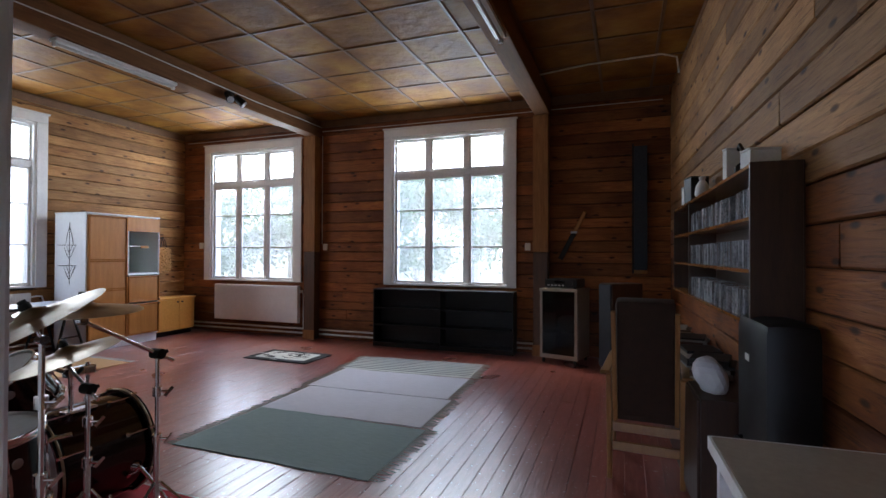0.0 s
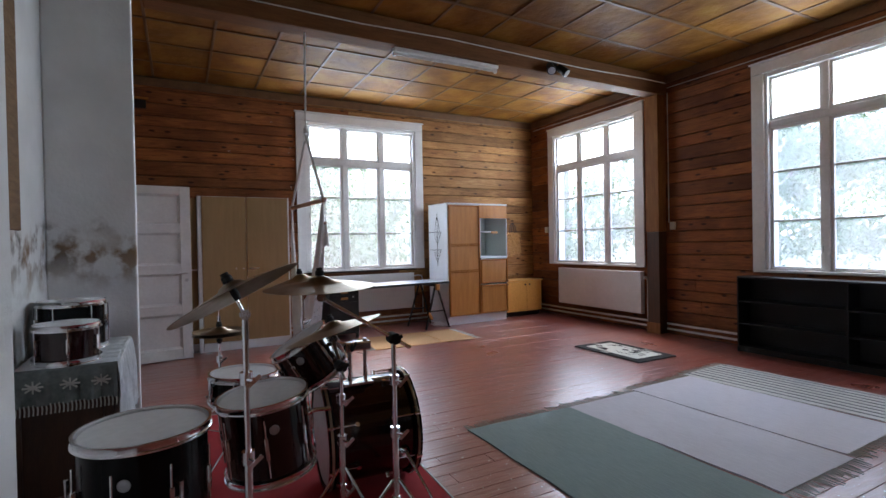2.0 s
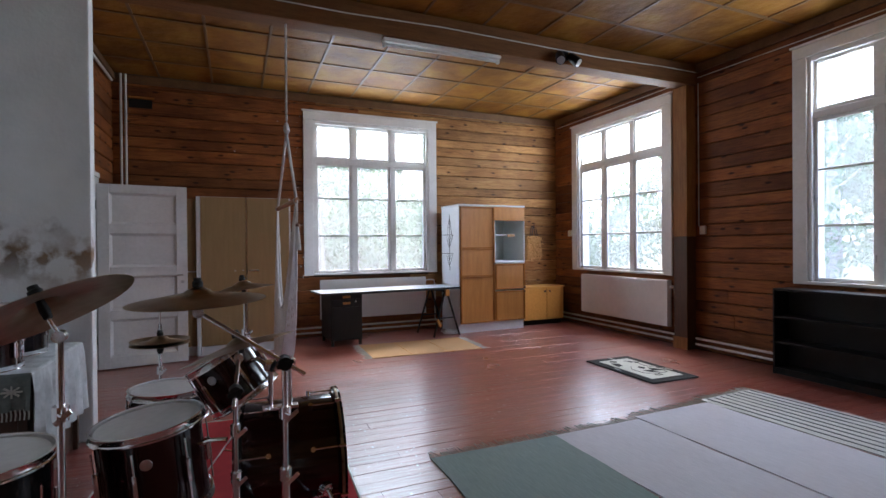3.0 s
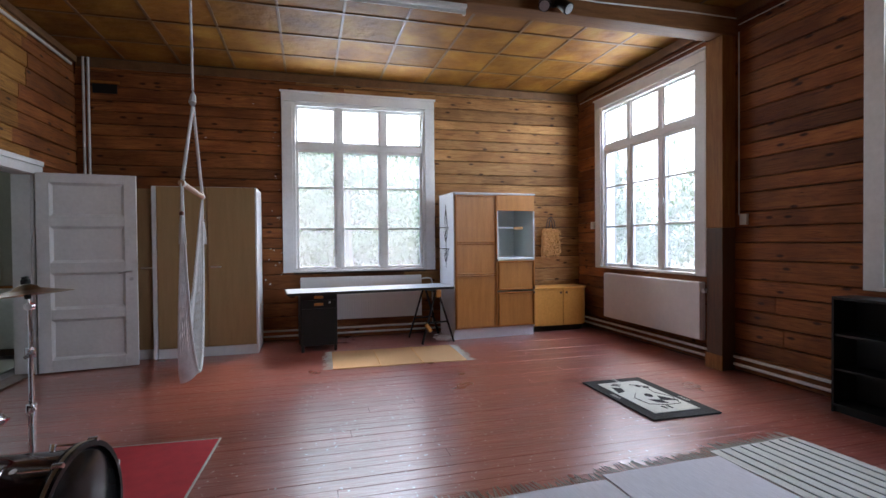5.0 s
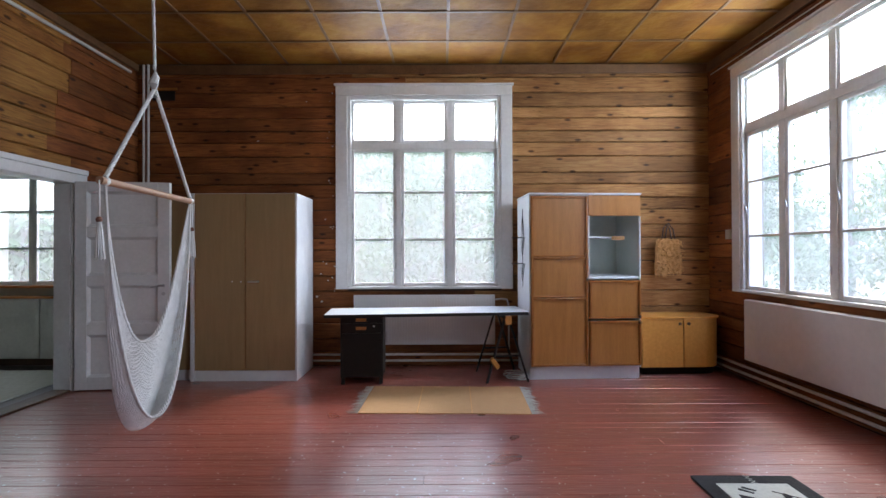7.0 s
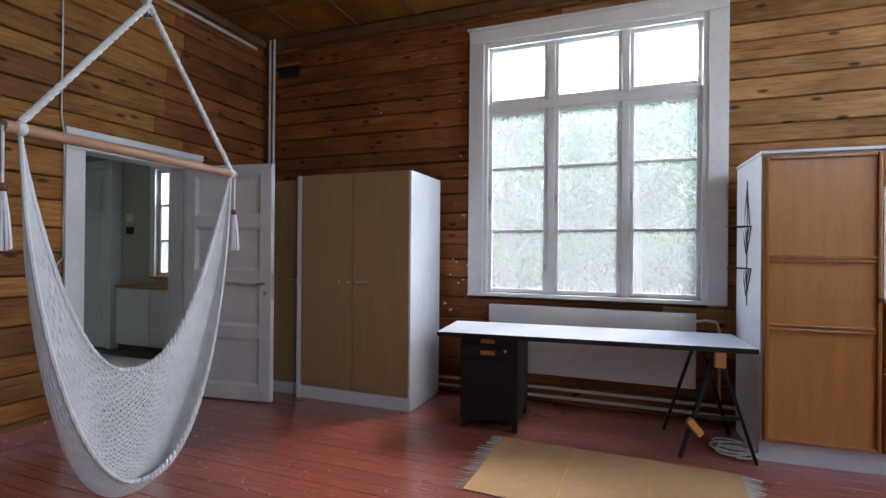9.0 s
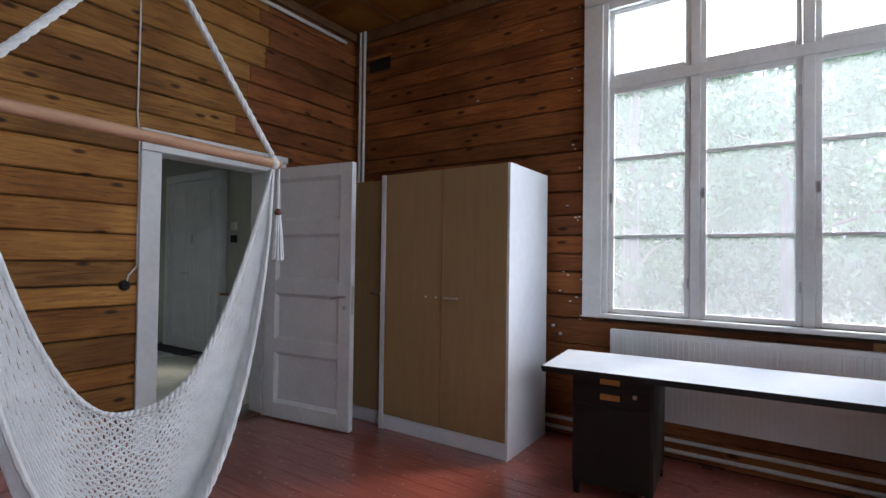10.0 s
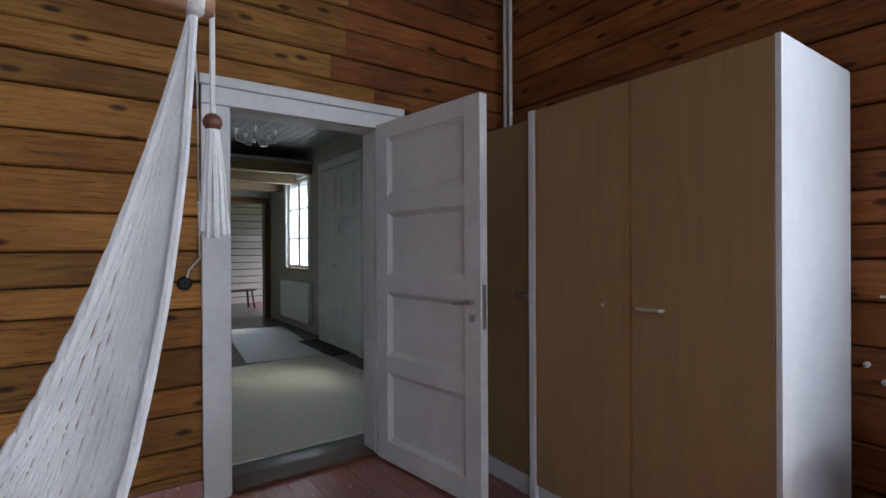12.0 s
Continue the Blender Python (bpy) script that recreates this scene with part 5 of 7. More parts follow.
def bordered_rug():
    """A small pile rug: black border, ivory middle with black blots and strokes."""
    t = thing("rug", pose(-4.045, 5.63, 0, 0, 0, -1.0), "small black-bordered ivory pile rug with black blots", "rug", "woven rugs")
    part("pile_border", box(B(), -0.52, -0.31, 0.001, 0.52, 0.31, 0.016, 0.008), M_RUGBLACK, t)
    part("pile_field", box(B(), -0.40, -0.215, 0.0165, 0.41, 0.205, 0.021, 0.002), M_RUGWHITE, t)

    def blot(pts, z=0.0215):
        bm = B()
        low = [bm.verts.new((x, y, z)) for x, y in pts]
        top = [bm.verts.new((x, y, z + 0.003)) for x, y in pts]
        bm.faces.new(top)
        for i in range(len(pts)):
            j = (i + 1) % len(pts)
            bm.faces.new((low[i], low[j], top[j], top[i]))
        part("black_blot", bm, M_RUGBLACK, t)

    def disc(x, y, a, b, n=12, spin=0.0):
        return [(x + a * math.cos(q) * math.cos(spin) - b * math.sin(q) * math.sin(spin), y + a * math.cos(q) * math.sin(spin) + b * math.sin(q) * math.cos(spin)) for q in [2 * math.pi * k / n for k in range(n)]]

    blot([(-0.26, -0.16), (-0.10, -0.19), (-0.13, -0.11), (-0.22, -0.09)])
    blot(disc(0.02, 0.02, 0.045, 0.03))
    blot([(0.05, 0.08), (0.16, 0.04), (0.20, 0.18), (0.12, 0.13)])
    blot([(0.12, -0.05), (0.20, -0.03), (0.24, 0.05), (0.15, 0.03)])
    blot([(0.29, -0.07), (0.35, -0.06), (0.35, -0.045), (0.29, -0.05)])
    blot([(0.29, -0.02), (0.35, -0.01), (0.35, 0.005), (0.29, 0.0)])
    blot([(-0.34, -0.10), (-0.30, -0.04), (-0.31, -0.03), (-0.355, -0.09)])
    blot([(-0.32, -0.13), (-0.27, -0.07), (-0.28, -0.06), (-0.335, -0.12)])
    blot(disc(-0.24, 0.10, 0.035, 0.02))
    blot(disc(-0.19, 0.15, 0.02, 0.03))
    bm = hose(B(), [(-0.30, 0.05, 0.022), (-0.22, 0.16, 0.022), (-0.05, 0.12, 0.022), (0.10, 0.19, 0.022), (0.27, 0.14, 0.022), (0.27, 0.0, 0.022), (0.22, -0.12, 0.022), (0.05, -0.14, 0.022), (-0.05, -0.06, 0.022)], 0.003, 6)
    part("outline_stroke", bm, M_RUGBLACK, t)
    for x, y in ((-0.05, -0.262), (-0.46, 0.02), (0.16, 0.258)):
        bm = B()
        for k in range(4):
            hose(bm, [(x - 0.05 + 0.03 * k, y - 0.015, 0.017), (x - 0.035 + 0.03 * k, y + 0.018, 0.018), (x - 0.02 + 0.03 * k, y - 0.01, 0.017)], 0.002, 5)
        part("border_motif", bm, M_RUGWHITE, t)


bordered_rug()
red = thing("carpet", pose(-4.11, 2.20, 0, 0, 0, -3), "bright red carpet piece under the drum kit", "carpet")
part("pile_sheet", box(B(), 0.0, -1.40, 0.001, 2.36, 0.0, 0.010, 0.003), M_RED, red)
bm = B()
for q in ((-0.012, -1.412, -0.001, 0.012), (2.361, -1.412, 2.372, 0.012), (0.0, 0.001, 2.36, 0.012), (0.0, -1.412, 2.36, -1.401)):
    box(bm, q[0], q[1], 0.001, q[2], q[3], 0.011, 0.002)
part("binding", bm, M_FRINGE, red, "pale edge binding")


# ---- drum kit ----
def lugs(t, r, zc, h, n, m=None):
    for k in range(n):
        a = 2 * math.pi * (k + 0.5) / n
        mm = (m or Matrix()) @ pose(r * math.cos(a), r * math.sin(a), zc, 0, 0, math.degrees(a))
        bm = box(B(), 0.0, -0.009, -h / 2, 0.022, 0.009, h / 2, 0.006)
        reach = min(0.13, -zc - 0.012)
        rod(bm, (0.016, 0, -reach), (0.016, 0, reach), 0.004, seg=6)
        bmesh.ops.transform(bm, matrix=mm, verts=bm.verts)
        part("lug", bm, M_CHROME, t, smooth=True)


def drum(name, m, r, h, label, group, shell, n=8, badge=True, legs=0.0):
    """A drum standing along local z, its top head at the origin."""
    t = thing(name, m, label, "drum", group)
    part("shell", turned(B(), [(r - 0.012, -h + 0.02), (r, -h + 0.02), (r, -0.02), (r - 0.012, -0.02)], seg=48), shell, t, smooth=True)
    part("drum_head", turned(B(), [(0, 0.0), (r * 0.85, 0.0), (r - 0.006, 0.0), (r + 0.004, -0.010), (r + 0.004, -0.018), (0, -0.019)], seg=48), M_DRUMSKIN, t, smooth=True)
    part("bottom_head", turned(B(), [(0, -h + 0.005), (r - 0.01, -h + 0.005), (r + 0.003, -h + 0.015), (0, -h + 0.017)], seg=48), M_DRUMSKIN, t, smooth=True)
    for z0, z1 in ((-0.024, 0.010), (-h - 0.004, -h + 0.028)):
        part("hoop", turned(B(), [(r + 0.005, z0), (r + 0.018, z0), (r + 0.018, z0 + 0.006), (r + 0.012, z0 + 0.009), (r + 0.012, z1 - 0.006), (r + 0.016, z1), (r + 0.006, z1), (r + 0.005, z0)], seg=48), M_CHROME, t, "chrome hoop", True)
    lugs(t, r + 0.001, -h / 2, min(0.1, h * 0.4), n)
    if badge:
        bm = turned(B(), [(0, 0.004), (0.020, 0.003), (0.022, 0)], pose(r * math.cos(-0.25), r * math.sin(-0.25), -h * 0.30, 0, 90, math.degrees(-0.25)), 18)
        part("badge", bm, M_STEEL, t, "oval metal badge", True)
    if legs:
        for k in range(3):
            a = 0.5 + k * 2.1
            x, y = (r + 0.03) * math.cos(a), (r + 0.03) * math.sin(a)
            leg = part("leg", hose(B(), [(x, y, -h * 0.35), (x, y, -legs + 0.12), (x * 1.1, y * 1.1, -legs + 0.02)], 0.008), M_CHROME, t, smooth=True)
            part("rubber_foot", rod(B(), (x * 1.1, y * 1.1, -legs + 0.03), (x * 1.11, y * 1.11, -legs), 0.014), M_RUBBER, leg)
            part("leg_bracket", box(B(), x * 0.9 - 0.016, y * 0.9 - 0.016, -h * 0.62, x * 0.9 + 0.016, y * 0.9 + 0.016, -h * 0.48, 0.006), M_CHROME, t)
    return t


KIT = "drum kit pieces"
up = lambda x, y, z, n: Matrix.Translation((x, y, z)) @ Vector(n).normalized().to_track_quat("Z", "Y").to_matrix().to_4x4()
drum("floor_tom", pose(-1.92, 0.70, 0.705), 0.215, 0.42, "black lacquered floor tom with a chrome hoop", KIT, M_DRUMBLACK, 8, True, 0.705)
drum("rack_tom", up(-2.20, 1.165, 0.68, (0.03, -0.10, 1)), 0.195, 0.36, "dark wine-red rack tom with a round badge", KIT, M_DRUMRED, 7)
drum("rack_tom", up(-2.61, 1.42, 0.84, (-0.10, -0.52, 0.85)), 0.165, 0.25, "small dark rack tom tilted over the bass drum", KIT, M_DRUMRED, 6)
drum("snare_drum", up(-2.94, 1.16, 0.62, (0, 0.02, 1)), 0.185, 0.16, "dark snare drum on a low stand", KIT, M_DRUMBLACK, 8)


def bass_drum():
    t = thing("bass_drum", Matrix.Translation((-2.50, 1.76, 0.322)) @ Vector((0.08, 0.99, 0.02)).normalized().to_track_quat("Z", "Y").to_matrix().to_4x4(), "dark wine-red bass drum lying on the red carpet", "drum", KIT)
    r, h = 0.28, 0.50
    part("shell", turned(B(), [(r - 0.012, -h / 2 + 0.02), (r, -h / 2 + 0.02), (r, h / 2 - 0.02), (r - 0.012, h / 2 - 0.02)], seg=56), M_DRUMRED, t, smooth=True)
    part("batter_head", turned(B(), [(0, -h / 2 + 0.004), (r - 0.01, -h / 2 + 0.004), (r + 0.004, -h / 2 + 0.014), (0, -h / 2 + 0.016)], seg=56), M_DRUMSKIN, t, smooth=True)
    part("front_head", turned(B(), [(0, h / 2 - 0.016), (r + 0.004, h / 2 - 0.014), (r - 0.01, h / 2 - 0.004), (0, h / 2 - 0.004)], seg=56), M_DRUMBLACK, t, "black front head", True)
    for z in (-h / 2, h / 2):
        s = 1 if z > 0 else -1
        part("hoop", turned(B(), [(r + 0.004, z - s * 0.035), (r + 0.024, z - s * 0.035), (r + 0.026, z + s * 0.004), (r + 0.006, z + s * 0.004), (r + 0.004, z - s * 0.035)], seg=56), M_DRUMBLACK, t, "black wooden hoop", True)
        part("hoop_inlay", turned(B(), [(r + 0.0265, z - s * 0.022), (r + 0.0275, z - s * 0.020), (r + 0.0275, z - s * 0.010), (r + 0.0265, z - s * 0.008)], seg=56), M_BRONZE, t, "pale hoop inlay", True)
        for k in range(8):
            a = 2 * math.pi * (k + 0.5) / 8
            c, q = math.cos(a), math.sin(a)
            bm = rod(B(), ((r + 0.016) * c, (r + 0.016) * q, z - s * 0.16), ((r + 0.016) * c, (r + 0.016) * q, z - s * 0.03), 0.004, seg=6)
            rod(bm, (r * c, r * q, z - s * 0.15), ((r + 0.024) * c, (r + 0.024) * q, z - s * 0.15), 0.012, seg=10)
            rod(bm, ((r + 0.028) * c, (r + 0.028) * q, z - s * 0.03), ((r + 0.03) * c, (r + 0.03) * q, z + s * 0.004), 0.010, seg=8)
            part("tension_claw", bm, M_CHROME, t, smooth=True)
    inv = t.matrix_basis.inverted()
    leg = [inv @ Vector(p) for p in ((-2.245, 1.88, 0.25), (-2.205, 1.90, 0.24), (-2.08, 1.99, 0.02))]
    bm = hose(B(), leg, [0.012, 0.011, 0.008])
    part("spur", bm, M_CHROME, t, "chrome spur leg", True)
    part("spur_bracket", rod(B(), leg[0], leg[1], 0.03, seg=16), M_CHROME, t, smooth=True)


bass_drum()


def cymbal(x, y, z, r, n, label, top=0.03):
    t = thing("cymbal", up(x, y, z, n), label, "cymbal", KIT)
    part("plate", turned(B(), [(0.006, 0.024), (0.02, 0.024), (0.042, 0.014), (0.052, 0.004), (r * 0.6, -0.010), (r, -0.026), (r, -0.0275), (r * 0.6, -0.0125), (0.052, 0.001), (0.04, 0.010), (0.02, 0.021), (0.006, 0.021)], seg=64), M_BRONZE, t, smooth=True)
    b2 = turned(B(), [(0, 0.026), (0.019, 0.026), (0.019, 0.045), (0.014, 0.05), (0.014, 0.06), (0, 0.062)], seg=18)
    part("felt_and_nut", b2, M_RUBBER, t, smooth=True)
    part("sleeve", turned(B(), [(0, -0.045), (0.011, -0.045), (0.014, -0.02), (0.010, 0.02), (0, 0.0205)], seg=16), M_RUBBER, t, smooth=True)
    return t


cymbal(-1.60, 0.99, 1.235, 0.235, (-0.21, -0.42, 0.88), "large tilted bronze crash cymbal seen from below")
cymbal(-1.911, 1.375, 1.222, 0.24, (0.03, -0.03, 1), "bronze ride cymbal on a boom arm")
cymbal(-2.232, 1.515, 0.966, 0.25, (-0.17, -0.26, 0.95), "tilted bronze crash cymbal above the bass drum")
cymbal(-3.124, 1.546, 1.165, 0.18, (-0.05, -0.12, 1), "small bronze splash cymbal on its own stand")
cymbal(-3.425, 1.058, 0.815, 0.17, (0, 0, 1), "small bronze upper hi-hat cymbal")
hh = cymbal(-3.425, 1.058, 0.785, 0.17, (0, 0, -1), "small bronze lower hi-hat cymbal")


def stand(x, y, top, label, boom=None, tilt=None, base=0.012, foot=0.30):
    """A chrome cymbal stand with a tripod, telescoped tubes and collars; boom: the arm's far end."""
    t = thing("cymbal_stand", pose(x, y, base), label, "cymbal stand", KIT)
    h = top - base
    part("lower_tube", rod(B(), (0, 0, 0.10), (0, 0, h * 0.55), 0.0145), M_CHROME, t, smooth=True)
    part("upper_tube", rod(B(), (0, 0, h * 0.55), (0, 0, h), 0.0105), M_CHROME, t, smooth=True)
    for z in (0.20, h * 0.55, h * 0.80):
        b3 = rod(B(), (0, 0, z - 0.022), (0, 0, z + 0.022), 0.022, seg=14)
        rod(b3, (0.015, 0, z), (0.055, 0.02, z), 0.006, seg=8)
        bar(b3, (0.052, 0.0, z - 0.018), (0.058, 0.04, z + 0.018), 0.006, 0.014)
        part("collar", b3, M_CHROME, t, smooth=True)
    for k in range(3):
        a = 0.6 + k * 2.094
        c, s = math.cos(a), math.sin(a)
        b3 = rod(B(), (0.018 * c, 0.018 * s, 0.30), (foot * c, foot * s, 0.014), 0.0075, seg=8)
        rod(b3, (0.02 * c, 0.02 * s, 0.11), (foot * 0.55 * c, foot * 0.55 * s, 0.155), 0.006, seg=8)
        leg = part("leg", b3, M_CHROME, t, smooth=True)
        part("rubber_foot", rod(B(), ((foot - 0.02) * c, (foot - 0.02) * s, 0.012), ((foot + 0.02) * c, (foot + 0.02) * s, 0.012), 0.0115), M_RUBBER, leg)
    if boom:
        e = Vector(boom) - Vector((x, y, base))
        b3 = rod(B(), Vector((0, 0, h)) - (e - Vector((0, 0, h))).normalized() * 0.09, e, 0.0085)
        part("boom_arm", b3, M_CHROME, t, smooth=True)
        b3 = rod(B(), (-0.03, 0, h), (0.03, 0, h), 0.026, seg=14)
        bar(b3, (0.03, -0.03, h - 0.01), (0.035, 0.03, h + 0.012), 0.006, 0.016)
        part("boom_clamp", b3, M_RUBBER, t)
        b3 = rod(B(), e + Vector((-0.018, 0, -0.0)), e + Vector((0.018, 0, 0.0)), 0.02, seg=14)
        rod(b3, e, e + Vector((0, 0, 0.07)), 0.006)
        part("tilter", b3, M_CHROME, t, smooth=True)
    elif tilt:
        b3 = rod(B(), (-0.016, 0, h), (0.016, 0, h), 0.018, seg=14)
        part("tilter", rod(b3, (0, 0, h), tilt, 0.006), M_CHROME, t, smooth=True)
    return t


stand(-1.605, 1.03, 1.14, "chrome stand of the large crash cymbal", tilt=(0.004, -0.04, 1.225 - 0.012))
stand(-1.806, 1.675, 0.955, "chrome boom stand in front of the bass drum", boom=(-1.911, 1.375, 1.152))
stand(-2.05, 1.50, 0.80, "chrome stand behind the tilted rack tom", boom=(-2.232, 1.515, 0.90), foot=0.24)
stand(-3.124, 1.556, 1.085, "slim chrome stand of the splash cymbal", tilt=(0, -0.01, 1.145 - 0.012), foot=0.24)
hs = stand(-3.425, 1.058, 0.77, "chrome hi-hat stand with a thin pull rod", foot=0.24)
part("pull_rod", rod(B(), (0, 0, 0.75), (0, 0, 1.00), 0.004, seg=8), M_CHROME, hs)
part("clutch", rod(B(), (0, 0, 0.845), (0, 0, 0.90), 0.011), M_CHROME, hs)
ss = stand(-2.94, 1.16, 0.43, "chrome snare stand with three arms", foot=0.22)
for k in range(3):
    a = 0.4 + k * 2.094
    part("basket_arm", hose(B(), [(0, 0, 0.42), (0.10 * math.cos(a), 0.10 * math.sin(a), 0.42), (0.205 * math.cos(a), 0.205 * math.sin(a), 0.445), (0.21 * math.cos(a), 0.21 * math.sin(a), 0.49)], 0.006), M_CHROME, ss, smooth=True)
# arms that hold the rack toms
mount = thing("tom_mount", pose(-2.42, 1.66, 0.60), "chrome double tom mount on the bass drum", "tom mount", KIT)
part("post", rod(B(), (0, 0, 0.0), (0, 0, 0.22), 0.012), M_CHROME, mount, smooth=True)
part("post", rod(B(), (0.0, 0.09, 0.0), (0.0, 0.09, 0.25), 0.012), M_CHROME, mount, smooth=True)
part("base_plate", box(B(), -0.03, -0.04, -0.01, 0.03, 0.13, 0.006, 0.004), M_CHROME, mount)
part("arm", hose(B(), [(0, 0, 0.2), (-0.04, -0.06, 0.24), (-0.12, -0.14, 0.20)], 0.011), M_CHROME, mount, smooth=True)
part("clamp", box(B(), -0.03, -0.03, 0.185, 0.03, 0.12, 0.235, 0.01), M_CHROME, mount)
part("wing_nut", bar(B(), (0.03, 0.0, 0.19), (0.065, 0.02, 0.24), 0.008, 0.018), M_RUBBER, mount)
m2 = thing("tom_clamp", pose(-2.10, 1.375, 0.585), "chrome clamp arm holding the wine-red rack tom", "clamp", KIT)
part("arm", hose(B(), [(-0.01, 0.09, 0.0), (-0.03, 0.02, 0.0), (-0.045, -0.03, -0.02)], 0.011), M_CHROME, m2, smooth=True)
part("bracket", box(B(), -0.08, -0.045, -0.09, -0.03, -0.025, 0.03, 0.008), M_CHROME, m2)

# second pair of toms on a cloth-covered table in the niche
tb = thing("side_table", pose(-0.07, 0, 0), "dark wooden side table with a grey patterned cloth", "table")
part("tabletop", box(B(), -3.95, 0.03, 0.70, -3.03, 0.48, 0.735, 0.004), M_BROWNWOOD, tb)
part("front_panel", box(B(), -3.92, 0.43, 0.02, -3.06, 0.45, 0.699), M_BROWNWOOD, tb)
part("end_panel", box(B(), -3.08, 0.05, 0.02, -3.058, 0.428, 0.699), M_BROWNWOOD, tb)
for x in (-3.95, -3.07):
    for y in (0.05, 0.465):
        part("leg", box(B(), x, y - 0.014, 0, x + 0.035, y + 0.014, 0.699, 0.003), M_BROWNWOOD, tb)
cl = thing("table_cloth", pose(-0.07, 0, 0), "grey patterned fringed cloth draped over the side table", "cloth")


def drape(bm, along, out, n):
    """A hanging fall of cloth with folds; along: run of its upper edge, out: its profile."""
    rows = [[bm.verts.new(along(i / n, d, 0.012 * math.sin(i * 0.9) * min(1, max(0, -z / 0.2)) + 0.006 * math.sin(i * 2.3 + z * 14) * (z < -0.05), z)) for d, z in out] for i in range(n + 1)]
    for p, q in zip(rows, rows[1:]):
        for k in range(len(out) - 1):
            bm.faces.new((p[k], p[k + 1], q[k + 1], q[k]))
    return bm


long_fall = [(-0.46, 0.0), (-0.30, 0.001), (-0.12, 0.0), (0.0, 0.0), (0.014, -0.012), (0.02, -0.08), (0.026, -0.18), (0.03, -0.28), (0.034, -0.38), (0.036, -0.46)]
short_fall = [(0.0, 0.0), (0.014, -0.012), (0.02, -0.05), (0.024, -0.10), (0.028, -0.15), (0.03, -0.19)]
# Top and north fall use a paler cloth than the end.
part("cloth_sheet", drape(B(), lambda u, d, w, z: (-3.96 + 0.94 * u, 0.492 + d + w, 0.742 + z), long_fall, 48), M_CLOTHPALE, cl, "pale top and north fall of the cloth", True)
part("patterned_end", drape(B(), lambda u, d, w, z: (-3.021 + d + w, 0.03 + 0.475 * u, 0.7425 + z), short_fall, 30), M_CLOTH, cl, "dark green-grey end with cream motifs", True)
for y in (0.13, 0.29, 0.43):
    bm = B()
    for k in range(4):
        g = k * math.pi / 4
        dy, dz = 0.045 * math.cos(g), 0.032 * math.sin(g)
        bar(bm, (-2.984, y - dy, 0.655 - dz), (-2.984, y + dy, 0.655 + dz), 0.006, 0.009)
    part("motif", bm, M_FRINGE, cl, "cream woven motif")
bm = B()
for k in range(26):
    y = 0.035 + 0.0185 * k
    hose(bm, [(-2.990, y, 0.56), (-2.988, y + 0.003, 0.535), (-2.988, y + 0.001, 0.505)], 0.004, 5)
tagged(part("fringe", bm, M_FRINGE, cl), kind="stuff")
drum("rack_tom", pose(-3.25, 0.25, 0.955, 0, 0, 40), 0.15, 0.21, "small wine-red tom standing on the side table", "spare toms", M_DRUMRED, 6, False)
drum("rack_tom", pose(-3.67, 0.21, 1.05, 0, 0, 10), 0.175, 0.30, "dark tom standing on the side table", "spare toms", M_DRUMBLACK, 6, False)
hang = thing("wall_hanging", pose(0, 0, 0), "brown woven wall hanging on the white plaster", "wall hanging")
part("weave", box(B(), -3.42, 0.006, 1.50, -2.75, 0.022, 3.3, 0.004), M_TAPESTRY, hang)
part("rod", rod(B(), (-3.47, 0.03, 3.31), (-2.70, 0.03, 3.31), 0.012), M_BROWNWOOD, hang)


# ---- north and east sides ----
def black_shelf():
    t = thing("low_bookcase", pose(-3.33, 7.058, 0), "long low black open bookcase under the window", "bookcase")
    W, H, D = 2.25, 0.91, 0.255
    part("top_board", box(B(), 0, -D, H - 0.022, W, 0, H, 0.002), M_BLACK, t)
    part("bottom_board", box(B(), 0.019, -D, 0.05, W - 0.019, 0, 0.07), M_BLACK, t)
    part("plinth", box(B(), 0.019, -D + 0.02, 0.0, W - 0.019, -D + 0.036, 0.049), M_BLACK, t)
    for x in (0, W / 2 - 0.009, W - 0.018):
        part("side_panel", box(B(), x, -D, 0.0 if x != W / 2 - 0.009 else 0.071, x + 0.018, 0, H - 0.0225), M_BLACK, t)
    part("back_panel", box(B(), 0.019, -0.012, 0.071, W - 0.019, -0.004, H - 0.023), M_BLACK, t)
    for x0, x1 in ((0.019, W / 2 - 0.010), (W / 2 + 0.010, W - 0.019)):
        for z in (0.33, 0.60):
            part("shelf", box(B(), x0, -D + 0.01, z, x1, -0.013, z + 0.018), M_BLACK, t)


black_shelf()


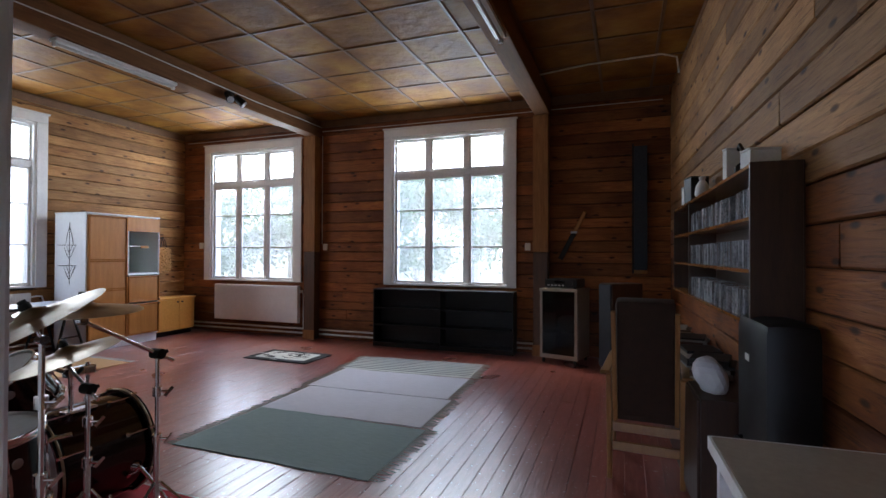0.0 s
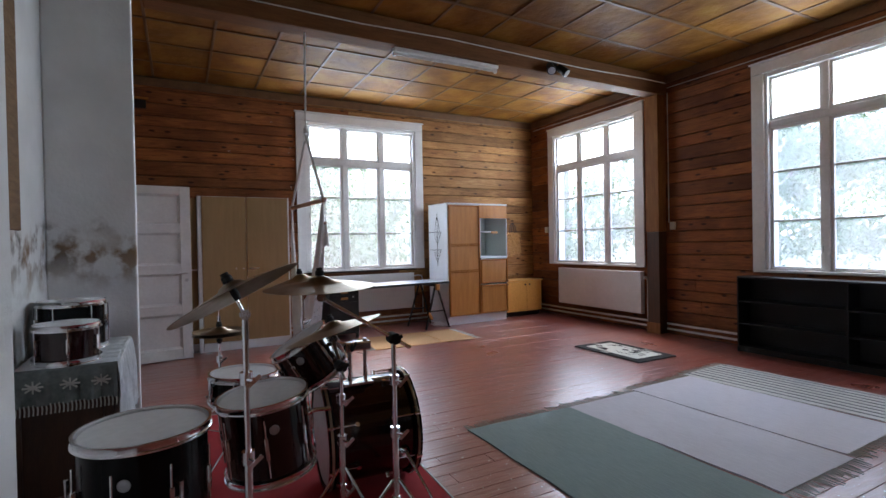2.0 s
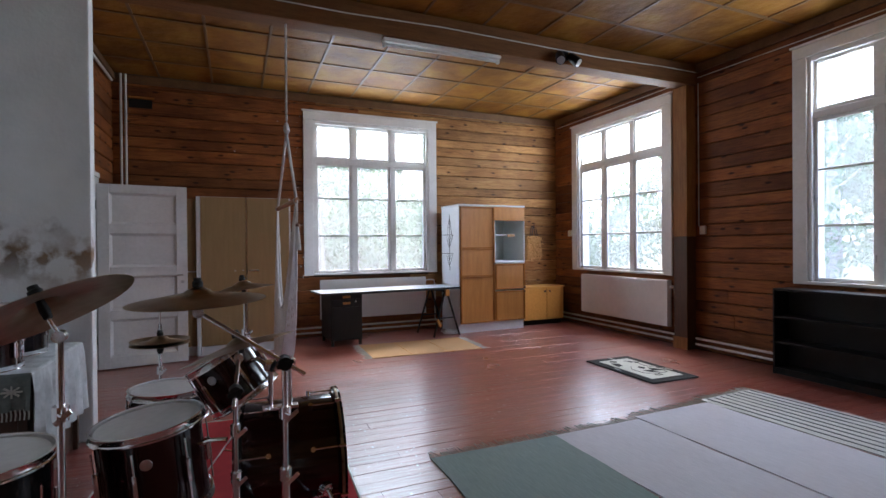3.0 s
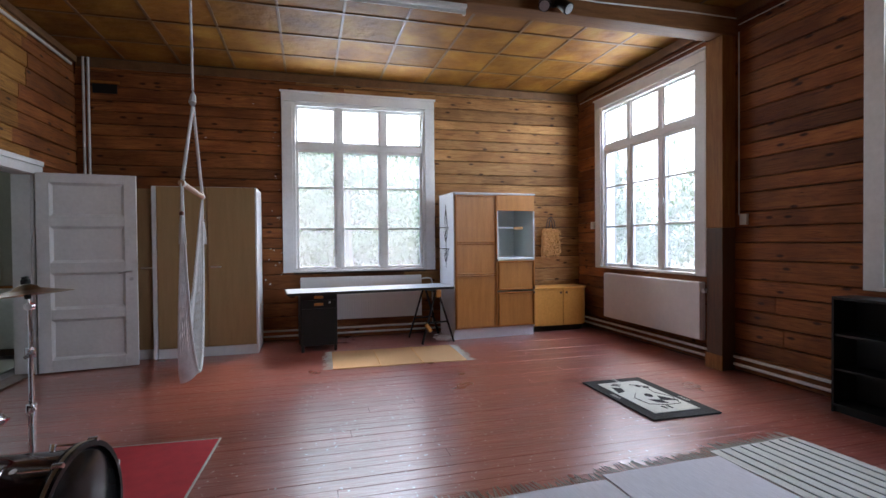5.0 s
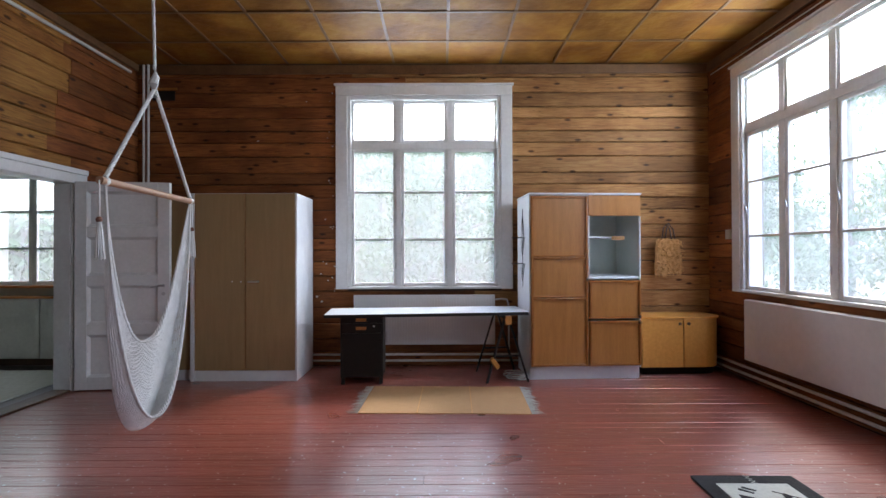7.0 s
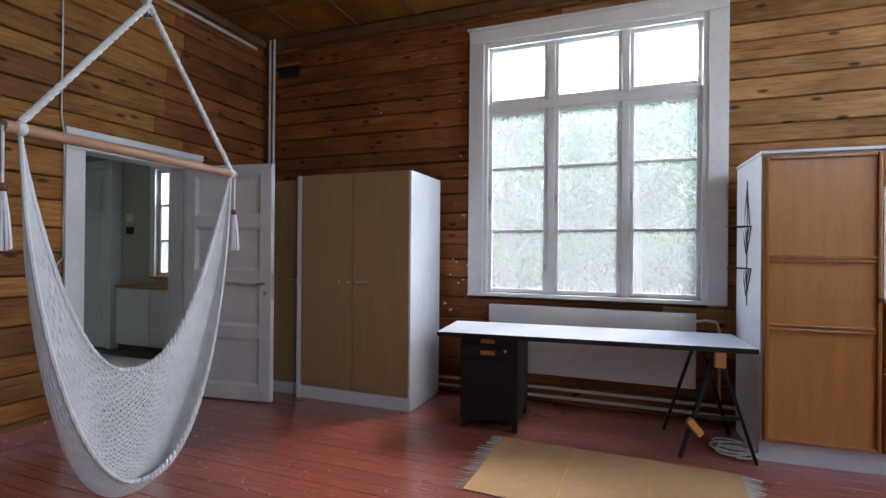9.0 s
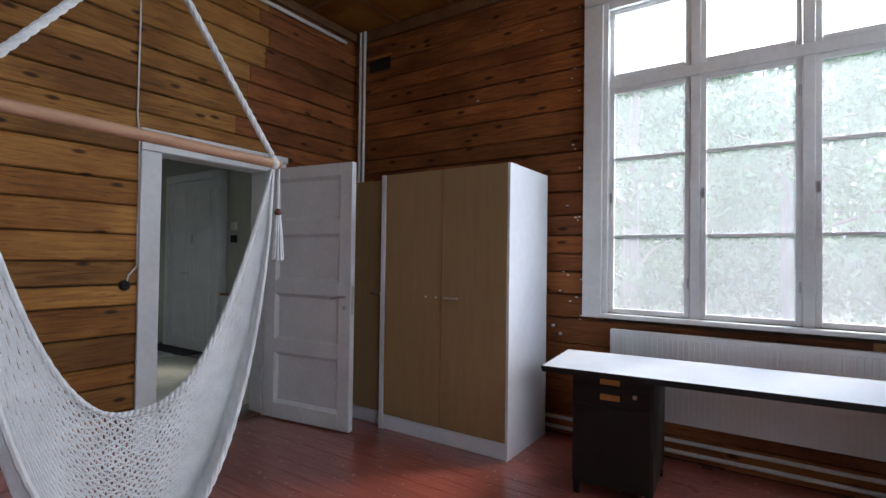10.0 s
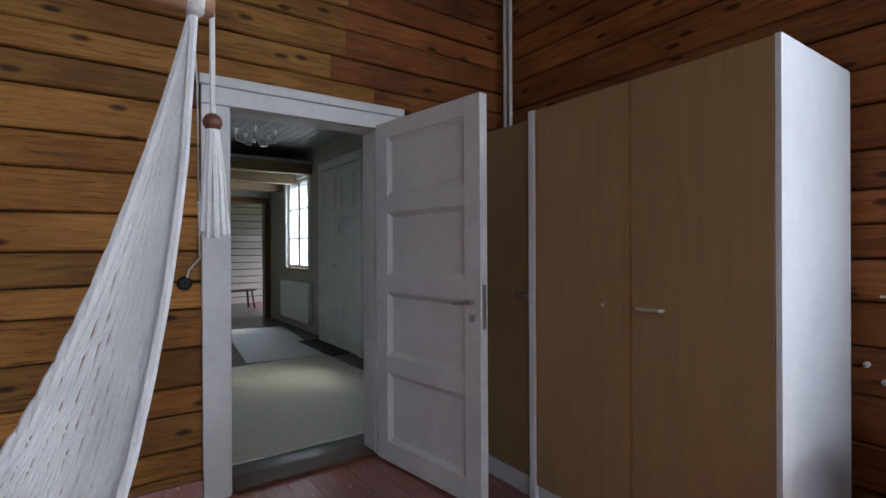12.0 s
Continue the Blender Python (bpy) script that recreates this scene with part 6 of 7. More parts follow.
def hifi_cabinet():
    t = thing("hifi_cabinet", pose(-0.355, 6.74, 0, 0, 0, -15), "pale wooden hifi cabinet with a dark glass door", "cabinet")
    bm = B()
    box(bm, -0.26, -0.24, 0.07, -0.222, 0.24, 0.965, 0.003)
    box(bm, 0.222, -0.24, 0.07, 0.26, 0.24, 0.965, 0.003)
    part("side_panel", bm, M_TABLETOP, t)
    part("top_board", box(B(), -0.265, -0.25, 0.967, 0.265, 0.245, 1.0, 0.004), M_TABLETOP, t)
    part("bottom_board", box(B(), -0.2215, -0.24, 0.07, 0.2215, 0.24, 0.125, 0.003), M_TABLETOP, t)
    part("back_panel", box(B(), -0.2215, 0.225, 0.126, 0.2215, 0.235, 0.966), M_BLACK, t)
    for z in (0.40, 0.68):
        part("shelf", box(B(), -0.221, -0.2, z, 0.221, 0.224, z + 0.016), M_BLACK, t)
    part("glass_door", box(B(), -0.22, -0.246, 0.128, 0.22, -0.241, 0.964), M_CLEAR, t, "dark glass door")
    for x in (-0.22, 0.22):
        for y in (-0.2, 0.2):
            part("castor", rod(B(), (x - 0.012, y, 0.035), (x + 0.012, y, 0.035), 0.034), M_RUBBER, t)
    d = thing("record_player", pose(-0.355, 6.74, 0.698, 0, 0, -15), "dark record player on a shelf behind glass", "record player")
    part("case", box(B(), -0.21, -0.15, 0.0, 0.21, 0.17, 0.09, 0.006), M_BLACK, d)
    part("lid", box(B(), -0.20, -0.14, 0.091, 0.20, 0.16, 0.16, 0.006), M_CASES, d)
    d = thing("plastic_bag", pose(-0.33, 6.72, 0.416), "crumpled pale plastic bag behind the glass door", "bag")
    bm = B()
    bmesh.ops.create_icosphere(bm, subdivisions=3, radius=0.12)
    for v in bm.verts:
        v.co *= 1 + 0.35 * noise.noise(v.co * 14)
        v.co.z = max(v.co.z + 0.1, 0.0)
    part("film", bm, M_LAMINATE, d)
    a = thing("receiver", pose(-0.355, 6.74, 1.002, 0, 0, -13), "dark grey hifi receiver on the cabinet", "receiver")
    part("case", box(B(), -0.22, -0.17, 0.012, 0.22, 0.18, 0.125, 0.008), M_BLACKWOOD, a)
    part("front_panel", box(B(), -0.215, -0.178, 0.018, 0.215, -0.171, 0.12, 0.003), M_BLACK, a)
    part("display", box(B(), -0.08, -0.181, 0.075, 0.06, -0.1785, 0.10), M_CLEAR, a)
    part("volume_knob", rod(B(), (0.15, -0.178, 0.07), (0.15, -0.20, 0.07), 0.024), M_BLACKWOOD, a, smooth=True)
    for k in range(5):
        part("button", box(B(), -0.18 + 0.05 * k, -0.183, 0.035, -0.15 + 0.05 * k, -0.1785, 0.05), M_STEEL, a)
    for x in (-0.18, 0.18):
        for y in (-0.13, 0.14):
            part("foot", rod(B(), (x, y, 0.0), (x, y, 0.012), 0.018), M_RUBBER, a)


hifi_cabinet()
M_SPEAKERCLOTH = surface("blue_grey_speaker_cloth", (0.022, 0.027, 0.035), (0.042, 0.05, 0.062), 40, rough=(0.85, 0.95), bump=0.3)
sp = thing("loudspeaker", pose(0.37, 6.40, 0, 0, 0, -56), "tall brown loudspeaker with a blue-grey cloth front", "loudspeaker")
part("cabinet", box(B(), -0.135, -0.21, 0.03, 0.135, 0.21, 1.10, 0.006), M_BROWNWOOD, sp)
part("grille", box(B(), -0.128, -0.235, 0.06, 0.128, -0.211, 1.085, 0.008), M_SPEAKERCLOTH, sp)
part("base", box(B(), -0.12, -0.19, 0.0, 0.12, 0.19, 0.029), M_BLACK, sp)


def armchair():
    t = thing("armchair", pose(0.525, 3.27, 0, 0, 0, -4), "high-backed birch armchair with brown cushions", "armchair")
    for s in (-1, 1):
        part("back_post", bar(B(), (s * 0.215, -0.02, 0.0), (s * 0.215, -0.10, 0.70), 0.032, 0.05, 0.006), M_HONEYWOOD, t)
        part("front_leg", bar(B(), (s * 0.24, 0.56, 0.0), (s * 0.24, 0.54, 0.68), 0.032, 0.05, 0.006), M_HONEYWOOD, t)
        part("armrest", bar(B(), (s * 0.24, -0.10, 0.70), (s * 0.24, 0.60, 0.705), 0.06, 0.026, 0.006), M_HONEYWOOD, t)
        part("side_rail", bar(B(), (s * 0.215, 0.0, 0.30), (s * 0.235, 0.54, 0.36), 0.024, 0.06, 0.004), M_HONEYWOOD, t)
        part("back_upright", bar(B(), (s * 0.185, 0.06, 0.36), (s * 0.185, -0.14, 1.10), 0.028, 0.035, 0.004), M_HONEYWOOD, t)
    for z, y in ((0.22, -0.03), (0.34, -0.02)):
        part("cross_rail", bar(B(), (-0.20, y, z), (0.20, y, z), 0.024, 0.06, 0.004), M_HONEYWOOD, t)
    bm = box(B(), -0.175, -0.055, -0.40, 0.175, 0.055, 0.40, 0.035)
    bmesh.ops.transform(bm, matrix=pose(0, 0.0, 0.79, 13), verts=bm.verts)
    part("back_cushion", bm, M_BROWNFABRIC, t, smooth=True)
    bm = box(B(), -0.20, 0.04, 0.36, 0.20, 0.57, 0.46, 0.035)
    part("seat_cushion", bm, M_BROWNFABRIC, t, smooth=True)


armchair()


def cd_shelf():
    t = thing("wall_shelf", EAST, "long dark wall shelf packed with disc cases", "shelf")
    ya, yb, x0, x1 = 2.46, 5.05, 0.775, 0.985
    zs = (1.13, 1.375, 1.62, 1.865)
    for z in zs:
        part("shelf_board", box(B(), x0, ya + 0.021, z, x1, yb - 0.021, z + 0.018, 0.002), M_OAKTRIM, t)
    for y in (ya, yb - 0.02):
        part("side_panel", box(B(), x0, y, 1.12, x1, y + 0.02, 1.89, 0.002), M_BROWNWOOD, t)
    part("divider", box(B(), x0 + 0.005, 4.2, 1.1485, x1 - 0.01, 4.215, 1.8645), M_BROWNWOOD, t)
    part("back_panel", box(B(), x1 + 0.001, ya, 1.12, x1 + 0.007, yb, 1.89), M_BROWNWOOD, t)
    rng = random.Random(21)
    base = {}
    for w in (0.010, 0.024):
        bm = box(B(), 0, 0, 0, 0.125, w, 0.14)
        me = bpy.data.meshes.new("disc_case")
        bm.to_mesh(me)
        bm.free()
        me.materials.append(M_CASES)
        base[w] = me
    for z in zs[:3]:
        y = ya + 0.03
        while y < 4.16:
            w = 0.010 if rng.random() < 0.8 else 0.024
            ob = new("disc_case", base[w])
            ob.matrix_basis = EAST @ Matrix.Translation((x0 + 0.01 + rng.uniform(0, 0.02), y, z + 0.0185))
            ob["label"], ob["category"], ob["group"] = "slim plastic disc case standing on the shelf", "disc case", "disc cases"
            y += w + rng.uniform(0.0008, 0.02 if rng.random() < 0.05 else 0.002)
            if rng.random() < 0.02:
                y += 0.08


cd_shelf()
for y, h, w, mt, nm, lb in ((4.62, 0.15, 0.05, M_PAPER, "paper_box", "white paper box on top of the wall shelf"), (4.35, 0.2, 0.14, M_BLACK, "black_box", "black box on top of the wall shelf"),
                            (3.05, 0.17, 0.05, M_PAPER, "paper_box", "white upright box on top of the wall shelf"), (2.62, 0.08, 0.10, M_PAPER, "paper_box", "pale box lying on the wall shelf")):
    q = thing(nm, EAST @ pose(0.86, y, 1.884, 0, 0, 12), lb, "box")
    part("carton", box(B(), -0.07, -w / 2, 0, 0.07, w / 2, h, 0.004), mt, q)
    part("lid", box(B(), -0.072, -w / 2 - 0.002, h + 0.001, 0.072, w / 2 + 0.002, h + 0.012, 0.003), mt, q)
vs = thing("vase", EAST @ pose(0.86, 4.1, 1.884), "small white vase on top of the wall shelf", "vase")
part("body", turned(B(), [(0, 0), (0.035, 0), (0.055, 0.05), (0.045, 0.11), (0.02, 0.15), (0.026, 0.18), (0.02, 0.18), (0.015, 0.15), (0, 0.02)], seg=24), M_WHITE, vs, smooth=True)
hp = thing("headphones", EAST @ pose(0.86, 3.0, 1.884), "black headphones resting on the wall shelf", "headphones")
part("headband", hose(B(), [(0, -0.08, 0.04), (0, -0.075, 0.14), (0, 0, 0.19), (0, 0.075, 0.14), (0, 0.08, 0.04)], 0.012), M_RUBBER, hp, smooth=True)
for s in (-1, 1):
    part("ear_cup", rod(B(), (0, s * 0.06, 0.042), (0, s * 0.095, 0.042), 0.042, seg=20), M_RUBBER, hp, smooth=True)

# low dark cabinet below the wall shelf, with papers, a black case and a white table
lc = thing("sideboard", EAST, "low dark brown sideboard under the wall shelf", "sideboard")
part("body", box(B(), 0.62, 2.75, 0.06, 0.98, 5.2, 0.70, 0.004), M_BROWNWOOD, lc)
part("plinth", box(B(), 0.66, 2.78, 0.0, 0.98, 5.17, 0.059), M_BLACK, lc)
for k in range(4):
    part("cabinet_door", box(B(), 0.603, 2.76 + 0.61 * k, 0.08, 0.6195, 3.36 + 0.61 * k, 0.69, 0.002), M_BROWNWOOD, lc)
rng_p = random.Random(4)
for k in range(6):
    pp = thing("paper_stack", EAST @ pose(0.80 + rng_p.uniform(-0.05, 0.05), 3.28 + 0.33 * k, 0.702, 0, 0, rng_p.uniform(-20, 20)), "loose stack of papers and books on the sideboard", "papers", "paper stacks")
    z = 0
    for j in range(rng_p.randint(2, 5)):
        h = rng_p.uniform(0.012, 0.035)
        part("book", box(B(), -0.11, -0.14, z, 0.11 + rng_p.uniform(-0.02, 0.02), 0.14 + rng_p.uniform(-0.03, 0.0), z + h, 0.002), rng_p.choice((M_STRIPE, M_BROWNWOOD, M_BLACKWOOD, M_STRIPE, M_TABLETOP)), pp)
        z += h + 0.001
gb = thing("instrument_case", EAST @ pose(0.86, 2.44, 0), "black instrument case leaning on the log wall", "case")
bm = box(B(), -0.10, -0.24, 0.0, 0.12, 0.22, 1.18, 0.06)
part("shell", bm, M_BLACK, gb, smooth=True)
part("name_tag", box(B(), -0.104, -0.03, 0.98, -0.101, 0.03, 1.01), M_PAPER, gb)
part("carry_handle", hose(B(), [(-0.09, -0.1, 0.6), (-0.13, -0.08, 0.6), (-0.13, 0.08, 0.6), (-0.09, 0.1, 0.6)], 0.01), M_BLACK, gb)
wt = thing("table", EAST @ pose(-0.15, -0.55, 0), "small table with a beige top and white edge", "table")
part("tabletop", box(B(), 0.61, 0.95, 0.86, 1.075, 2.18, 0.882, 0.004), M_TABLETOP, wt)
bm = B()
box(bm, 0.60, 0.945, 0.84, 0.6095, 2.185, 0.8815, 0.002)
box(bm, 0.61, 2.1805, 0.84, 1.075, 2.189, 0.8815, 0.002)
part("edge_band", bm, M_WHITE, wt, "white edge band")
for y in (1.0, 2.13):
    for x in (0.64, 1.04):
        part("leg", box(B(), x - 0.02, y - 0.02, 0, x + 0.02, y + 0.02, 0.859, 0.003), M_WHITE, wt)
pb = thing("plastic_bag", EAST @ pose(0.70, 2.93, 0.702), "crumpled white plastic bag on the end of the sideboard", "bag")
bm = B()
bmesh.ops.create_icosphere(bm, subdivisions=3, radius=0.085)
for v in bm.verts:
    v.co *= 1 + 0.4 * noise.noise(v.co * 11 + Vector((3, 1, 2)))
    v.co.z = max(v.co.z * 1.3 + 0.08, 0.0)
part("film", bm, M_LAMINATE, pb)

# paddle on the north wall and the long narrow board in the corner
pd = thing("wooden_paddle", pose(-0.28, 7.105, 1.73, 0, 0, 0), "slim wooden paddle with a dark blade on the log wall", "paddle")
part("shaft", bar(B(), (0.02, 0, 0.05), (0.17, 0, 0.34), 0.02, 0.05, 0.008), M_OAKLAM, pd)
part("blade", bar(B(), (-0.18, 0, -0.34), (0.018, 0, 0.045), 0.016, 0.07, 0.006), M_BLACKWOOD, pd)
part("tie", box(B(), -0.03, -0.02, 0.03, 0.06, -0.012, 0.06, 0.003), M_STEEL, pd)
nb = thing("wall_board", pose(0.62, 7.10, 1.2), "long narrow grey board standing on the corner wall", "board")
part("face", box(B(), -0.085, -0.03, 0.05, 0.085, 0.0, 1.75, 0.004), M_SPEAKERCLOTH, nb)
part("frame", box(B(), -0.11, -0.022, 0.0, -0.087, 0.0, 1.78, 0.003), M_BLACKWOOD, nb)
part("foot_rail", box(B(), -0.085, -0.032, 0.0, 0.085, 0.0, 0.048, 0.003), M_OAKTRIM, nb)


# ---- lamps, wires and fittings ----
def tube_lamp(x, y0, y1, label):
    t = thing("fluorescent_lamp", pose(x, 0, 3.468), label, "ceiling lamp", "tube lamps")
    part("housing", box(B(), -0.05, y0, -0.035, 0.05, y1, 0.0, 0.006), M_WHITE, t)
    part("tube", rod(B(), (0, y0 + 0.03, -0.055), (0, y1 - 0.03, -0.055), 0.016, seg=12), M_DRUMSKIN, t, "unlit white tube", True)
    for y in (y0 + 0.015, y1 - 0.015):
        part("lamp_holder", box(B(), -0.02, y - 0.012, -0.08, 0.02, y + 0.012, -0.0355, 0.003), M_WHITE, t)


tube_lamp(-4.60, 2.88, 4.20, "white fluorescent tube lamp under the ceiling beam, unlit")
tube_lamp(-0.66, 2.85, 4.24, "white fluorescent tube lamp under the second beam, unlit")
st = thing("spotlight", pose(-4.50, 4.98, 3.55), "small black spotlight pair on the ceiling beam", "spotlight")
part("bracket", box(B(), 0.0, -0.05, -0.05, 0.03, 0.05, 0.05, 0.004), M_BLACK, st)
for s in (-1, 1):
    b9 = rod(B(), (0.03, s * 0.07, 0.0), (0.12, s * 0.12, -0.10), 0.045, 0.055, 16)
    part("lamp_head", b9, M_BLACK, st, smooth=True)
    part("lens", rod(B(), (0.121, s * 0.1205, -0.101), (0.125, s * 0.123, -0.105), 0.045), M_STEEL, st)


def wire(name, label, pts, r=0.006, mat=None, cat="cable"):
    t = thing(name, pose(0, 0, 0), label, cat)
    part("conductor", hose(B(), pts, r, 8), mat or M_PIPE, t, smooth=True)
    return t


wire("cable", "grey cable clipped along the side of the ceiling beam", [(-4.495, y, 3.62 + 0.015 * math.sin(y * 2.1)) for y in (0.7, 1.5, 2.5, 3.5, 4.5, 5.5, 6.5, 7.08)], 0.007)
wire("cable", "grey cable along the top of the north wall", [(X0 + 0.1, Y1 - 0.02, 3.58), (-6, Y1 - 0.016, 3.575), (-4.8, Y1 - 0.016, 3.58)])
wire("cable", "grey cable along the north wall above the windows", [(-4.5, Y1 - 0.016, 3.57), (-3, Y1 - 0.016, 3.56), (-1, Y1 - 0.016, 3.57), (0.9, Y1 - 0.02, 3.57)])
wire("cable", "grey conduit crossing the ceiling to the east wall", [(-0.58, 6.0, 3.70), (0.0, 5.95, 3.735), (0.8, 5.9, 3.735), (0.96, 5.9, 3.68), (0.98, 5.9, 3.5)], 0.011)
wire("cable", "pale cable down the post to a socket", [(-4.50, Y1 - 0.01, 3.5), (-4.50, Y1 - 0.008, 2.5), (-4.50, Y1 - 0.008, 1.62)], 0.007)
wire("conduit", "pale pipe along the top of the log wall by the door", [(-7.45, 0.035, 3.60), (-6.6, 0.03, 3.61), (-5.6, 0.03, 3.60), (-4.75, 0.03, 3.6)], 0.018, M_PIPE, "pipe")
wire("cable", "thin white cord hanging beside the doorway to a switch", [(-5.475, 0.012, 3.62), (-5.48, 0.014, 3.0), (-5.475, 0.014, 2.36), (-5.482, 0.04, 2.2), (-5.485, 0.03, 1.6), (-5.49, 0.02, 1.30), (-5.44, 0.02, 1.24), (-5.43, 0.02, 1.20)], 0.006, M_CABLE)
sw = thing("light_switch", pose(-5.42, 0.0, 1.17), "round black switch on the log wall by the door", "switch")
part("base", turned(B(), [(0, 0), (0.036, 0), (0.036, 0.012), (0.026, 0.03), (0, 0.032)], pose(0, 0.002, 0, -90, 0, 0), 24), M_RUBBER, sw, smooth=True)
part("toggle", rod(B(), (0, 0.03, 0), (0, 0.048, 0.008), 0.006), M_RUBBER, sw)
for x, y, z, lb in ((-7.18, Y1 - 0.012, 1.60, "ivory socket box beside the north window"), (-4.42, Y1 - 0.012, 1.57, "ivory socket box beside the post"), (-0.93, Y1 - 0.012, 1.57, "pale socket box beside the second post")):
    q = thing("socket", pose(x, y, z), lb, "socket", "wall sockets")
    part("plate", box(B(), -0.04, -0.035, -0.055, 0.04, 0.0, 0.055, 0.006), M_SWITCH, q)
    part("rocker", box(B(), -0.018, -0.040, -0.02, 0.018, -0.0355, 0.02, 0.003), M_SWITCH, q)
vt = thing("vent", pose(X0 + 0.002, 0.33, 3.40), "dark wall vent with a wooden batten above it", "vent")
part("grille", box(B(), 0, -0.14, -0.09, 0.012, 0.14, 0.03, 0.003), M_BLACKWOOD, vt)
part("batten", box(B(), 0, -0.20, 0.034, 0.03, 0.17, 0.066, 0.004), M_OAKTRIM, vt, "pale wooden batten")


# skirting board by the door, and flecks of old white paint beside the window casing
tagged(part("baseboard", box(B(), DX1 + 0.122, 0.008, 0.0, -4.26, 0.03, 0.125, 0.004), M_FLOOR), "red-brown painted skirting board under the log wall", "baseboard", kind="structure")
tagged(part("baseboard", box(B(), X0 + 0.2, 0.008, 0.0, DX0 - 0.172, 0.03, 0.125, 0.004), M_FLOOR), "red-brown painted skirting board in the corner", "baseboard", kind="structure")
rng_f = random.Random(17)
bm = B()
for k in range(26):
    y = 2.47 - abs(rng_f.gauss(0.05, 0.05)) if k < 20 else rng_f.uniform(0.9, 2.4)
    z = rng_f.uniform(0.9, 3.5)
    w, h = rng_f.uniform(0.003, 0.012), rng_f.uniform(0.002, 0.006)
    box(bm, X0 + 0.004, y - w, z - h, X0 + 0.010, y + w, z + h, 0.002)
tagged(part("paint_fleck", bm, M_WHITE), "flecks of old white paint on the log wall", "paint flecks", kind="stuff")
for y in (2.30, 2.24):
    q = thing("insulator", pose(X0 + 0.01, y, 0.80 + (2.3 - y)), "small old porcelain insulator on the log wall", "insulator", "insulators")
    part("porcelain", turned(B(), [(0, 0), (0.012, 0), (0.008, 0.010), (0.012, 0.022), (0, 0.028)], pose(0, 0, 0, 0, 90, 0), 16), M_WHITE, q, smooth=True)
    part("screw", rod(B(), (0.028, 0, 0), (0.034, 0, 0), 0.005), M_STEEL, q)


# ---- the hallway beyond the open door ----
HX0, HX1, HY0, HY1, HZ = -7.85, -4.95, -7.0, -0.165, 2.92
hw = [(-1.98, -1.02, 1.0, 2.42), (-5.95, -4.86, 1.02, 2.53)]
MH = pose(HX0, HY1, 0, 0, 0, -90)
hall_w = wall_core("wall_hall_west", MH, HY1 - HY0, HZ, [(HY1 - b, HY1 - a, c, d) for a, b, c, d in hw], material=M_HALLWALL, base=0.0, label="pale grey-green hallway wall with white windows")
tagged(part("wall_hall_east", box(B(), HX1, HY0 - 0.2, 0, HX1 + 0.2, HY1, HZ), M_HALLWALL), "pale grey-green hallway wall", "wall", kind="structure")
tagged(part("wall_hall_north", box(B(), DX1 + 0.0, HY1 - 0.012, 0, HX1, HY1 - 0.002, HZ), M_HALLWALL), "pale grey-green wall beside the doorway", "wall", kind="structure")
tagged(part("wall_hall_corner", box(B(), HX0, HY1 - 0.012, 0, DX0, HY1 - 0.002, HZ), M_HALLWALL), "pale grey-green wall beside the doorway", "wall", kind="structure")
wall_core("wall_hall_south", pose(HX0, HY0, 0), HX1 - HX0, HZ, [(0.10, 0.98, 0.0, 2.24)], material=M_HALLWALL, base=0.0, label="pale hallway end wall with an open doorway")
tagged(part("floor_hall", box(B(), HX0 - 0.2, -10.2, -0.2, HX1 + 0.2, HY1 + 0.005, 0.0), M_HALLFLOOR), "dark grey painted hallway floor", "floor", kind="structure")


def hall_ceiling():
    bm = B()
    x = HX0
    while x < HX1:
        box(bm, x + 0.002, -4.6, HZ - 0.012, min(x + 0.11, HX1) - 0.002, HY1, HZ + 0.01, 0.003)
        x += 0.11
    box(bm, HX0 - 0.2, HY0 - 0.1, HZ + 0.011, HX1 + 0.2, HY1 + 0.1, HZ + 0.12)
    box(bm, HX0, HY0, 2.68, HX1, -4.62, 2.72)
    tagged(part("ceiling_hall", bm, M_HALLCEIL), "grey painted board ceiling of the hallway", "ceiling", kind="structure")


hall_ceiling()
for y, z in ((-4.75, 2.52), (-5.5, 2.45), (-6.3, 2.40)):
    tagged(part("ceiling_beam", box(B(), HX0 + 0.002, y - 0.08, z, HX1 - 0.002, y + 0.08, z + 0.17, 0.012), M_HALLBEAM), "bare brown hallway beam", "beam", kind="structure")


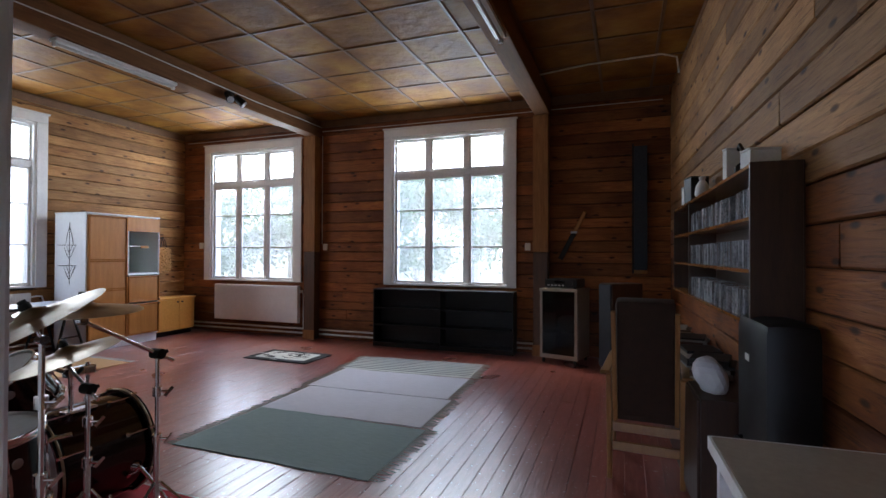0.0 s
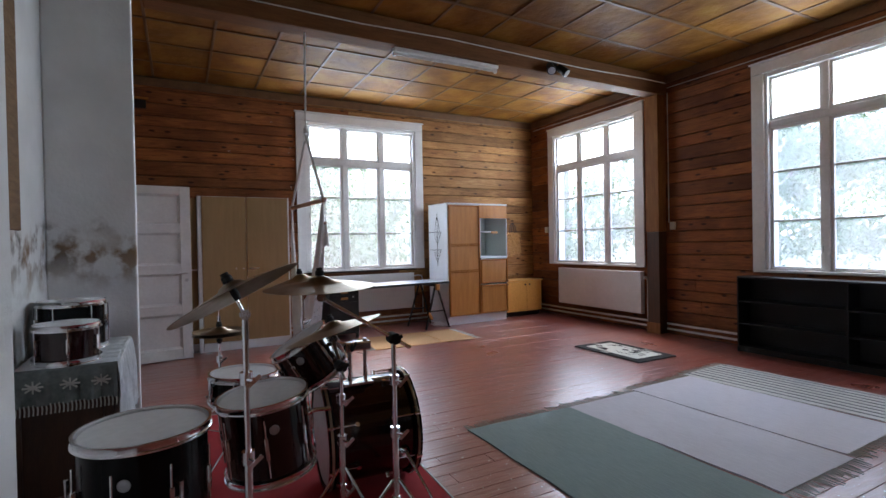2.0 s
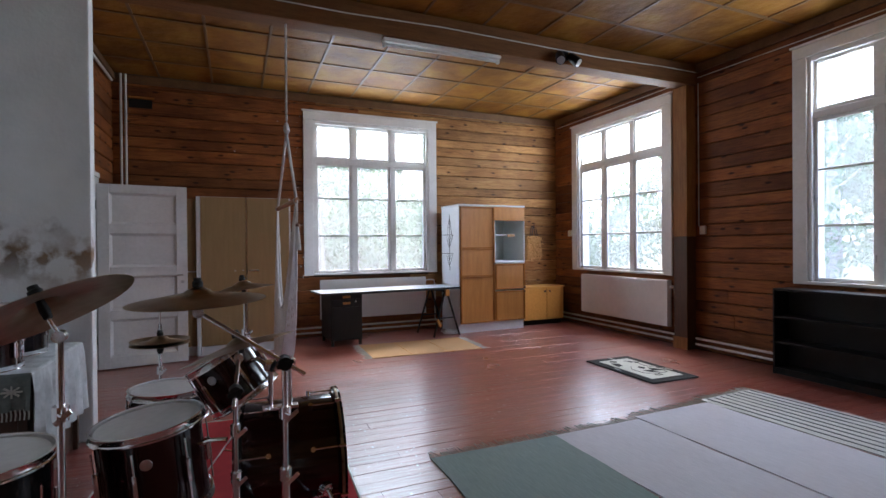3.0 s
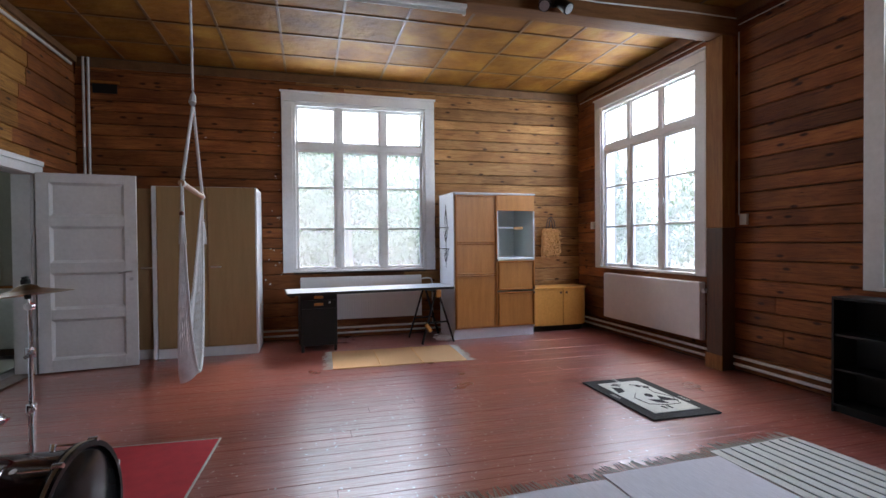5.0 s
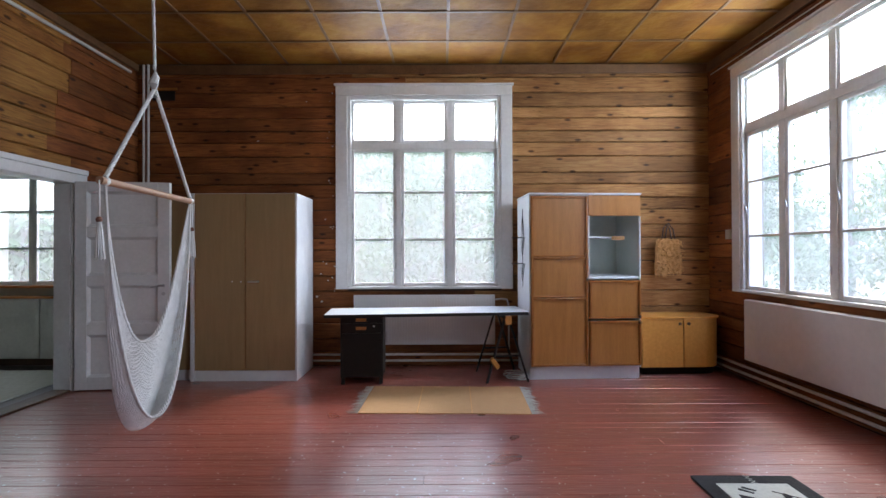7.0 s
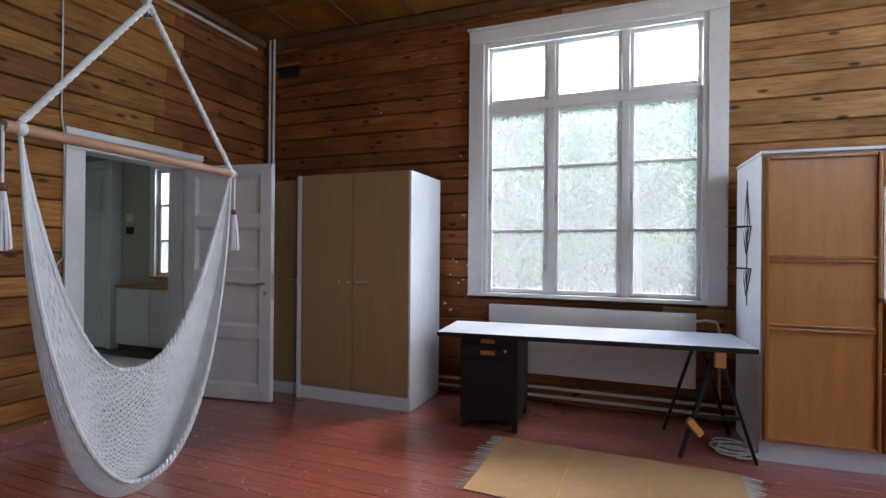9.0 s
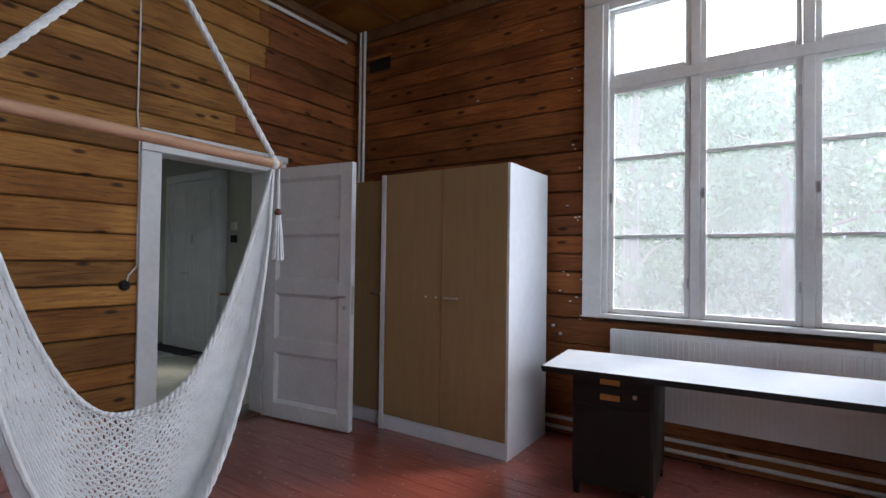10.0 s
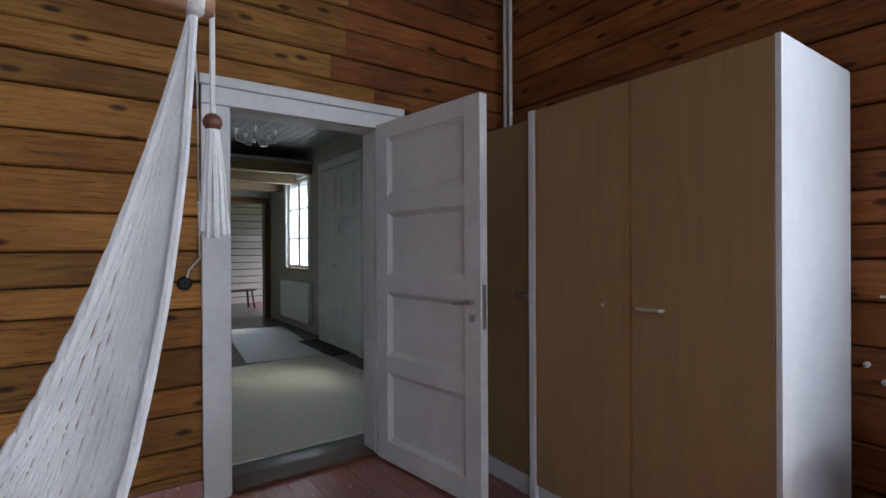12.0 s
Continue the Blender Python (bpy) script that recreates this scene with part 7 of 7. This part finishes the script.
def hall_window(name, a, b, z0, z1):
    t = thing(name, pose(HX0, (a + b) / 2, 0), "white hallway window of six panes", "window", "hallway windows", "structure")
    w = (b - a) / 2
    bm = B()
    for s in (-1, 1):
        box(bm, 0.002, s * (w + 0.09), z0 - 0.06, 0.025, s * (w + 0.001), z1 + 0.001, 0.004)
    box(bm, 0.002, -w - 0.09, z1 + 0.002, 0.028, w + 0.09, z1 + 0.10, 0.004)
    part("casing", bm, M_WHITE, t)
    part("window_sill", box(B(), -0.1, -w - 0.06, z0 - 0.035, 0.05, w + 0.06, z0 - 0.002, 0.004), M_OAKTRIM, t, "brown wooden sill")
    for q0, q1 in ((-w, -0.002), (0.002, w)):
        bm = B()
        box(bm, -0.07, q0, z0, -0.03, q0 + 0.05, z1, 0.004)
        box(bm, -0.07, q1 - 0.05, z0, -0.03, q1, z1, 0.004)
        h3 = (z1 - z0) / 3
        for z in (z0, z0 + h3 - 0.01, z0 + 2 * h3 - 0.01, z1 - 0.05):
            box(bm, -0.068, q0 + 0.051, z, -0.032, q1 - 0.051, z + (0.05 if z in (z0, z1 - 0.05) else 0.022), 0.003)
        s = part("sash", bm, M_WHITE, t)
        for k in range(3):
            p = part("pane", box(B(), -0.052, q0 + 0.049, z0 + h3 * k + 0.02, -0.048, q1 - 0.049, z0 + h3 * (k + 1) - 0.01), M_PANE, s)
            p.visible_shadow = False


hall_window("window_4", *hw[0])
hall_window("window_5", *hw[1])
dd = thing("double_door", pose(HX0 + 0.112, -3.34, 0), "tall white panelled double door in the hallway", "door")
bm = B()
for s in (-1, 1):
    box(bm, -0.108, s * 0.70, 0, 0.04, s * 0.60, 2.46, 0.005)
box(bm, -0.108, -0.70, 2.461, 0.045, 0.70, 2.57, 0.005)
part("casing", bm, M_DOORWHITE, dd)
for s in (-1, 1):
    y0, y1 = (-0.595, -0.003) if s < 0 else (0.003, 0.595)
    lf = part("door_leaf", box(B(), 0.0, y0, 0.01, 0.028, y1, 2.455, 0.003), M_DOORWHITE, dd)
    for z0, z1 in ((0.15, 0.85), (0.98, 1.75), (1.88, 2.32)):
        bm = B()
        for q in ((y0 + 0.09, z0, y0 + 0.12, z1), (y1 - 0.12, z0, y1 - 0.09, z1), (y0 + 0.121, z0, y1 - 0.121, z0 + 0.03), (y0 + 0.121, z1 - 0.03, y1 - 0.121, z1)):
            box(bm, 0.0285, q[0], q[1], 0.040, q[2], q[3], 0.004)
        part("panel_moulding", bm, M_DOORWHITE, lf)
part("door_handle", hose(B(), [(0.03, -0.05, 1.12), (0.075, -0.05, 1.12), (0.08, -0.15, 1.11)], 0.009), M_STEEL, dd, smooth=True)
part("lock_case", box(B(), 0.0285, 0.02, 1.55, 0.045, 0.07, 1.68, 0.003), M_STEEL, dd)
hr = radiator(pose(HX0 + 0.002, -5.38, 0, 0, 0, -90), 1.42, 0.15, 0.80, "white panel radiator under the hallway window", False)
hc = thing("wall_cabinet", pose(HX0 + 0.003, -1.55, 0), "low white panelled hallway cabinet under the window", "cabinet")
part("body", box(B(), 0, -0.95, 0.09, 0.16, 0.95, 0.84, 0.004), M_DOORWHITE, hc)
part("plinth", box(B(), 0, -0.95, 0, 0.13, 0.95, 0.089), M_DARKPOST, hc)
part("top_board", box(B(), 0, -0.96, 0.842, 0.18, 0.96, 0.87, 0.004), M_OAKTRIM, hc)
for k in range(3):
    part("cabinet_door", box(B(), 0.1605, -0.94 + 0.63 * k, 0.10, 0.176, -0.32 + 0.63 * k, 0.83, 0.003), M_DOORWHITE, hc)
ph = thing("wall_phone", pose(HX0 + 0.003, -2.45, 1.72), "small black and white box on the hallway wall", "wall box")
part("case", box(B(), 0, -0.05, 0.02, 0.04, 0.05, 0.12, 0.006), M_SWITCH, ph)
part("lower_box", box(B(), 0, -0.04, -0.16, 0.05, 0.05, -0.06, 0.006), M_RUBBER, ph)


def runner(x0, x1, y0, y1, label, turn=0.0, mat=M_HALLRUG):
    t = thing("runner_rug", pose((x0 + x1) / 2, (y0 + y1) / 2, 0, 0, 0, turn), label, "rug", "hallway runners")
    hx, hy = (x1 - x0) / 2, (y1 - y0) / 2
    part("weave", box(B(), -hx + 0.02, -hy + 0.02, 0.001, hx - 0.02, hy - 0.02, 0.010, 0.003), mat, t)
    bm = B()
    for q in ((-hx, -hy, -hx + 0.0195, hy), (hx - 0.0195, -hy, hx, hy), (-hx + 0.02, -hy, hx - 0.02, -hy + 0.0195), (-hx + 0.02, hy - 0.0195, hx - 0.02, hy)):
        box(bm, q[0], q[1], 0.001, q[2], q[3], 0.012, 0.002)
    part("binding", bm, M_FRINGE, t)


runner(-7.42, -5.15, -3.05, -0.36, "greenish beige runner rug on the hallway floor")
runner(-7.545, -6.615, -5.75, -3.10, "pale grey runner rug further along the hallway", -6.3, M_HALLRUGPALE)
dm = thing("door_mat", pose(-7.57, -3.55, 0), "dark door mat by the double door", "mat")
part("bristle", box(B(), -0.15, -0.58, 0.001, 0.15, 0.58, 0.016, 0.005), M_RUBBER, dm)
ch = thing("chandelier", pose(-6.55, -3.0, 0), "clear glass chandelier under the hallway ceiling", "ceiling lamp")
part("stem", rod(B(), (0, 0, 2.62), (0, 0, 2.905), 0.008), M_STEEL, ch)
for k in range(5):
    a = k * 1.2566
    c, s = math.cos(a), math.sin(a)
    arm = part("arm", hose(B(), [(0, 0, 2.64), (0.10 * c, 0.10 * s, 2.56), (0.20 * c, 0.20 * s, 2.58), (0.22 * c, 0.22 * s, 2.66)], 0.008), M_CHROME, ch, smooth=True)
    part("candle_cup", turned(B(), [(0, 0), (0.02, 0), (0.035, 0.05), (0.03, 0.05), (0, 0.01)], pose(0.22 * c, 0.22 * s, 2.66), 14), M_WHITE, arm, smooth=True)

# end doorway casing and the bright room past it
ed = thing("door_2", pose(HX0 + 0.54, HY0, 0), "brown wooden casing of the end doorway", "door frame", kind="structure")
bm = B()
for s in (-1, 1):
    box(bm, s * 0.52, 0.002, 0, s * 0.43, 0.03, 2.24, 0.004)
box(bm, -0.52, 0.002, 2.241, 0.52, 0.032, 2.34, 0.004)
part("casing", bm, M_BEAM, ed)
far_w = wall_core("wall_far_south", pose(-9.2, -9.9, 0), 5.0, 2.7, [], label="pale whitewashed log wall of the room past the hallway")
# Left open above: an unseen opening added to light the far room.
tagged(part("wall_far_west", box(B(), -9.45, -9.9, 0, -9.2, -7.2, 0.8), M_HALLWALL), "low pale wall under an unseen opening that lights the far room", "wall", kind="structure")
tagged(part("floor_far", box(B(), -9.4, -10.0, -0.2, HX0 - 0.201, -7.2, 0.0), M_FLOOR), "red-brown floor of the far room", "floor", kind="structure")
tagged(part("ceiling_far", box(B(), -9.4, -10.1, 2.7, HX1 + 0.2, -7.22, 2.8), M_HALLCEIL), "grey ceiling of the far room", "ceiling", kind="structure")
tagged(part("wall_far_east", box(B(), HX1, -10.0, 0, HX1 + 0.2, -7.22, 2.7), M_HALLWALL), "pale wall of the far room", "wall", kind="structure")
M_PALELOG = surface("whitewashed_log", (0.50, 0.42, 0.33), (0.66, 0.60, 0.52), 4, (0.8, 6, 8), (0.5, 0.7), 0.3, vary=0.1)
for k in range(16):
    bm = box(B(), 0.0, -0.03, 0.17 * k + 0.006, 5.0, 0.0, 0.17 * k + 0.158, 0.006)
    part("log", bm, M_PALELOG, far_w)
bn = thing("bench", pose(-7.55, -8.7, 0, 0, 0, 20), "small dark wooden bench in the far room", "bench")
part("seat", box(B(), -0.45, -0.14, 0.40, 0.45, 0.14, 0.44, 0.006), M_BROWNWOOD, bn)
for x in (-0.36, 0.36):
    for y in (-0.09, 0.09):
        part("leg", bar(B(), (x, y, 0.399), (x * 1.15, y * 1.3, 0.0), 0.035, 0.035), M_BROWNWOOD, bn)

# ---- the many pieces: logs of the walls, planks of the floor ----
rng_l = random.Random(11)
log_face(wall_west, Y1, HIGH, open_w, rng_l, tone=lambda a, z: M_LOG_TAN if a < 2.3 and z > 0.5 else M_LOG)
log_face(wall_north, X1 - X0, HIGH, open_n, rng_l)
log_face(wall_south, 3.41, HIGH, open_s, rng_l, tone=lambda a, z: M_LOG if a < 0.5 else M_LOG_GOLD, joint=1.35)
# East wall: tan logs above 1.75 m, darker reddish logs below.
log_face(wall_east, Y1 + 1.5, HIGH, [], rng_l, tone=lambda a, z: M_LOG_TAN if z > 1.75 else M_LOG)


def planks():
    rng = random.Random(3)
    x = X0
    while x < X1 + 0.30:
        w = rng.uniform(0.105, 0.135)
        e = x + w
        end = min(Y1, Y1 - (e - 1.2) / 0.035)
        cut = min(rng.uniform(1.0, 5.5), end - 0.5)
        for a, b in ((-1.5 if x > -1.06 else -0.03 if x < -4.3 else 0.0, cut - 0.001), (cut + 0.001, end)):
            bm = B()
            rise = rng.uniform(-0.0015, 0.001)
            prof = ((x + 0.0006, -0.03), (x + 0.0006, rise - 0.002), (x + 0.003, rise), (e - 0.003, rise), (e - 0.0006, rise - 0.002), (e - 0.0006, -0.03))
            p = [bm.verts.new((u, a, v)) for u, v in prof]
            q = [bm.verts.new((u, b, v)) for u, v in prof]
            for k in range(5):
                bm.faces.new((p[k], p[k + 1], q[k + 1], q[k]))
            bm.faces.new(p[::-1])
            bm.faces.new(q)
            part("plank", bm, M_FLOOR, floor)
        x = e


planks()
